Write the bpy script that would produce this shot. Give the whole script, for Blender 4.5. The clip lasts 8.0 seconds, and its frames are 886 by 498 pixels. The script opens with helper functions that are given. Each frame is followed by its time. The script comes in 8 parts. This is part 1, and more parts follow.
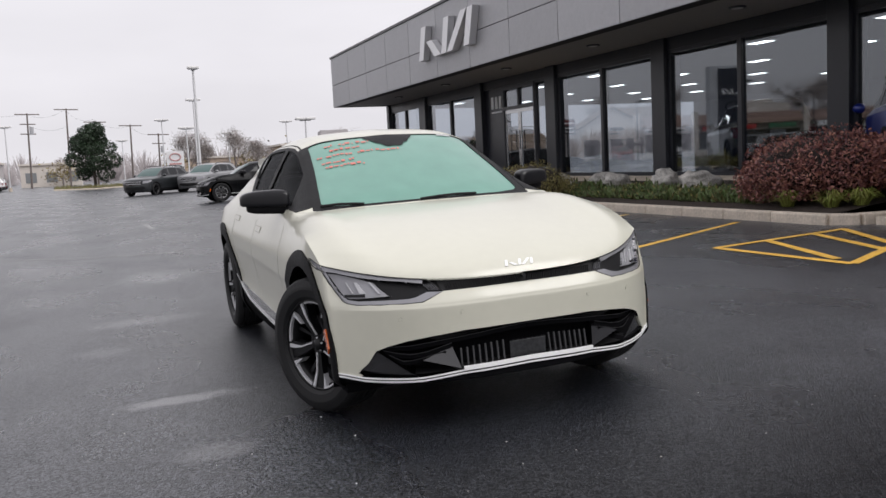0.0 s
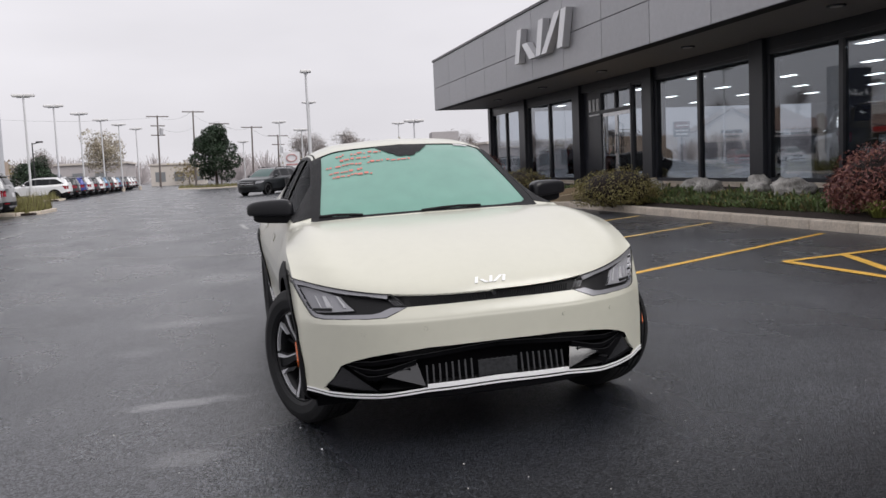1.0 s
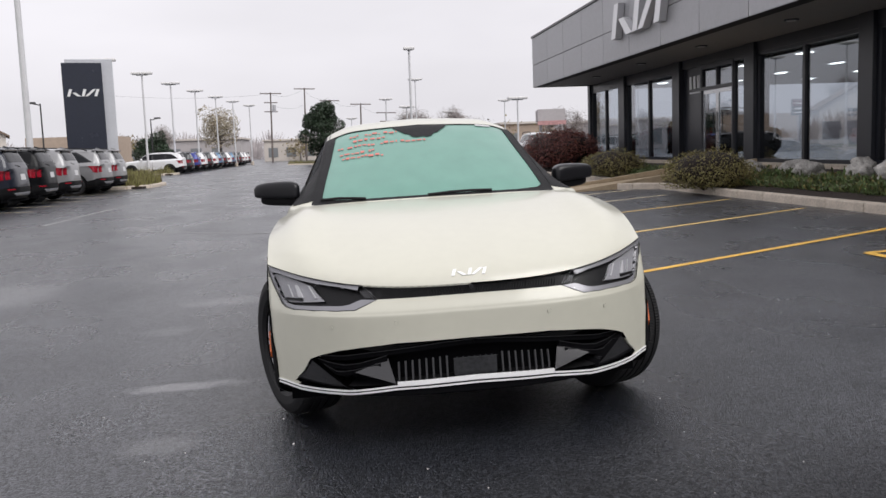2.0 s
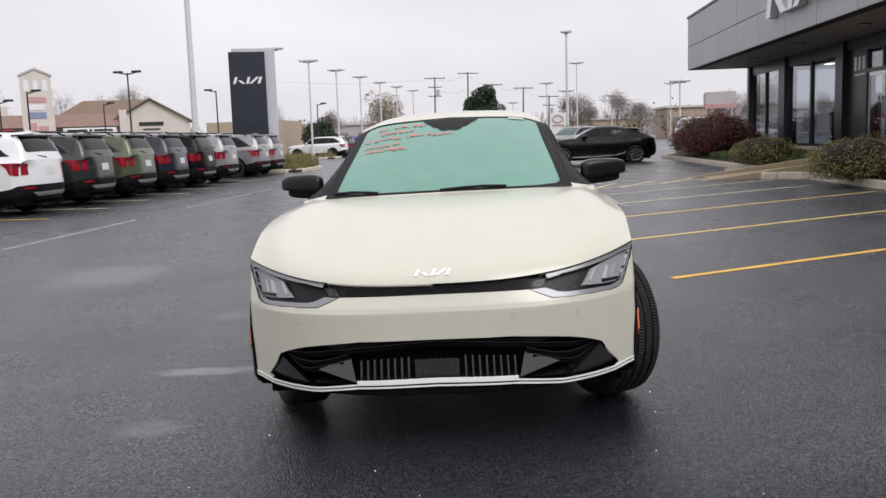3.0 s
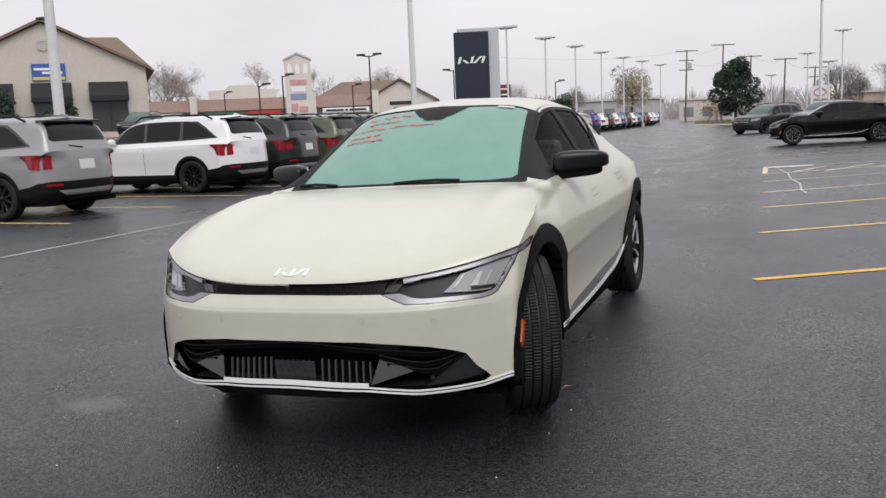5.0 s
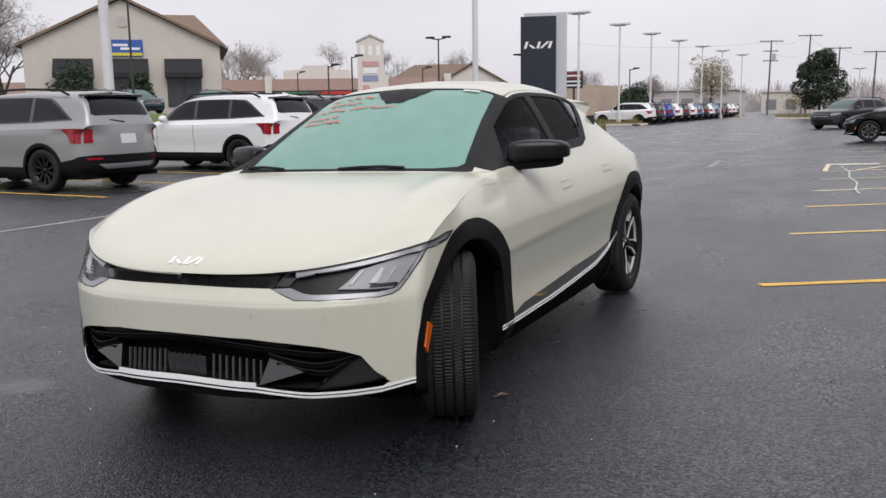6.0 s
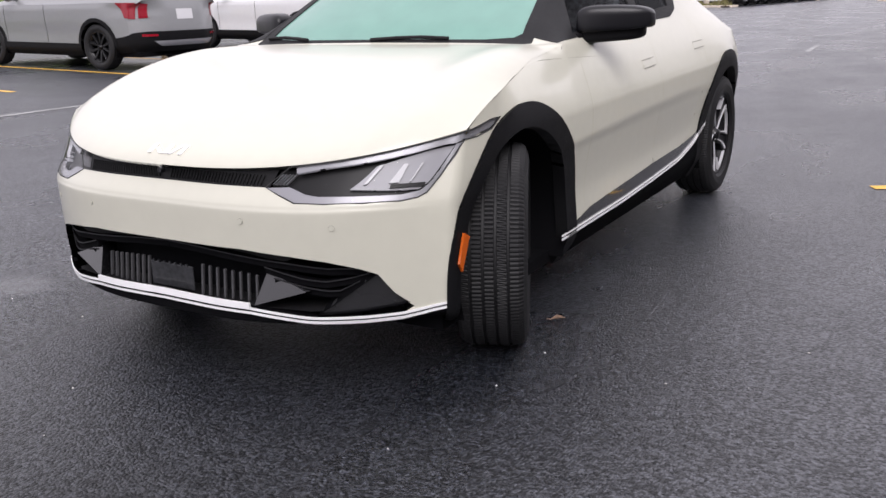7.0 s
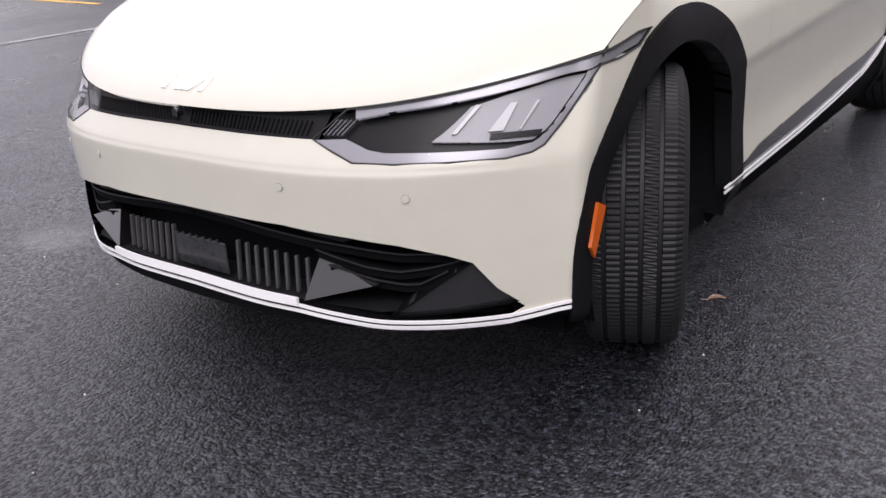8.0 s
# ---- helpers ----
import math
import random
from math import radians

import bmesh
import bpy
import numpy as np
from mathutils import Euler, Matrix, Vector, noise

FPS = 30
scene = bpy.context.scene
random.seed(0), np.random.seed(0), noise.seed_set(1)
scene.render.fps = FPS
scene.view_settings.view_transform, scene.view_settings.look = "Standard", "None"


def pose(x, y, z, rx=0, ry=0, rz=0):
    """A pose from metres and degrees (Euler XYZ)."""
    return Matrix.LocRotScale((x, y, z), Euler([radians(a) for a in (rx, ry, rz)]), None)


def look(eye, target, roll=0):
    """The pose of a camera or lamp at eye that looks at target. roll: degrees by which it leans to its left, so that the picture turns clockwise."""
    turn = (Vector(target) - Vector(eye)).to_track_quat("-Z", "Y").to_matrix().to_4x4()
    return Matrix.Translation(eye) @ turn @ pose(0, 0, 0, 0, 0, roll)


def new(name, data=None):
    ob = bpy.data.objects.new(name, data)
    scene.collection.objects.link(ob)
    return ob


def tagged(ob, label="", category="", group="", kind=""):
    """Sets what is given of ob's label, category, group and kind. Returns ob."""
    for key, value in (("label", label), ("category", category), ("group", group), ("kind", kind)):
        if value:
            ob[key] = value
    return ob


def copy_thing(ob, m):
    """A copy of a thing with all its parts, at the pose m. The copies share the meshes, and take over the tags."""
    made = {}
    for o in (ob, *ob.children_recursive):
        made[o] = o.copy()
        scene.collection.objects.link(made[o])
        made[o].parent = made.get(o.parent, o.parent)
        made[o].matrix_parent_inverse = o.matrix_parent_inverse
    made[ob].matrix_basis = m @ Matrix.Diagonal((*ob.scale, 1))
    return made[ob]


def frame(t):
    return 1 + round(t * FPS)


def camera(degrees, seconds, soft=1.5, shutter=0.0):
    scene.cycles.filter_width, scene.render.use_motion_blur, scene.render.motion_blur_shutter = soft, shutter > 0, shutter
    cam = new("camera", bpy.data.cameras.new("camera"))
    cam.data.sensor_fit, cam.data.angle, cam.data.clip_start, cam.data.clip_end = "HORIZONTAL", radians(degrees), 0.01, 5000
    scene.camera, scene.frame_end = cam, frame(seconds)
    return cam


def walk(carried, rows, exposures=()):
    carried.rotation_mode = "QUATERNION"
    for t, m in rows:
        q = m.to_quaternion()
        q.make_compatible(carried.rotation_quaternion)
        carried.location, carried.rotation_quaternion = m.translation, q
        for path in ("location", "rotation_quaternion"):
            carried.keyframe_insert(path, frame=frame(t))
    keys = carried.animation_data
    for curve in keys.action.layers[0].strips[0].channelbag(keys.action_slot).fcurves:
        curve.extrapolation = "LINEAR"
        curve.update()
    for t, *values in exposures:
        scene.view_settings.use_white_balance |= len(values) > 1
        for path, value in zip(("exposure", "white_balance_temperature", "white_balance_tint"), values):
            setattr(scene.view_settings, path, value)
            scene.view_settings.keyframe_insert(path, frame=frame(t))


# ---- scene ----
# The lot falls 1.3 degrees away from the showroom; the path was taken relative to that slope.
cam = camera(53.7, 8.0, soft=1.5)
SLOPE = 1.3
LOT = pose(2.5, 0, 0, 0, -SLOPE, 0) @ pose(-2.5, 0, 0)
PATH = [
    (0, (0.619, 0.09, 1.342), (1.335, 1.945, 1.123), -4.1),
    (0.5, (0.953, 0.034, 1.331), (1.548, 1.933, 1.132), -4.5),
    (1, (1.31, -0.05, 1.354), (1.779, 1.884, 1.156), -3.8),
    (1.5, (1.682, 0.006, 1.348), (2.033, 1.963, 1.132), -3.7),
    (1.7, (1.758, 0.081, 1.341), (2.07, 2.044, 1.119), -3.6),
    (2.8, (2.704, 0.145, 1.36), (2.615, 2.127, 1.106), -3.2),
    (3, (2.841, 0.177, 1.354), (2.689, 2.156, 1.106), -3.3),
    (3.5, (3.284, 0.216, 1.362), (2.968, 2.176, 1.125), -3.2),
    (4, (3.652, 0.388, 1.342), (3.21, 2.323, 1.095), -3.0),
    (4.5, (4.06, 0.52, 1.325), (3.474, 2.417, 1.078), -3.9),
    (4.7, (4.224, 0.579, 1.344), (3.585, 2.457, 1.091), -3.9),
    (5.8, (4.868, 1.156, 1.32), (4.031, 2.949, 1.03), -2.4),
    (6, (4.939, 1.253, 1.305), (4.081, 3.036, 1.013), -2.0),
    (6.5, (4.874, 1.579, 1.252), (3.975, 3.322, 0.859), -1.2),
    (7, (4.711, 1.954, 1.212), (3.726, 3.609, 0.672), -1.7),
    (7.5, (4.523, 2.303, 1.182), (3.433, 3.855, 0.547), -2.9),
    (8, (4.249, 2.654, 1.137), (3.098, 4.117, 0.404), -4.1),
]
walk(cam, [(t, LOT @ look(eye, target, roll)) for t, eye, target, roll in PATH],
     exposures=[(0, 0.10, 6420, 11), (0.5, -0.06, 6420, 11), (1.0, 0.02, 6420, 11), (1.5, 0.10, 6420, 11), (3.0, 0.12, 6420, 11), (3.5, 0.02, 6420, 11), (4.5, 0.06, 6420, 11), (6.0, 0.04, 6370, 11), (6.5, 0.11, 6350, 10), (7.0, 0.48, 6350, 17), (7.5, 0.48, 6350, 20), (8, 0.50, 6350, 20)])

# ---- light: an overcast sky ----
world = bpy.data.worlds.new("overcast")
world.use_nodes = True
scene.world = world
wn, wl = world.node_tree.nodes, world.node_tree.links
wn.clear()
w_out = wn.new("ShaderNodeOutputWorld")
w_bg = wn.new("ShaderNodeBackground")
w_mix = wn.new("ShaderNodeMixRGB")
w_sky = wn.new("ShaderNodeTexSky")
w_sky.sky_type, w_sky.sun_disc = "NISHITA", False
w_sky.sun_elevation, w_sky.sun_rotation = radians(45), radians(135)
w_sky.air_density, w_sky.dust_density, w_sky.ozone_density = 1.0, 6.0, 1.0
w_geo = wn.new("ShaderNodeTexCoord")
w_map = wn.new("ShaderNodeMapping")
w_map.inputs["Scale"].default_value = (1.2, 1.2, 4.0)
w_noise = wn.new("ShaderNodeTexNoise")
w_noise.inputs["Scale"].default_value, w_noise.inputs["Detail"].default_value = 1.6, 4.0
w_ramp = wn.new("ShaderNodeValToRGB")
w_ramp.color_ramp.elements[0].position, w_ramp.color_ramp.elements[0].color = 0.3, (8.5, 8.3, 8.6, 1)
w_ramp.color_ramp.elements[1].position, w_ramp.color_ramp.elements[1].color = 0.75, (10.4, 10.15, 10.5, 1)
wl.new(w_geo.outputs["Generated"], w_map.inputs["Vector"])
wl.new(w_map.outputs["Vector"], w_noise.inputs["Vector"])
wl.new(w_noise.outputs["Fac"], w_ramp.inputs["Fac"])
# brighter towards the zenith, as under any even cloud
w_sep = wn.new("ShaderNodeSeparateXYZ")
w_up = wn.new("ShaderNodeMapRange")
w_up.inputs["From Min"].default_value, w_up.inputs["From Max"].default_value = 0.0, 1.0
w_up.inputs["To Min"].default_value, w_up.inputs["To Max"].default_value = 0.99, 1.28
wl.new(w_geo.outputs["Generated"], w_sep.inputs["Vector"])
wl.new(w_sep.outputs["Z"], w_up.inputs["Value"])
w_scale = wn.new("ShaderNodeVectorMath")
w_scale.operation = "SCALE"
wl.new(w_ramp.outputs["Color"], w_scale.inputs[0])
wl.new(w_up.outputs["Result"], w_scale.inputs["Scale"])
w_mix.inputs["Fac"].default_value = 0.96
wl.new(w_sky.outputs["Color"], w_mix.inputs["Color1"])
wl.new(w_scale.outputs["Vector"], w_mix.inputs["Color2"])
wl.new(w_mix.outputs["Color"], w_bg.inputs["Color"])
w_bg.inputs["Strength"].default_value = 0.084
wl.new(w_bg.outputs["Background"], w_out.inputs["Surface"])
sun = new("sun", bpy.data.lights.new("sun", "SUN"))
sun.data.energy, sun.data.angle, sun.data.color = 1.7, radians(40), (1.0, 0.98, 0.95)
sun.matrix_world = look((0, 0, 30), (-21, 21, 0))


# ---- materials ----
def material(name, base, rough=0.5, metal=0.0, coat=0.0, spec=0.5, vary=0.0, scale=8.0, bump=0.0, bump_scale=60.0, dark=None, emit=None, per_object=0.0):
    m = bpy.data.materials.new(name)
    m.use_nodes = True
    n, l = m.node_tree.nodes, m.node_tree.links
    b = n["Principled BSDF"]
    b.inputs["Base Color"].default_value = (*base, 1)
    b.inputs["Roughness"].default_value = rough
    b.inputs["Metallic"].default_value = metal
    b.inputs["Coat Weight"].default_value = coat
    b.inputs["Coat Roughness"].default_value = 0.03
    b.inputs["Specular IOR Level"].default_value = spec
    if emit:
        b.inputs["Emission Color"].default_value = (*emit[0], 1)
        b.inputs["Emission Strength"].default_value = emit[1]
    co = n.new("ShaderNodeTexCoord")
    if vary:
        big = n.new("ShaderNodeTexNoise")
        big.inputs["Scale"].default_value, big.inputs["Detail"].default_value = scale, 6.0
        l.new(co.outputs["Object"], big.inputs["Vector"])
        fine = n.new("ShaderNodeTexNoise")
        fine.inputs["Scale"].default_value, fine.inputs["Detail"].default_value = scale * 9, 3.0
        l.new(co.outputs["Object"], fine.inputs["Vector"])
        add = n.new("ShaderNodeMath")
        add.operation = "MULTIPLY_ADD"
        add.inputs[1].default_value = 0.5
        l.new(fine.outputs["Fac"], add.inputs[0])
        half = n.new("ShaderNodeMath")
        half.operation = "MULTIPLY"
        half.inputs[1].default_value = 0.5
        l.new(big.outputs["Fac"], half.inputs[0])
        l.new(half.outputs[0], add.inputs[2])
        ramp = n.new("ShaderNodeValToRGB")
        lo = dark or tuple(c * (1 - vary) for c in base)
        hi = tuple(min(1, c * (1 + vary)) for c in base)
        ramp.color_ramp.elements[0].position, ramp.color_ramp.elements[0].color = 0.36, (*lo, 1)
        ramp.color_ramp.elements[1].position, ramp.color_ramp.elements[1].color = 0.64, (*hi, 1)
        l.new(add.outputs[0], ramp.inputs["Fac"])
        colour = ramp.outputs["Color"]
        if per_object:
            info = n.new("ShaderNodeObjectInfo")
            hsv = n.new("ShaderNodeHueSaturation")
            mr = n.new("ShaderNodeMapRange")
            mr.inputs["To Min"].default_value, mr.inputs["To Max"].default_value = 1 - per_object, 1 + per_object
            l.new(info.outputs["Random"], mr.inputs["Value"])
            l.new(mr.outputs["Result"], hsv.inputs["Value"])
            l.new(colour, hsv.inputs["Color"])
            colour = hsv.outputs["Color"]
        l.new(colour, b.inputs["Base Color"])
        rr = n.new("ShaderNodeMapRange")
        rr.inputs["To Min"].default_value, rr.inputs["To Max"].default_value = max(0.0, rough - 0.08), min(1, rough + 0.08)
        l.new(big.outputs["Fac"], rr.inputs["Value"])
        l.new(rr.outputs["Result"], b.inputs["Roughness"])
    if bump:
        nb = n.new("ShaderNodeTexNoise")
        nb.inputs["Scale"].default_value, nb.inputs["Detail"].default_value = bump_scale, 4.0
        l.new(co.outputs["Object"], nb.inputs["Vector"])
        bp = n.new("ShaderNodeBump")
        bp.inputs["Strength"].default_value, bp.inputs["Distance"].default_value = bump, 0.02
        l.new(nb.outputs["Fac"], bp.inputs["Height"])
        l.new(bp.outputs["Normal"], b.inputs["Normal"])
    return m


def glass_material(name, tint, see=0.6, rough=0.02, ior=1.6, graze=0.95):
    """A pane: part tinted see-through, part gloss, more gloss at a slant."""
    m = bpy.data.materials.new(name)
    m.use_nodes = True
    n, l = m.node_tree.nodes, m.node_tree.links
    n.clear()
    out = n.new("ShaderNodeOutputMaterial")
    tr = n.new("ShaderNodeBsdfTransparent")
    tr.inputs["Color"].default_value = (*(c * see for c in tint), 1)
    gl = n.new("ShaderNodeBsdfGlossy")
    gl.inputs["Roughness"].default_value = rough
    gl.inputs["Color"].default_value = (0.95, 0.97, 1, 1)
    lw = n.new("ShaderNodeLayerWeight")
    lw.inputs["Blend"].default_value = 0.5
    pw = n.new("ShaderNodeMath")
    pw.operation = "POWER"
    pw.inputs[1].default_value = 4.0
    l.new(lw.outputs["Facing"], pw.inputs[0])
    fr = n.new("ShaderNodeMapRange")
    fr.inputs["To Min"].default_value, fr.inputs["To Max"].default_value = ((ior - 1) / (ior + 1)) ** 2, graze
    l.new(pw.outputs[0], fr.inputs["Value"])
    mx = n.new("ShaderNodeMixShader")
    l.new(fr.outputs["Result"], mx.inputs["Fac"])
    l.new(tr.outputs["BSDF"], mx.inputs[1])
    l.new(gl.outputs["BSDF"], mx.inputs[2])
    l.new(mx.outputs["Shader"], out.inputs["Surface"])
    return m


def asphalt_material():
    m = bpy.data.materials.new("wet asphalt")
    m.use_nodes = True
    n, l = m.node_tree.nodes, m.node_tree.links
    b = n["Principled BSDF"]
    co = n.new("ShaderNodeTexCoord")

    def noise_at(scale, detail, stretch=(1, 1, 1), rough=0.55):
        mp = n.new("ShaderNodeMapping")
        mp.inputs["Scale"].default_value = stretch
        l.new(co.outputs["Object"], mp.inputs["Vector"])
        t = n.new("ShaderNodeTexNoise")
        t.inputs["Scale"].default_value, t.inputs["Detail"].default_value, t.inputs["Roughness"].default_value = scale, detail, rough
        l.new(mp.outputs["Vector"], t.inputs["Vector"])
        return t.outputs["Fac"]

    def ramp(value, lo, hi, a, c):
        r = n.new("ShaderNodeMapRange")
        r.inputs["From Min"].default_value, r.inputs["From Max"].default_value = lo, hi
        r.inputs["To Min"].default_value, r.inputs["To Max"].default_value = a, c
        l.new(value, r.inputs["Value"])
        return r.outputs["Result"]

    def mix(fac, a, c):
        x = n.new("ShaderNodeMixRGB")
        for value, slot in ((fac, "Fac"), (a, "Color1"), (c, "Color2")):
            if isinstance(value, tuple):
                x.inputs[slot].default_value = (*value, 1)
            elif isinstance(value, float):
                x.inputs[slot].default_value = value
            else:
                l.new(value, x.inputs[slot])
        return x.outputs["Color"]

    def product(a, c):
        x = n.new("ShaderNodeMath")
        x.operation = "MULTIPLY"
        l.new(a, x.inputs[0])
        l.new(c, x.inputs[1])
        return x.outputs[0]

    sep = n.new("ShaderNodeSeparateXYZ")
    l.new(co.outputs["Object"], sep.inputs["Vector"])
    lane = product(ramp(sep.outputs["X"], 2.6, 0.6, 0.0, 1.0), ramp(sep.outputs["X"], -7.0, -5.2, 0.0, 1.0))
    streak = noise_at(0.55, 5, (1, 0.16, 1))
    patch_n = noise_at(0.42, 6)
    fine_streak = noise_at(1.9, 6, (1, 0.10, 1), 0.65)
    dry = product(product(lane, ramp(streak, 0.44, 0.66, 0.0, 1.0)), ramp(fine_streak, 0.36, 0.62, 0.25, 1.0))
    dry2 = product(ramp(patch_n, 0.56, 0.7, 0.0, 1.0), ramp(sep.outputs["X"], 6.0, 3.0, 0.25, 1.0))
    vor = n.new("ShaderNodeTexVoronoi")
    vor.inputs["Scale"].default_value = 105
    l.new(co.outputs["Object"], vor.inputs["Vector"])
    chips = n.new("ShaderNodeSeparateColor")
    l.new(vor.outputs["Color"], chips.inputs["Color"])
    tone = product(ramp(chips.outputs["Red"], 0.15, 0.95, 0.0, 1.0), ramp(noise_at(70, 3, rough=0.65), 0.38, 0.62, 0.15, 1.0))
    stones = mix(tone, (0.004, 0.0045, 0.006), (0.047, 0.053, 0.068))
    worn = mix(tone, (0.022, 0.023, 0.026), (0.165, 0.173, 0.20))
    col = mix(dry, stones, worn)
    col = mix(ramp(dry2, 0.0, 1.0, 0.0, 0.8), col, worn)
    # paler ground either side of the car: the sky's sheen is put into colour
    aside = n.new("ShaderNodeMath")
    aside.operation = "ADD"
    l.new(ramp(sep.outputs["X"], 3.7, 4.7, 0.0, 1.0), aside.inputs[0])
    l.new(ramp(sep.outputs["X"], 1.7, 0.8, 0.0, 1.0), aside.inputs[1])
    side_sheen = product(product(aside.outputs[0], ramp(sep.outputs["Y"], 2.9, 4.0, 0.0, 1.0)), ramp(noise_at(0.9, 5), 0.3, 0.6, 0.25, 0.8))
    col = mix(side_sheen, col, worn)
    spots = noise_at(9, 3)
    col = mix(ramp(spots, 0.66, 0.80, 0.0, 0.12), col, (0.10, 0.10, 0.105))
    # pale dried puddles: (x, y, half width, half length, strength)
    for cx, cy, rx, ry, k in ((0.95, 5.4, 0.36, 0.11, 0.8), (0.9, 8.5, 0.55, 0.25, 0.4), (1.0, 4.3, 0.2, 0.16, 0.3), (0.5, 7.2, 0.25, 0.2, 0.25), (-1.6, 9.5, 0.6, 0.9, 0.35), (1.2, 12.0, 0.5, 0.8, 0.3)):
        mp = n.new("ShaderNodeMapping")
        mp.vector_type = "TEXTURE"
        mp.inputs["Location"].default_value = (cx, cy, 0)
        mp.inputs["Scale"].default_value = (rx, ry, 1)
        l.new(co.outputs["Object"], mp.inputs["Vector"])
        flat = n.new("ShaderNodeVectorMath")
        flat.operation = "MULTIPLY"
        flat.inputs[1].default_value = (1, 1, 0)
        l.new(mp.outputs["Vector"], flat.inputs[0])
        ln = n.new("ShaderNodeVectorMath")
        ln.operation = "LENGTH"
        l.new(flat.outputs["Vector"], ln.inputs[0])
        rag = n.new("ShaderNodeMath")
        rag.operation = "MULTIPLY_ADD"
        rag.inputs[1].default_value = -1.6
        l.new(noise_at(9, 8, rough=0.75), rag.inputs[0])
        l.new(ln.outputs["Value"], rag.inputs[2])
        col = mix(ramp(rag.outputs[0], 0.35, -0.25, 0.0, k), col, (0.24, 0.24, 0.25))
    # darker, duller ground ahead of the car: shade there is put into colour
    front_shade = product(ramp(sep.outputs["Y"], 3.6, 2.5, 0.0, 1.0), ramp(noise_at(0.5, 4), 0.2, 0.6, 0.6, 1.0))
    col = mix(ramp(front_shade, 0.0, 1.0, 0.0, 0.85), col, (0.004, 0.004, 0.005))
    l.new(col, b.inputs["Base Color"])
    wet = noise_at(0.8, 6, (1, 0.5, 1))
    l.new(ramp(wet, 0.35, 0.65, 0.24, 0.36), b.inputs["Roughness"])
    l.new(product(ramp(tone, 0.02, 0.5, 0.3, 0.8), ramp(front_shade, 0.0, 1.0, 1.0, 0.2)), b.inputs["Specular IOR Level"])
    b.inputs["IOR"].default_value = 1.66
    bp = n.new("ShaderNodeBump")
    bp.inputs["Strength"].default_value, bp.inputs["Distance"].default_value = 1.0, 0.004
    pebble = n.new("ShaderNodeMath")
    pebble.operation = "MULTIPLY_ADD"
    pebble.inputs[1].default_value = 0.7
    l.new(noise_at(140, 4, rough=0.7), pebble.inputs[0])
    l.new(ramp(vor.outputs["Distance"], 0.05, 0.75, 0.6, 0.0), pebble.inputs[2])
    l.new(pebble.outputs[0], bp.inputs["Height"])
    bp2 = n.new("ShaderNodeBump")
    bp2.inputs["Strength"].default_value, bp2.inputs["Distance"].default_value = 0.25, 0.012
    l.new(noise_at(14, 4), bp2.inputs["Height"])
    l.new(bp.outputs["Normal"], bp2.inputs["Normal"])
    l.new(bp2.outputs["Normal"], b.inputs["Normal"])
    return m


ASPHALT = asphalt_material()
YELLOW = material("yellow road paint", (0.85, 0.49, 0.08), 0.55, vary=0.22, scale=5, bump=0.4, bump_scale=90)
FADED = material("faded yellow paint", (0.78, 0.66, 0.46), 0.6, vary=0.3, scale=4, bump=0.4, bump_scale=90)
WHITE_LINE = material("worn white paint", (0.30, 0.30, 0.30), 0.6, vary=0.4, scale=3, bump=0.3, bump_scale=90)
SPILL = material("pale spilt paint", (0.62, 0.61, 0.58), 0.5, vary=0.4, scale=9)
CONCRETE = material("pale concrete", (0.56, 0.49, 0.41), 0.75, vary=0.2, scale=3, bump=0.5, bump_scale=50, per_object=0.06)
MULCH = material("dark mulch", (0.03, 0.02, 0.015), 0.9, vary=0.5, scale=12, bump=1.0, bump_scale=40)
LAWN = material("lawn soil", (0.09, 0.13, 0.03), 0.9, vary=0.35, scale=2, bump=0.8, bump_scale=30)
PANEL = material("grey metal cladding", (0.36, 0.36, 0.378), 0.42, metal=0.3, vary=0.06, scale=1.2, per_object=0.05)
JOINT = material("dark joint", (0.02, 0.02, 0.022), 0.7)
SOFFIT = material("soffit", (0.32, 0.305, 0.295), 0.6, vary=0.05, scale=1)
DARK_FRAME = material("black window frame", (0.016, 0.018, 0.025), 0.35, vary=0.1, scale=3)
CAP = material("dark coping", (0.05, 0.05, 0.055), 0.4, metal=0.5)
SHOP_GLASS = glass_material("shop glass", (0.80, 0.85, 0.9), 0.74, ior=1.95)
BRUSHED = material("brushed steel", (0.55, 0.56, 0.57), 0.25, metal=0.9)
SIGN_SILVER = material("silver letters", (0.62, 0.62, 0.63), 0.3, metal=0.6)
SIGN_WHITE = material("white sign face", (0.75, 0.75, 0.76), 0.4)
SIGN_DARK = material("midnight sign face", (0.012, 0.016, 0.03), 0.25, vary=0.1, scale=1)
SIGN_EDGE = material("pale grey sign casing", (0.50, 0.51, 0.54), 0.4, vary=0.05, scale=1)
POLE_WHITE = material("white painted pole", (0.60, 0.60, 0.61), 0.45, vary=0.06, scale=2)
POLE_GREY = material("grey lamp pole", (0.42, 0.42, 0.44), 0.5, vary=0.06, scale=2)
LAMP_HEAD = material("lamp housing", (0.72, 0.71, 0.70), 0.5)
BLACK_METAL = material("black painted metal", (0.03, 0.03, 0.03), 0.5)
OLD_WOOD = material("weathered pole wood", (0.15, 0.125, 0.115), 0.85, vary=0.25, scale=3)
BARK = material("bark", (0.07, 0.055, 0.045), 0.9, vary=0.3, scale=6, bump=0.8, bump_scale=20)
FLOOR_IN = material("showroom floor tiles", (0.22, 0.22, 0.22), 0.12, vary=0.05, scale=2)
WALL_IN = material("showroom wall", (0.16, 0.16, 0.17), 0.6, vary=0.04, scale=1)
CEIL_IN = material("showroom ceiling", (0.16, 0.16, 0.16), 0.8)
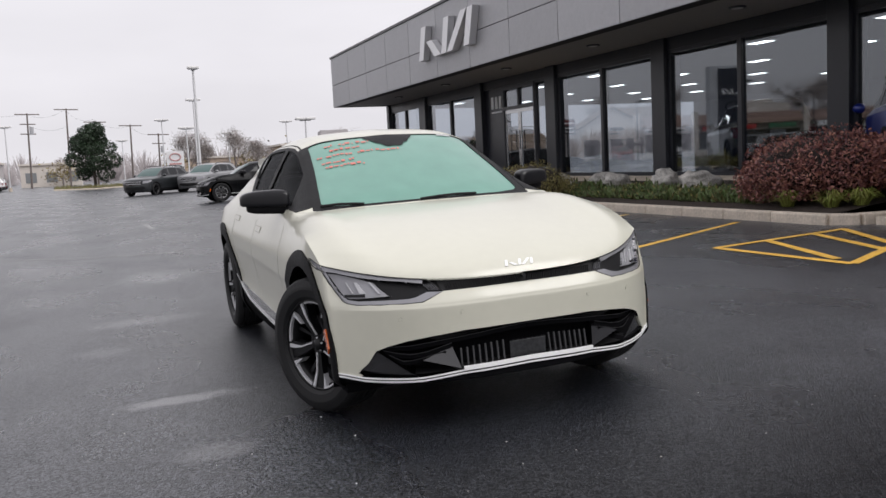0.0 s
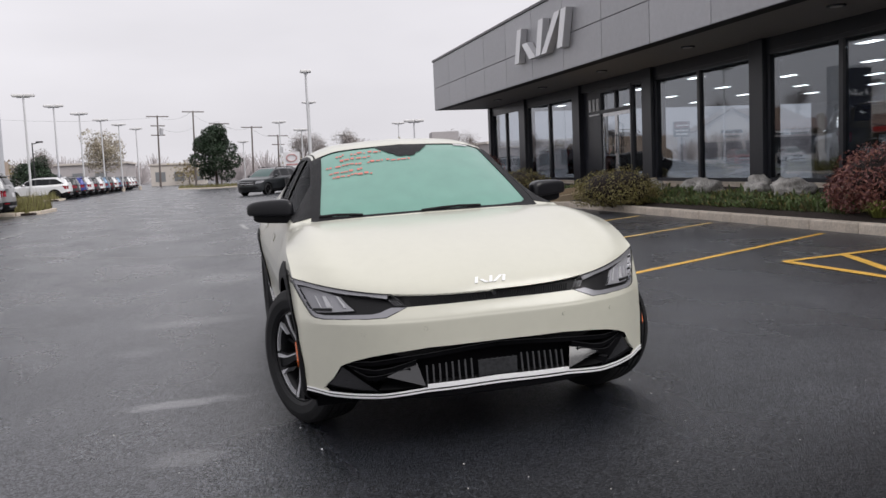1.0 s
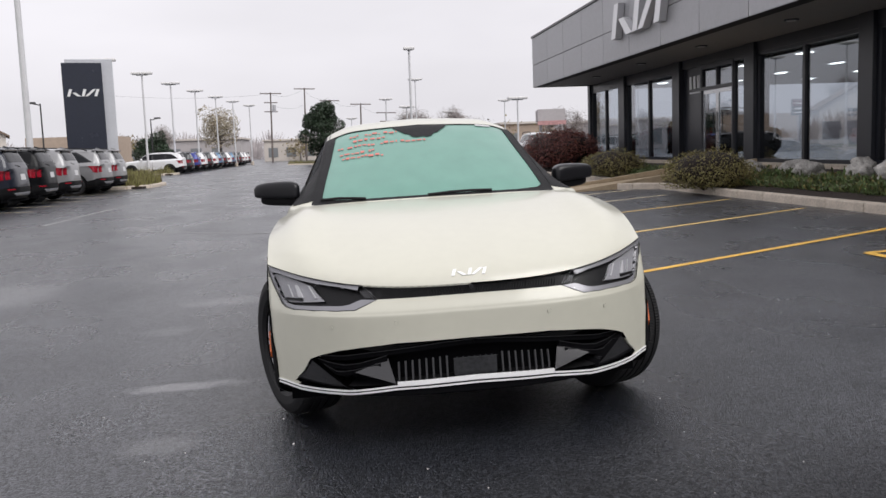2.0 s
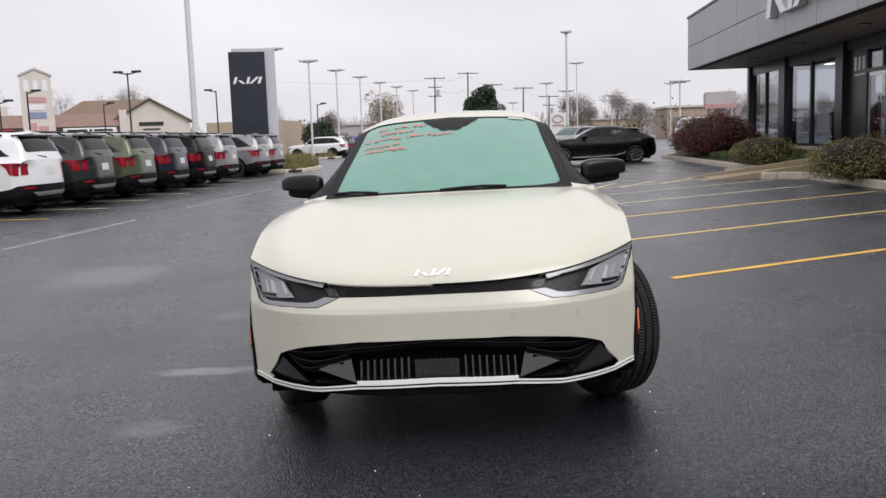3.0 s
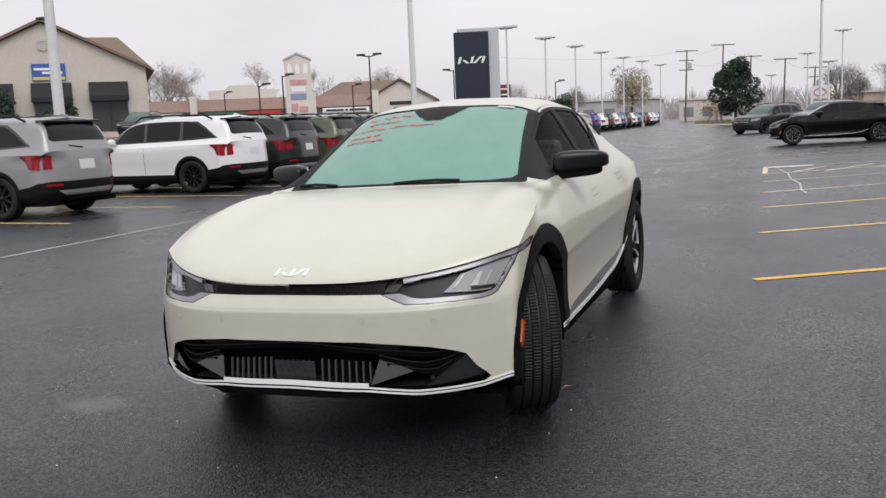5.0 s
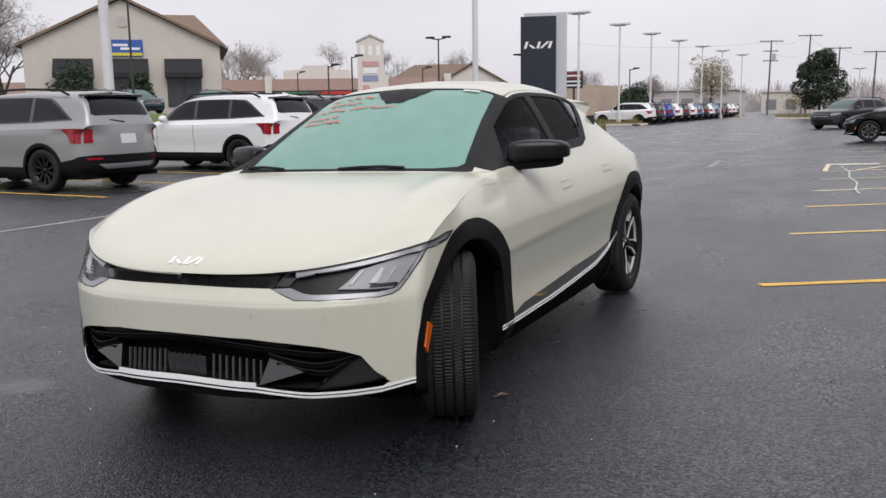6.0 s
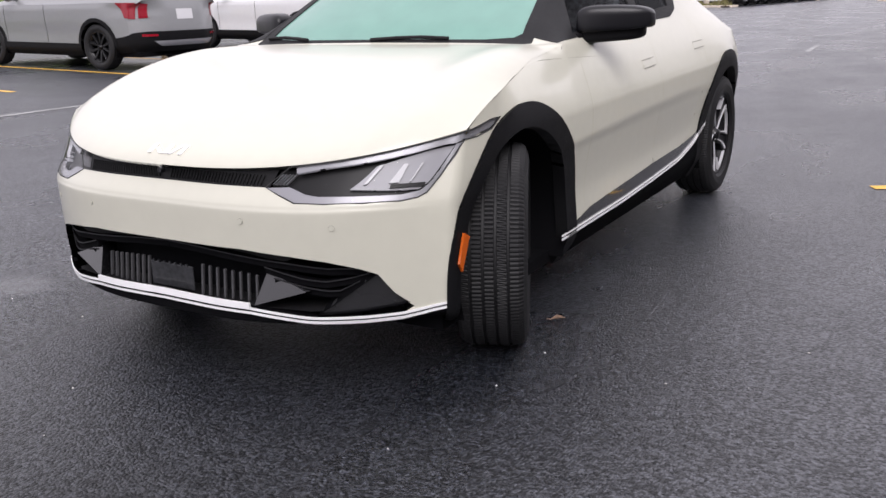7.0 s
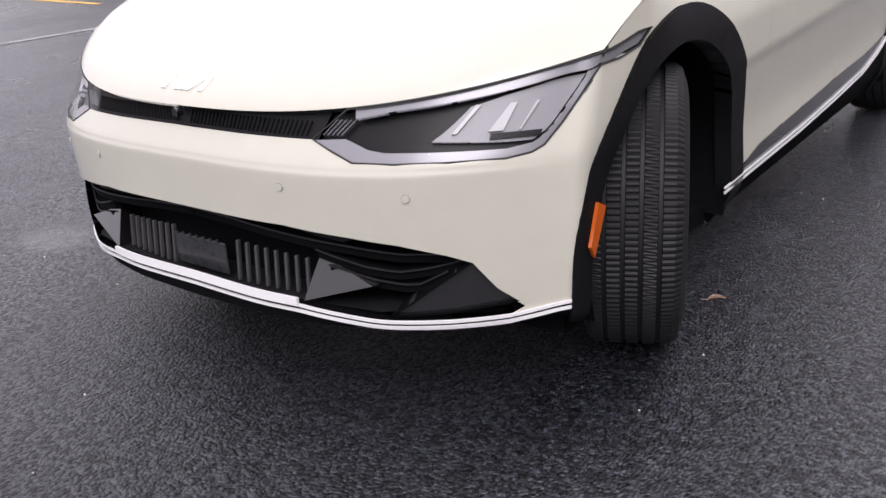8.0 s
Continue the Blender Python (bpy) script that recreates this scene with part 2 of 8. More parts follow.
LIGHT_PANEL = material("light panel", (0.9, 0.9, 0.9), 0.5, emit=((1, 0.97, 0.92), 12.0))
STONE = material("grey boulder", (0.42, 0.405, 0.38), 0.85, vary=0.5, scale=5, bump=1.0, bump_scale=14)


# ---- mesh helpers ----
def mesh_object(name, bm, mat, smooth=False):
    me = bpy.data.meshes.new(name)
    bm.to_mesh(me)
    bm.free()
    me.materials.append(mat)
    if smooth:
        for p in me.polygons:
            p.use_smooth = True
    return new(name, me)


def part(name, bm, mat, parent, label="", smooth=False):
    ob = mesh_object(name, bm, mat, smooth)
    ob.parent = parent
    return tagged(ob, label) if label else ob


def piece(name, me, parent, m):
    """One of many alike pieces on a shared mesh."""
    ob = new(name, me)
    ob.parent = parent
    ob.matrix_basis = m
    return ob


def thing(name, m=None, label="", category="", group="", kind=""):
    ob = new(name)
    ob.empty_display_size = 0.2
    ob.matrix_basis = m or Matrix.Identity(4)
    return tagged(ob, label, category, group, kind)


def add_box(bm, x0, x1, y0, y1, z0, z1, bevel=0.0, m=None, segments=2):
    r = bmesh.ops.create_cube(bm, size=1)
    vs = r["verts"]
    bmesh.ops.transform(bm, verts=vs, matrix=Matrix.Translation(((x0 + x1) / 2, (y0 + y1) / 2, (z0 + z1) / 2)) @ Matrix.Diagonal((abs(x1 - x0), abs(y1 - y0), abs(z1 - z0), 1)))
    if bevel:
        es = list({e for v in vs for e in v.link_edges})
        r2 = bmesh.ops.bevel(bm, geom=es, offset=bevel, segments=segments, affect="EDGES", profile=0.5, clamp_overlap=True)
        vs = list({v for f in r2["faces"] for v in f.verts} | {v for v in vs if v.is_valid})
    if m is not None:
        bmesh.ops.transform(bm, verts=vs, matrix=m)
    return vs


def box(x0, x1, y0, y1, z0, z1, bevel=0.0, m=None):
    bm = bmesh.new()
    add_box(bm, x0, x1, y0, y1, z0, z1, bevel, m)
    return bm


def add_tube(bm, p, q, r0, r1=None, sides=10, caps=True):
    p, q = Vector(p), Vector(q)
    r1 = r0 if r1 is None else r1
    d = q - p
    r = bmesh.ops.create_cone(bm, cap_ends=caps, cap_tris=False, segments=sides, radius1=r0, radius2=r1, depth=d.length)
    turn = d.to_track_quat("Z", "Y").to_matrix().to_4x4()
    bmesh.ops.transform(bm, verts=r["verts"], matrix=Matrix.Translation((p + q) / 2) @ turn)
    return r["verts"]


def tube(p, q, r0, r1=None, sides=10):
    bm = bmesh.new()
    add_tube(bm, p, q, r0, r1, sides)
    return bm


def prism(points, depth, m=None):
    """A flat outline in x, z pushed back along +y."""
    bm = bmesh.new()
    front = [bm.verts.new((x, 0, z)) for x, z in points]
    back = [bm.verts.new((x, depth, z)) for x, z in points]
    bm.faces.new(front)
    bm.faces.new(back[::-1])
    k = len(points)
    for i in range(k):
        bm.faces.new((front[i], back[i], back[(i + 1) % k], front[(i + 1) % k]))
    bmesh.ops.recalc_face_normals(bm, faces=bm.faces[:])
    if m is not None:
        bmesh.ops.transform(bm, verts=bm.verts[:], matrix=m)
    return bm


def merge(*bms):
    out = bmesh.new()
    for b in bms:
        me = bpy.data.meshes.new("tmp")
        b.to_mesh(me)
        b.free()
        out.from_mesh(me)
        bpy.data.meshes.remove(me)
    return out


TAN = math.tan(radians(SLOPE))


def ground_z(x):
    """Height of the lot: falling from the showroom, then up a little to the far row."""
    if x >= 0.5:
        return (min(x, 14.0) - 2.5) * TAN
    k = min(1.0, (0.5 - x) / 5.5)
    k = k * k * (3 - 2 * k)
    return -2.0 * TAN * (1 - k) + 0.03 * k


# ---- ground and markings ----
bm = bmesh.new()
xs = [-700, -200, -60, -30, -12, -5, -4.2, -3.4, -2.6, -1.8, -1, -0.2, 0.5, 2.5, 6, 10, 14, 20, 40, 100, 300, 700]
ys = [-60, -20, -8, 0, 8, 16, 30, 50, 80, 130, 200, 400, 900]
grid = [[bm.verts.new((x, y, ground_z(x))) for y in ys] for x in xs]
for i in range(len(xs) - 1):
    for j in range(len(ys) - 1):
        bm.faces.new((grid[i][j], grid[i + 1][j], grid[i + 1][j + 1], grid[i][j + 1]))
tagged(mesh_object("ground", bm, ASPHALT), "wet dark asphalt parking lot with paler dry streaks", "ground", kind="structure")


def stripe(x0, y0, x1, y1, width, mat, label, group, lift=0.004):
    """A thin painted line lying on the sloping lot."""
    a, b = Vector((x0, y0)), Vector((x1, y1))
    side = Vector((-(b - a).y, (b - a).x)).normalized() * width / 2
    bm = bmesh.new()
    n = max(2, int((b - a).length / 0.5))
    rows = []
    for i in range(n + 1):
        c = a.lerp(b, i / n)
        wob = 1 + 0.08 * noise.noise(Vector((c.x * 1.7, c.y * 1.7, width)))
        rows.append([bm.verts.new((c.x + s * side.x * wob, c.y + s * side.y * wob, ground_z(c.x + s * side.x) + lift)) for s in (-1, 1)])
    for i in range(n):
        bm.faces.new((rows[i][0], rows[i + 1][0], rows[i + 1][1], rows[i][1]))
    bmesh.ops.recalc_face_normals(bm, faces=bm.faces[:])
    ob = mesh_object("parking_line", bm, mat)
    return tagged(ob, label, "parking line", group, "structure")


# yellow paint made paler: part of its wet sky sheen is put into colour
SHEEN_YELLOW = material("pale yellow road paint", (0.84, 0.56, 0.20), 0.5, vary=0.25, scale=5, bump=0.4, bump_scale=90)
for y, paint in ((8.06, YELLOW), (10.97, SHEEN_YELLOW), (13.70, SHEEN_YELLOW)):
    stripe(4.28, y, 9.38, y + 2.52, 0.10, paint, "bright yellow painted stall line on black asphalt", "yellow stall lines by the showroom")
for y in (16.1, 18.5, 20.6):
    stripe(4.26, y, 9.0, y + 2.4, 0.10, FADED, "faded yellow stall line on wet asphalt", "yellow stall lines by the showroom")
for x0, y0, x1, y1 in ((7.25, 8.42, 9.45, 8.62), (7.25, 8.42, 7.25, 6.42), (7.25, 6.42, 8.6, 7.1), (8.05, 8.46, 7.4, 6.75), (8.85, 8.56, 8.2, 6.9), (9.4, 8.6, 8.55, 7.05)):
    stripe(x0, y0, x1, y1, 0.11, YELLOW, "yellow hatched no-parking marking", "yellow hatching", 0.008)
for x0, y0, x1, y1 in ((4.84, 21.0, 5.6, 22.6), (5.48, 20.9, 6.6, 22.8), (6.5, 21.4, 7.7, 23.3), (7.6, 22.0, 8.6, 23.6), (4.26, 23.1, 8.7, 23.9), (4.26, 20.75, 4.26, 23.1), (4.3, 26.0, 8.7, 27.4), (4.4, 28.6, 8.7, 29.9), (4.6, 31.2, 8.7, 32.2)):
    stripe(x0, y0, x1, y1, 0.10, FADED, "faded yellow hatching on wet asphalt", "yellow hatching", 0.006)
for y in (4.1, 6.7, 9.3, 11.88, 14.5, 17.0, 19.6, 22.2, 24.8, 27.4, 30.0, 32.6, 35.2, 37.8):
    stripe(-6.3, y, -11.4, y + 0.15, 0.10, YELLOW if y < 18 else FADED, "yellow stall line beside the parked cars", "stall lines of the far row")
for y0, y1 in ((2, 6.5), (6.8, 16.2), (19, 26)):
    stripe(-4.2, y0, -4.16, y1, 0.09, WHITE_LINE, "worn white lane line on the asphalt", "white lane lines")
for (xa, ya), (xb, yb) in (((4.92, 15.6), (4.86, 16.3)), ((4.86, 16.3), (4.88, 17.6)), ((4.88, 17.6), (4.74, 18.9)), ((4.74, 18.9), (4.72, 20.4)), ((4.72, 20.4), (4.52, 22.2))):
    stripe(xa, ya, xb, yb, 0.03, SPILL, "crooked white paint spill on the asphalt", "white paint spill", 0.012)
stripe(4.3, 22.75, 5.3, 22.95, 0.40, SPILL, "pale worn paint patch beside the hatching", "white paint spill", 0.009)
stripe(-2.6, 17.4, 1.8, 15.2, 0.10, WHITE_LINE, "worn white crack seal line across the lane", "white lane lines")
stripe(1.62, 24.8, 1.75, 22.3, 0.12, WHITE_LINE, "short worn white arrow mark", "white lane lines")

# ---- showroom ----
FX, GX = 10.6, 13.2            # fascia face and glass line
BY0, BY1 = -14.0, 38.4         # length of the building
Z_SOFFIT, Z_TOP, Z_GLASS, Z_SILL = 3.83, 6.0, 3.57, 0.66
SEAMS = [15.43 + 2.53 * k for k in range(-11, 10)]

fascia = thing("fascia", label="dark grey metal panel fascia of the showroom", category="facade", kind="structure")
part("backing", merge(box(FX + 0.03, FX + 0.35, BY0, BY1, Z_SOFFIT, Z_TOP - 0.05), box(FX + 0.35, 30, BY1 - 0.4, BY1 - 0.03, Z_SOFFIT, Z_TOP - 0.05)), JOINT, fascia)
part("coping", merge(box(FX - 0.04, FX + 0.5, BY0, BY1 + 0.04, Z_TOP - 0.05, Z_TOP + 0.03), box(FX + 0.5, 30, BY1 - 0.5, BY1 + 0.04, Z_TOP - 0.05, Z_TOP + 0.03)), CAP, fascia, "dark metal coping")
edges = [BY0] + [s for s in SEAMS if BY0 < s < BY1 - 0.5] + [BY1]
Z_MID = 4.78
for a, b in zip(edges, edges[1:]):
    for z0, z1 in ((Z_SOFFIT, Z_MID), (Z_MID, Z_TOP - 0.05)):
        part("panel", box(FX, FX + 0.03, a + 0.012, b - 0.012, z0 + 0.01, z1 - 0.01, 0.006), PANEL, fascia)
for k in range(8):
    for z0, z1 in ((Z_SOFFIT, Z_MID), (Z_MID, Z_TOP - 0.05)):
        part("panel", box(FX + 0.04 + 2.42 * k, FX + 2.42 * (k + 1) + 0.02, BY1 - 0.03, BY1, z0 + 0.01, z1 - 0.01, 0.006), PANEL, fascia)

soffit = tagged(mesh_object("soffit", box(FX + 0.36, GX + 0.15, BY0, BY1 - 0.4, Z_SOFFIT + 0.02, Z_SOFFIT + 0.12), SOFFIT), "grey-brown soffit under the overhanging fascia", "soffit", kind="structure")
for y in (8.5, 13.5, 18.6, 23.4, 28.2, 33.2):
    dl = thing("downlight", pose(11.9, y, Z_SOFFIT + 0.02), "round recessed downlight in the soffit", "downlight", "soffit downlights")
    part("trim_ring", tube((0, 0, -0.03), (0, 0, 0.01), 0.16, 0.17, 20), DARK_FRAME, dl)
    part("lens", tube((0, 0, -0.035), (0, 0, -0.028), 0.11, 0.11, 16), LAMP_HEAD, dl)

roof = tagged(mesh_object("roof", box(FX + 0.5, 30, BY0, BY1 - 0.5, Z_TOP - 0.45, Z_TOP - 0.3), CAP), "flat dark roof of the showroom", "roof", kind="structure")
# plinth, floor, rear and end walls
tagged(mesh_object("plinth", box(GX - 0.10, GX + 0.25, BY0, BY1 - 0.2, 0.0, Z_SILL - 0.06), CONCRETE), "pale stone base under the shop windows", "plinth", kind="structure")
tagged(mesh_object("showroom_floor", box(GX + 0.25, 30, BY0, BY1 - 0.2, 0.3, Z_SILL - 0.06), FLOOR_IN), "polished grey showroom floor", "floor", kind="structure")
tagged(mesh_object("wall_back", box(29.8, 30, BY0, BY1 - 0.2, 0.6, Z_TOP - 0.5), WALL_IN), "grey rear wall of the showroom", "wall", kind="structure")
tagged(mesh_object("wall_south", box(GX + 0.1, 29.8, BY0, BY0 + 0.2, 0.6, Z_TOP - 0.5), WALL_IN), "grey end wall of the showroom", "wall", kind="structure")
tagged(mesh_object("ceiling", box(GX + 0.16, 29.8, BY0, BY1 - 0.41, 3.64, 3.76), CEIL_IN), "dark showroom ceiling", "ceiling", kind="structure")
tagged(mesh_object("header", box(GX - 0.06, GX + 0.15, BY0, BY1 - 0.2, Z_GLASS, Z_SOFFIT + 0.02), DARK_FRAME), "black header above the shop windows", "header", kind="structure")
for i in range(4):
    for j in range(10):
        lp = thing("ceiling_light", pose(15.0 + 3.1 * i, 2 + 3.6 * j, 3.64), "lit slim ceiling light in the showroom", "ceiling light", "showroom ceiling lights")
        part("frame", box(-0.16, 0.16, -0.34, 0.34, -0.03, 0.0), SIGN_WHITE, lp)
        part("diffuser", box(-0.12, 0.12, -0.30, 0.30, -0.036, -0.031), LIGHT_PANEL, lp)

# glazing bays: (from, to, kind)
COLUMNS = [(38.05, 38.75), (33.40, 34.10), (27.85, 28.45), (22.68, 23.25), (17.40, 17.92), (12.0, 12.5), (6.6, 7.1), (1.2, 1.7), (-4.2, -3.7)]
for a, b in COLUMNS:
    col = tagged(mesh_object("column", box(GX - 0.16, GX + 0.3, a, min(b, BY1 - 0.05), 0.3, Z_SOFFIT + 0.02, 0.01), DARK_FRAME), "black clad column between the shop windows", "column", "showroom columns", "structure")


def window(y0, y1, z0, z1, count):
    w = thing("window", pose(GX, y0, z0), "tall dark-framed shop window with clear glass", "window", "showroom windows", "structure")
    width, height = y1 - y0, z1 - z0
    fr = merge(box(-0.05, 0.07, 0, 0.06, 0, height), box(-0.05, 0.07, width - 0.06, width, 0, height), box(-0.05, 0.07, 0.06, width - 0.06, 0, 0.09), box(-0.05, 0.07, 0.06, width - 0.06, height - 0.09, height))
    part("window_frame", fr, DARK_FRAME, w)
    for k in range(1, count):
        part("mullion", box(-0.06, 0.08, width * k / count - 0.06, width * k / count + 0.06, 0.09, height - 0.09), DARK_FRAME, w)
    for k in range(count):
        p = part("pane", box(0.0, 0.012, width * k / count + 0.06, width * (k + 1) / count - 0.06, 0.09, height - 0.09), SHOP_GLASS, w)
        p.visible_shadow = False
    part("window_sill", box(-0.12, 0.1, -0.02, width + 0.02, -0.06, 0.0), CONCRETE, w)
    return w


for a, b in ((34.10, 38.05), (28.45, 33.40), (17.92, 22.68), (12.5, 17.40), (7.1, 12.0), (1.7, 6.6), (-3.7, 1.2)):
    window(a, b, Z_SILL, Z_GLASS, 2)
# entrance: a dark recessed wall panel with the door beside it
tagged(mesh_object("wall_entrance", box(GX + 0.02, GX + 0.22, 26.35, 27.85, 0.3, Z_SOFFIT + 0.02), DARK_FRAME), "black wall panel beside the entrance", "wall", kind="structure")
door = thing("door_1", pose(GX, 24.1, Z_SILL), "black framed double glass entrance door with transom", "door", kind="structure")
W = 2.25
part("door_frame", merge(box(-0.07, 0.1, 0, 0.08, 0, 2.9), box(-0.07, 0.1, W - 0.08, W, 0, 2.9), box(-0.07, 0.1, 0.08, W - 0.08, 2.14, 2.24), box(-0.07, 0.1, 0.08, W - 0.08, 2.78, 2.9), box(-0.06, 0.08, W / 2 - 0.04, W / 2 + 0.04, 2.24, 2.78)), DARK_FRAME, door)
for a, b in ((0.08, W / 2 - 0.005), (W / 2 + 0.005, W - 0.08)):
    leaf = part("door_leaf", merge(box(-0.03, 0.02, a, a + 0.09, 0.01, 2.13), box(-0.03, 0.02, b - 0.09, b, 0.01, 2.13), box(-0.03, 0.02, a + 0.09, b - 0.09, 0.01, 0.22), box(-0.03, 0.02, a + 0.09, b - 0.09, 2.02, 2.13)), BRUSHED, door)
    p = part("pane", box(-0.008, 0.004, a + 0.09, b - 0.09, 0.22, 2.02), SHOP_GLASS, leaf)
    p.visible_shadow = False
    yh = b - 0.12 if a < 0.5 else a + 0.12
    part("pull_handle", merge(tube((-0.09, yh, 0.85), (-0.09, yh, 1.45), 0.016), tube((-0.09, yh, 0.9), (-0.02, yh, 0.9), 0.012), tube((-0.09, yh, 1.4), (-0.02, yh, 1.4), 0.012)), DARK_FRAME, leaf)
for a, b in ((0.08, W / 2 - 0.04), (W / 2 + 0.04, W - 0.08)):
    p = part("transom_pane", box(0.0, 0.01, a, b, 2.24, 2.78), SHOP_GLASS, door)
    p.visible_shadow = False
side_w = window(23.25, 24.1, Z_SILL, Z_GLASS, 1)
number = thing("house_number", pose(GX + 0.0, 27.3, 2.9), "three white number plates on the black wall", "sign")
for k in range(3):
    part("bar", box(-0.02, 0.018, -0.15 - 0.3 * k, 0.03 - 0.3 * k, 0.0, 0.40, 0.01), SIGN_WHITE, number)
part("bar", box(-0.01, 0.018, -0.75, 0.03, -0.14, -0.09), SIGN_WHITE, number)


def slant_bars(w, h, d):
    """The sign's mark as slanted plain bars, in x (right) and z (up), depth along +y."""
    shapes = [
        [(0.00, 0), (0.09, 0), (0.165, 1), (0.075, 1)],
        [(0.165, 0.52), (0.27, 0.52), (0.43, 0), (0.31, 0)],
        [(0.44, 0), (0.53, 0), (0.60, 1), (0.51, 1)],
        [(0.545, 0), (0.64, 0), (0.90, 1), (0.80, 1)],
        [(0.83, 0), (0.92, 0), (1.0, 1), (0.912, 1)],
    ]
    return [prism([(x * w, z * h) for x, z in p], d + 0.001 * i) for i, p in enumerate(shapes)]


mark = thing("wall_sign", pose(FX - 0.22, 26.55, 4.42, 0, 0, -90), "silver sign of slanted bars standing off the fascia", "sign")
for b in slant_bars(4.35, 1.0, 0.2):
    part("bar", b, SIGN_SILVER, mark)
for x in (0.3, 1.9, 3.6):
    part("bracket", tube((x, 0.19, 0.5), (x, 0.225, 0.5), 0.03), DARK_FRAME, mark)

# ---- planting bed along the showroom ----
CX = 9.72


def bed(y0, y1, name):
    bm = bmesh.new()
    cols = [CX + 0.16, CX + 0.5, CX + 1.3, CX + 2.2, GX - 0.1]
    hs = [0.13, 0.17, 0.24, 0.32, 0.38]
    n = int((y1 - y0) / 0.35)
    rows = []
    for j in range(n + 1):
        y = y0 + (y1 - y0) * j / n
        rows.append([bm.verts.new((x, y, ground_z(CX) + h + 0.03 * noise.noise(Vector((x * 1.4, y * 1.4, 2))))) for x, h in zip(cols, hs)])
    for j in range(n):
        for i in range(len(cols) - 1):
            bm.faces.new((rows[j][i], rows[j][i + 1], rows[j + 1][i + 1], rows[j + 1][i]))
    return tagged(mesh_object(name, bm, MULCH, True), "dark mulch planting bed below the shop windows", "planting bed", kind="structure")


bed(9.3, 21.2, "bed")
bed(23.6, 39.5, "bed")


def bed_z(x):
    return ground_z(CX) + float(np.interp(x, [CX + 0.16, CX + 0.5, CX + 1.3, CX + 2.2, GX - 0.1], [0.13, 0.17, 0.24, 0.32, 0.38]))


def kerb(points, label):
    """Kerb stones along a line, each a piece of its own with a rounded top edge."""
    k = thing("kerb", label=label, category="kerb", kind="structure")
    stone = bmesh.new()
    add_box(stone, -0.08, 0.08, -0.5, 0.5, -0.2, 0.15, 0.025)
    me = bpy.data.meshes.new("kerb_stone")
    stone.to_mesh(me)
    stone.free()
    me.materials.append(CONCRETE)
    for (xa, ya), (xb, yb) in zip(points, points[1:]):
        a, b = Vector((xa, ya)), Vector((xb, yb))
        count = max(1, round((b - a).length))
        ang = math.degrees(math.atan2(-(b - a).x, (b - a).y))
        for i in range(count):
            c = a.lerp(b, (i + 0.5) / count)
            piece("kerb_stone", me, k, pose(c.x, c.y, ground_z(c.x), 0, 0, ang) @ Matrix.Diagonal((1, (b - a).length / count * 0.992, 1, 1)))
    return k


kerb([(12.6, 8.9), (10.4, 8.75), (9.95, 8.85), (CX, 9.15), (CX, 20.6), (9.2, 21.2), (8.9, 21.5)], "worn pale concrete kerb round the planting bed")
kerb([(8.6, 23.9), (9.2, 23.8), (CX, 24.3), (CX, 39.4), (10.2, 39.8), (14, 39.8)], "worn pale concrete kerb round the planting bed")
tagged(mesh_object("pavement", box(10.0, GX - 0.1, -10, 8.65, 0.0, ground_z(10) + 0.11), CONCRETE), "pale concrete walk beside the showroom", "pavement", kind="structure")

# concrete ramp from the lot up to the entrance, with raised sloping sides
ramp = thing("ramp", label="pale tan concrete entrance ramp with raised sloping sides", category="ramp", kind="structure")
bm = bmesh.new()
for (x0, z0), (x1, z1) in (((7.9, 0.125), (10.0, 0.32)), ((10.0, 0.32), (13.1, 0.60))):
    a = [bm.verts.new(v) for v in ((x0, 21.75, z0), (x1, 21.75, z1), (x1, 23.35, z1), (x0, 23.35, z0))]
    b = [bm.verts.new((v.co.x, v.co.y, -0.05)) for v in a]
    bm.faces.new(a)
    bm.faces.new(b[::-1])
    for i in range(4):
        bm.faces.new((a[i], b[i], b[(i + 1) % 4], a[(i + 1) % 4]))
bmesh.ops.recalc_face_normals(bm, faces=bm.faces[:])
TAN_CONCRETE = material("tan concrete", (0.42, 0.33, 0.22), 0.75, vary=0.15, scale=4, bump=0.4, bump_scale=50)
part("ramp_slab", bm, TAN_CONCRETE, ramp)
for y in (21.55, 23.4):
    bm = bmesh.new()
    a = [bm.verts.new(v) for v in ((7.6, y, 0.13), (12.6, y, 0.78), (12.6, y, 0.1), (7.6, y, 0.05))]
    b = [bm.verts.new((v.co.x, y + 0.17, v.co.z)) for v in a]
    bm.faces.new(a)
    bm.faces.new(b[::-1])
    for i in range(4):
        bm.faces.new((a[i], b[i], b[(i + 1) % 4], a[(i + 1) % 4]))
    bmesh.ops.recalc_face_normals(bm, faces=bm.faces[:])
    part("ramp_side", bm, TAN_CONCRETE, ramp)


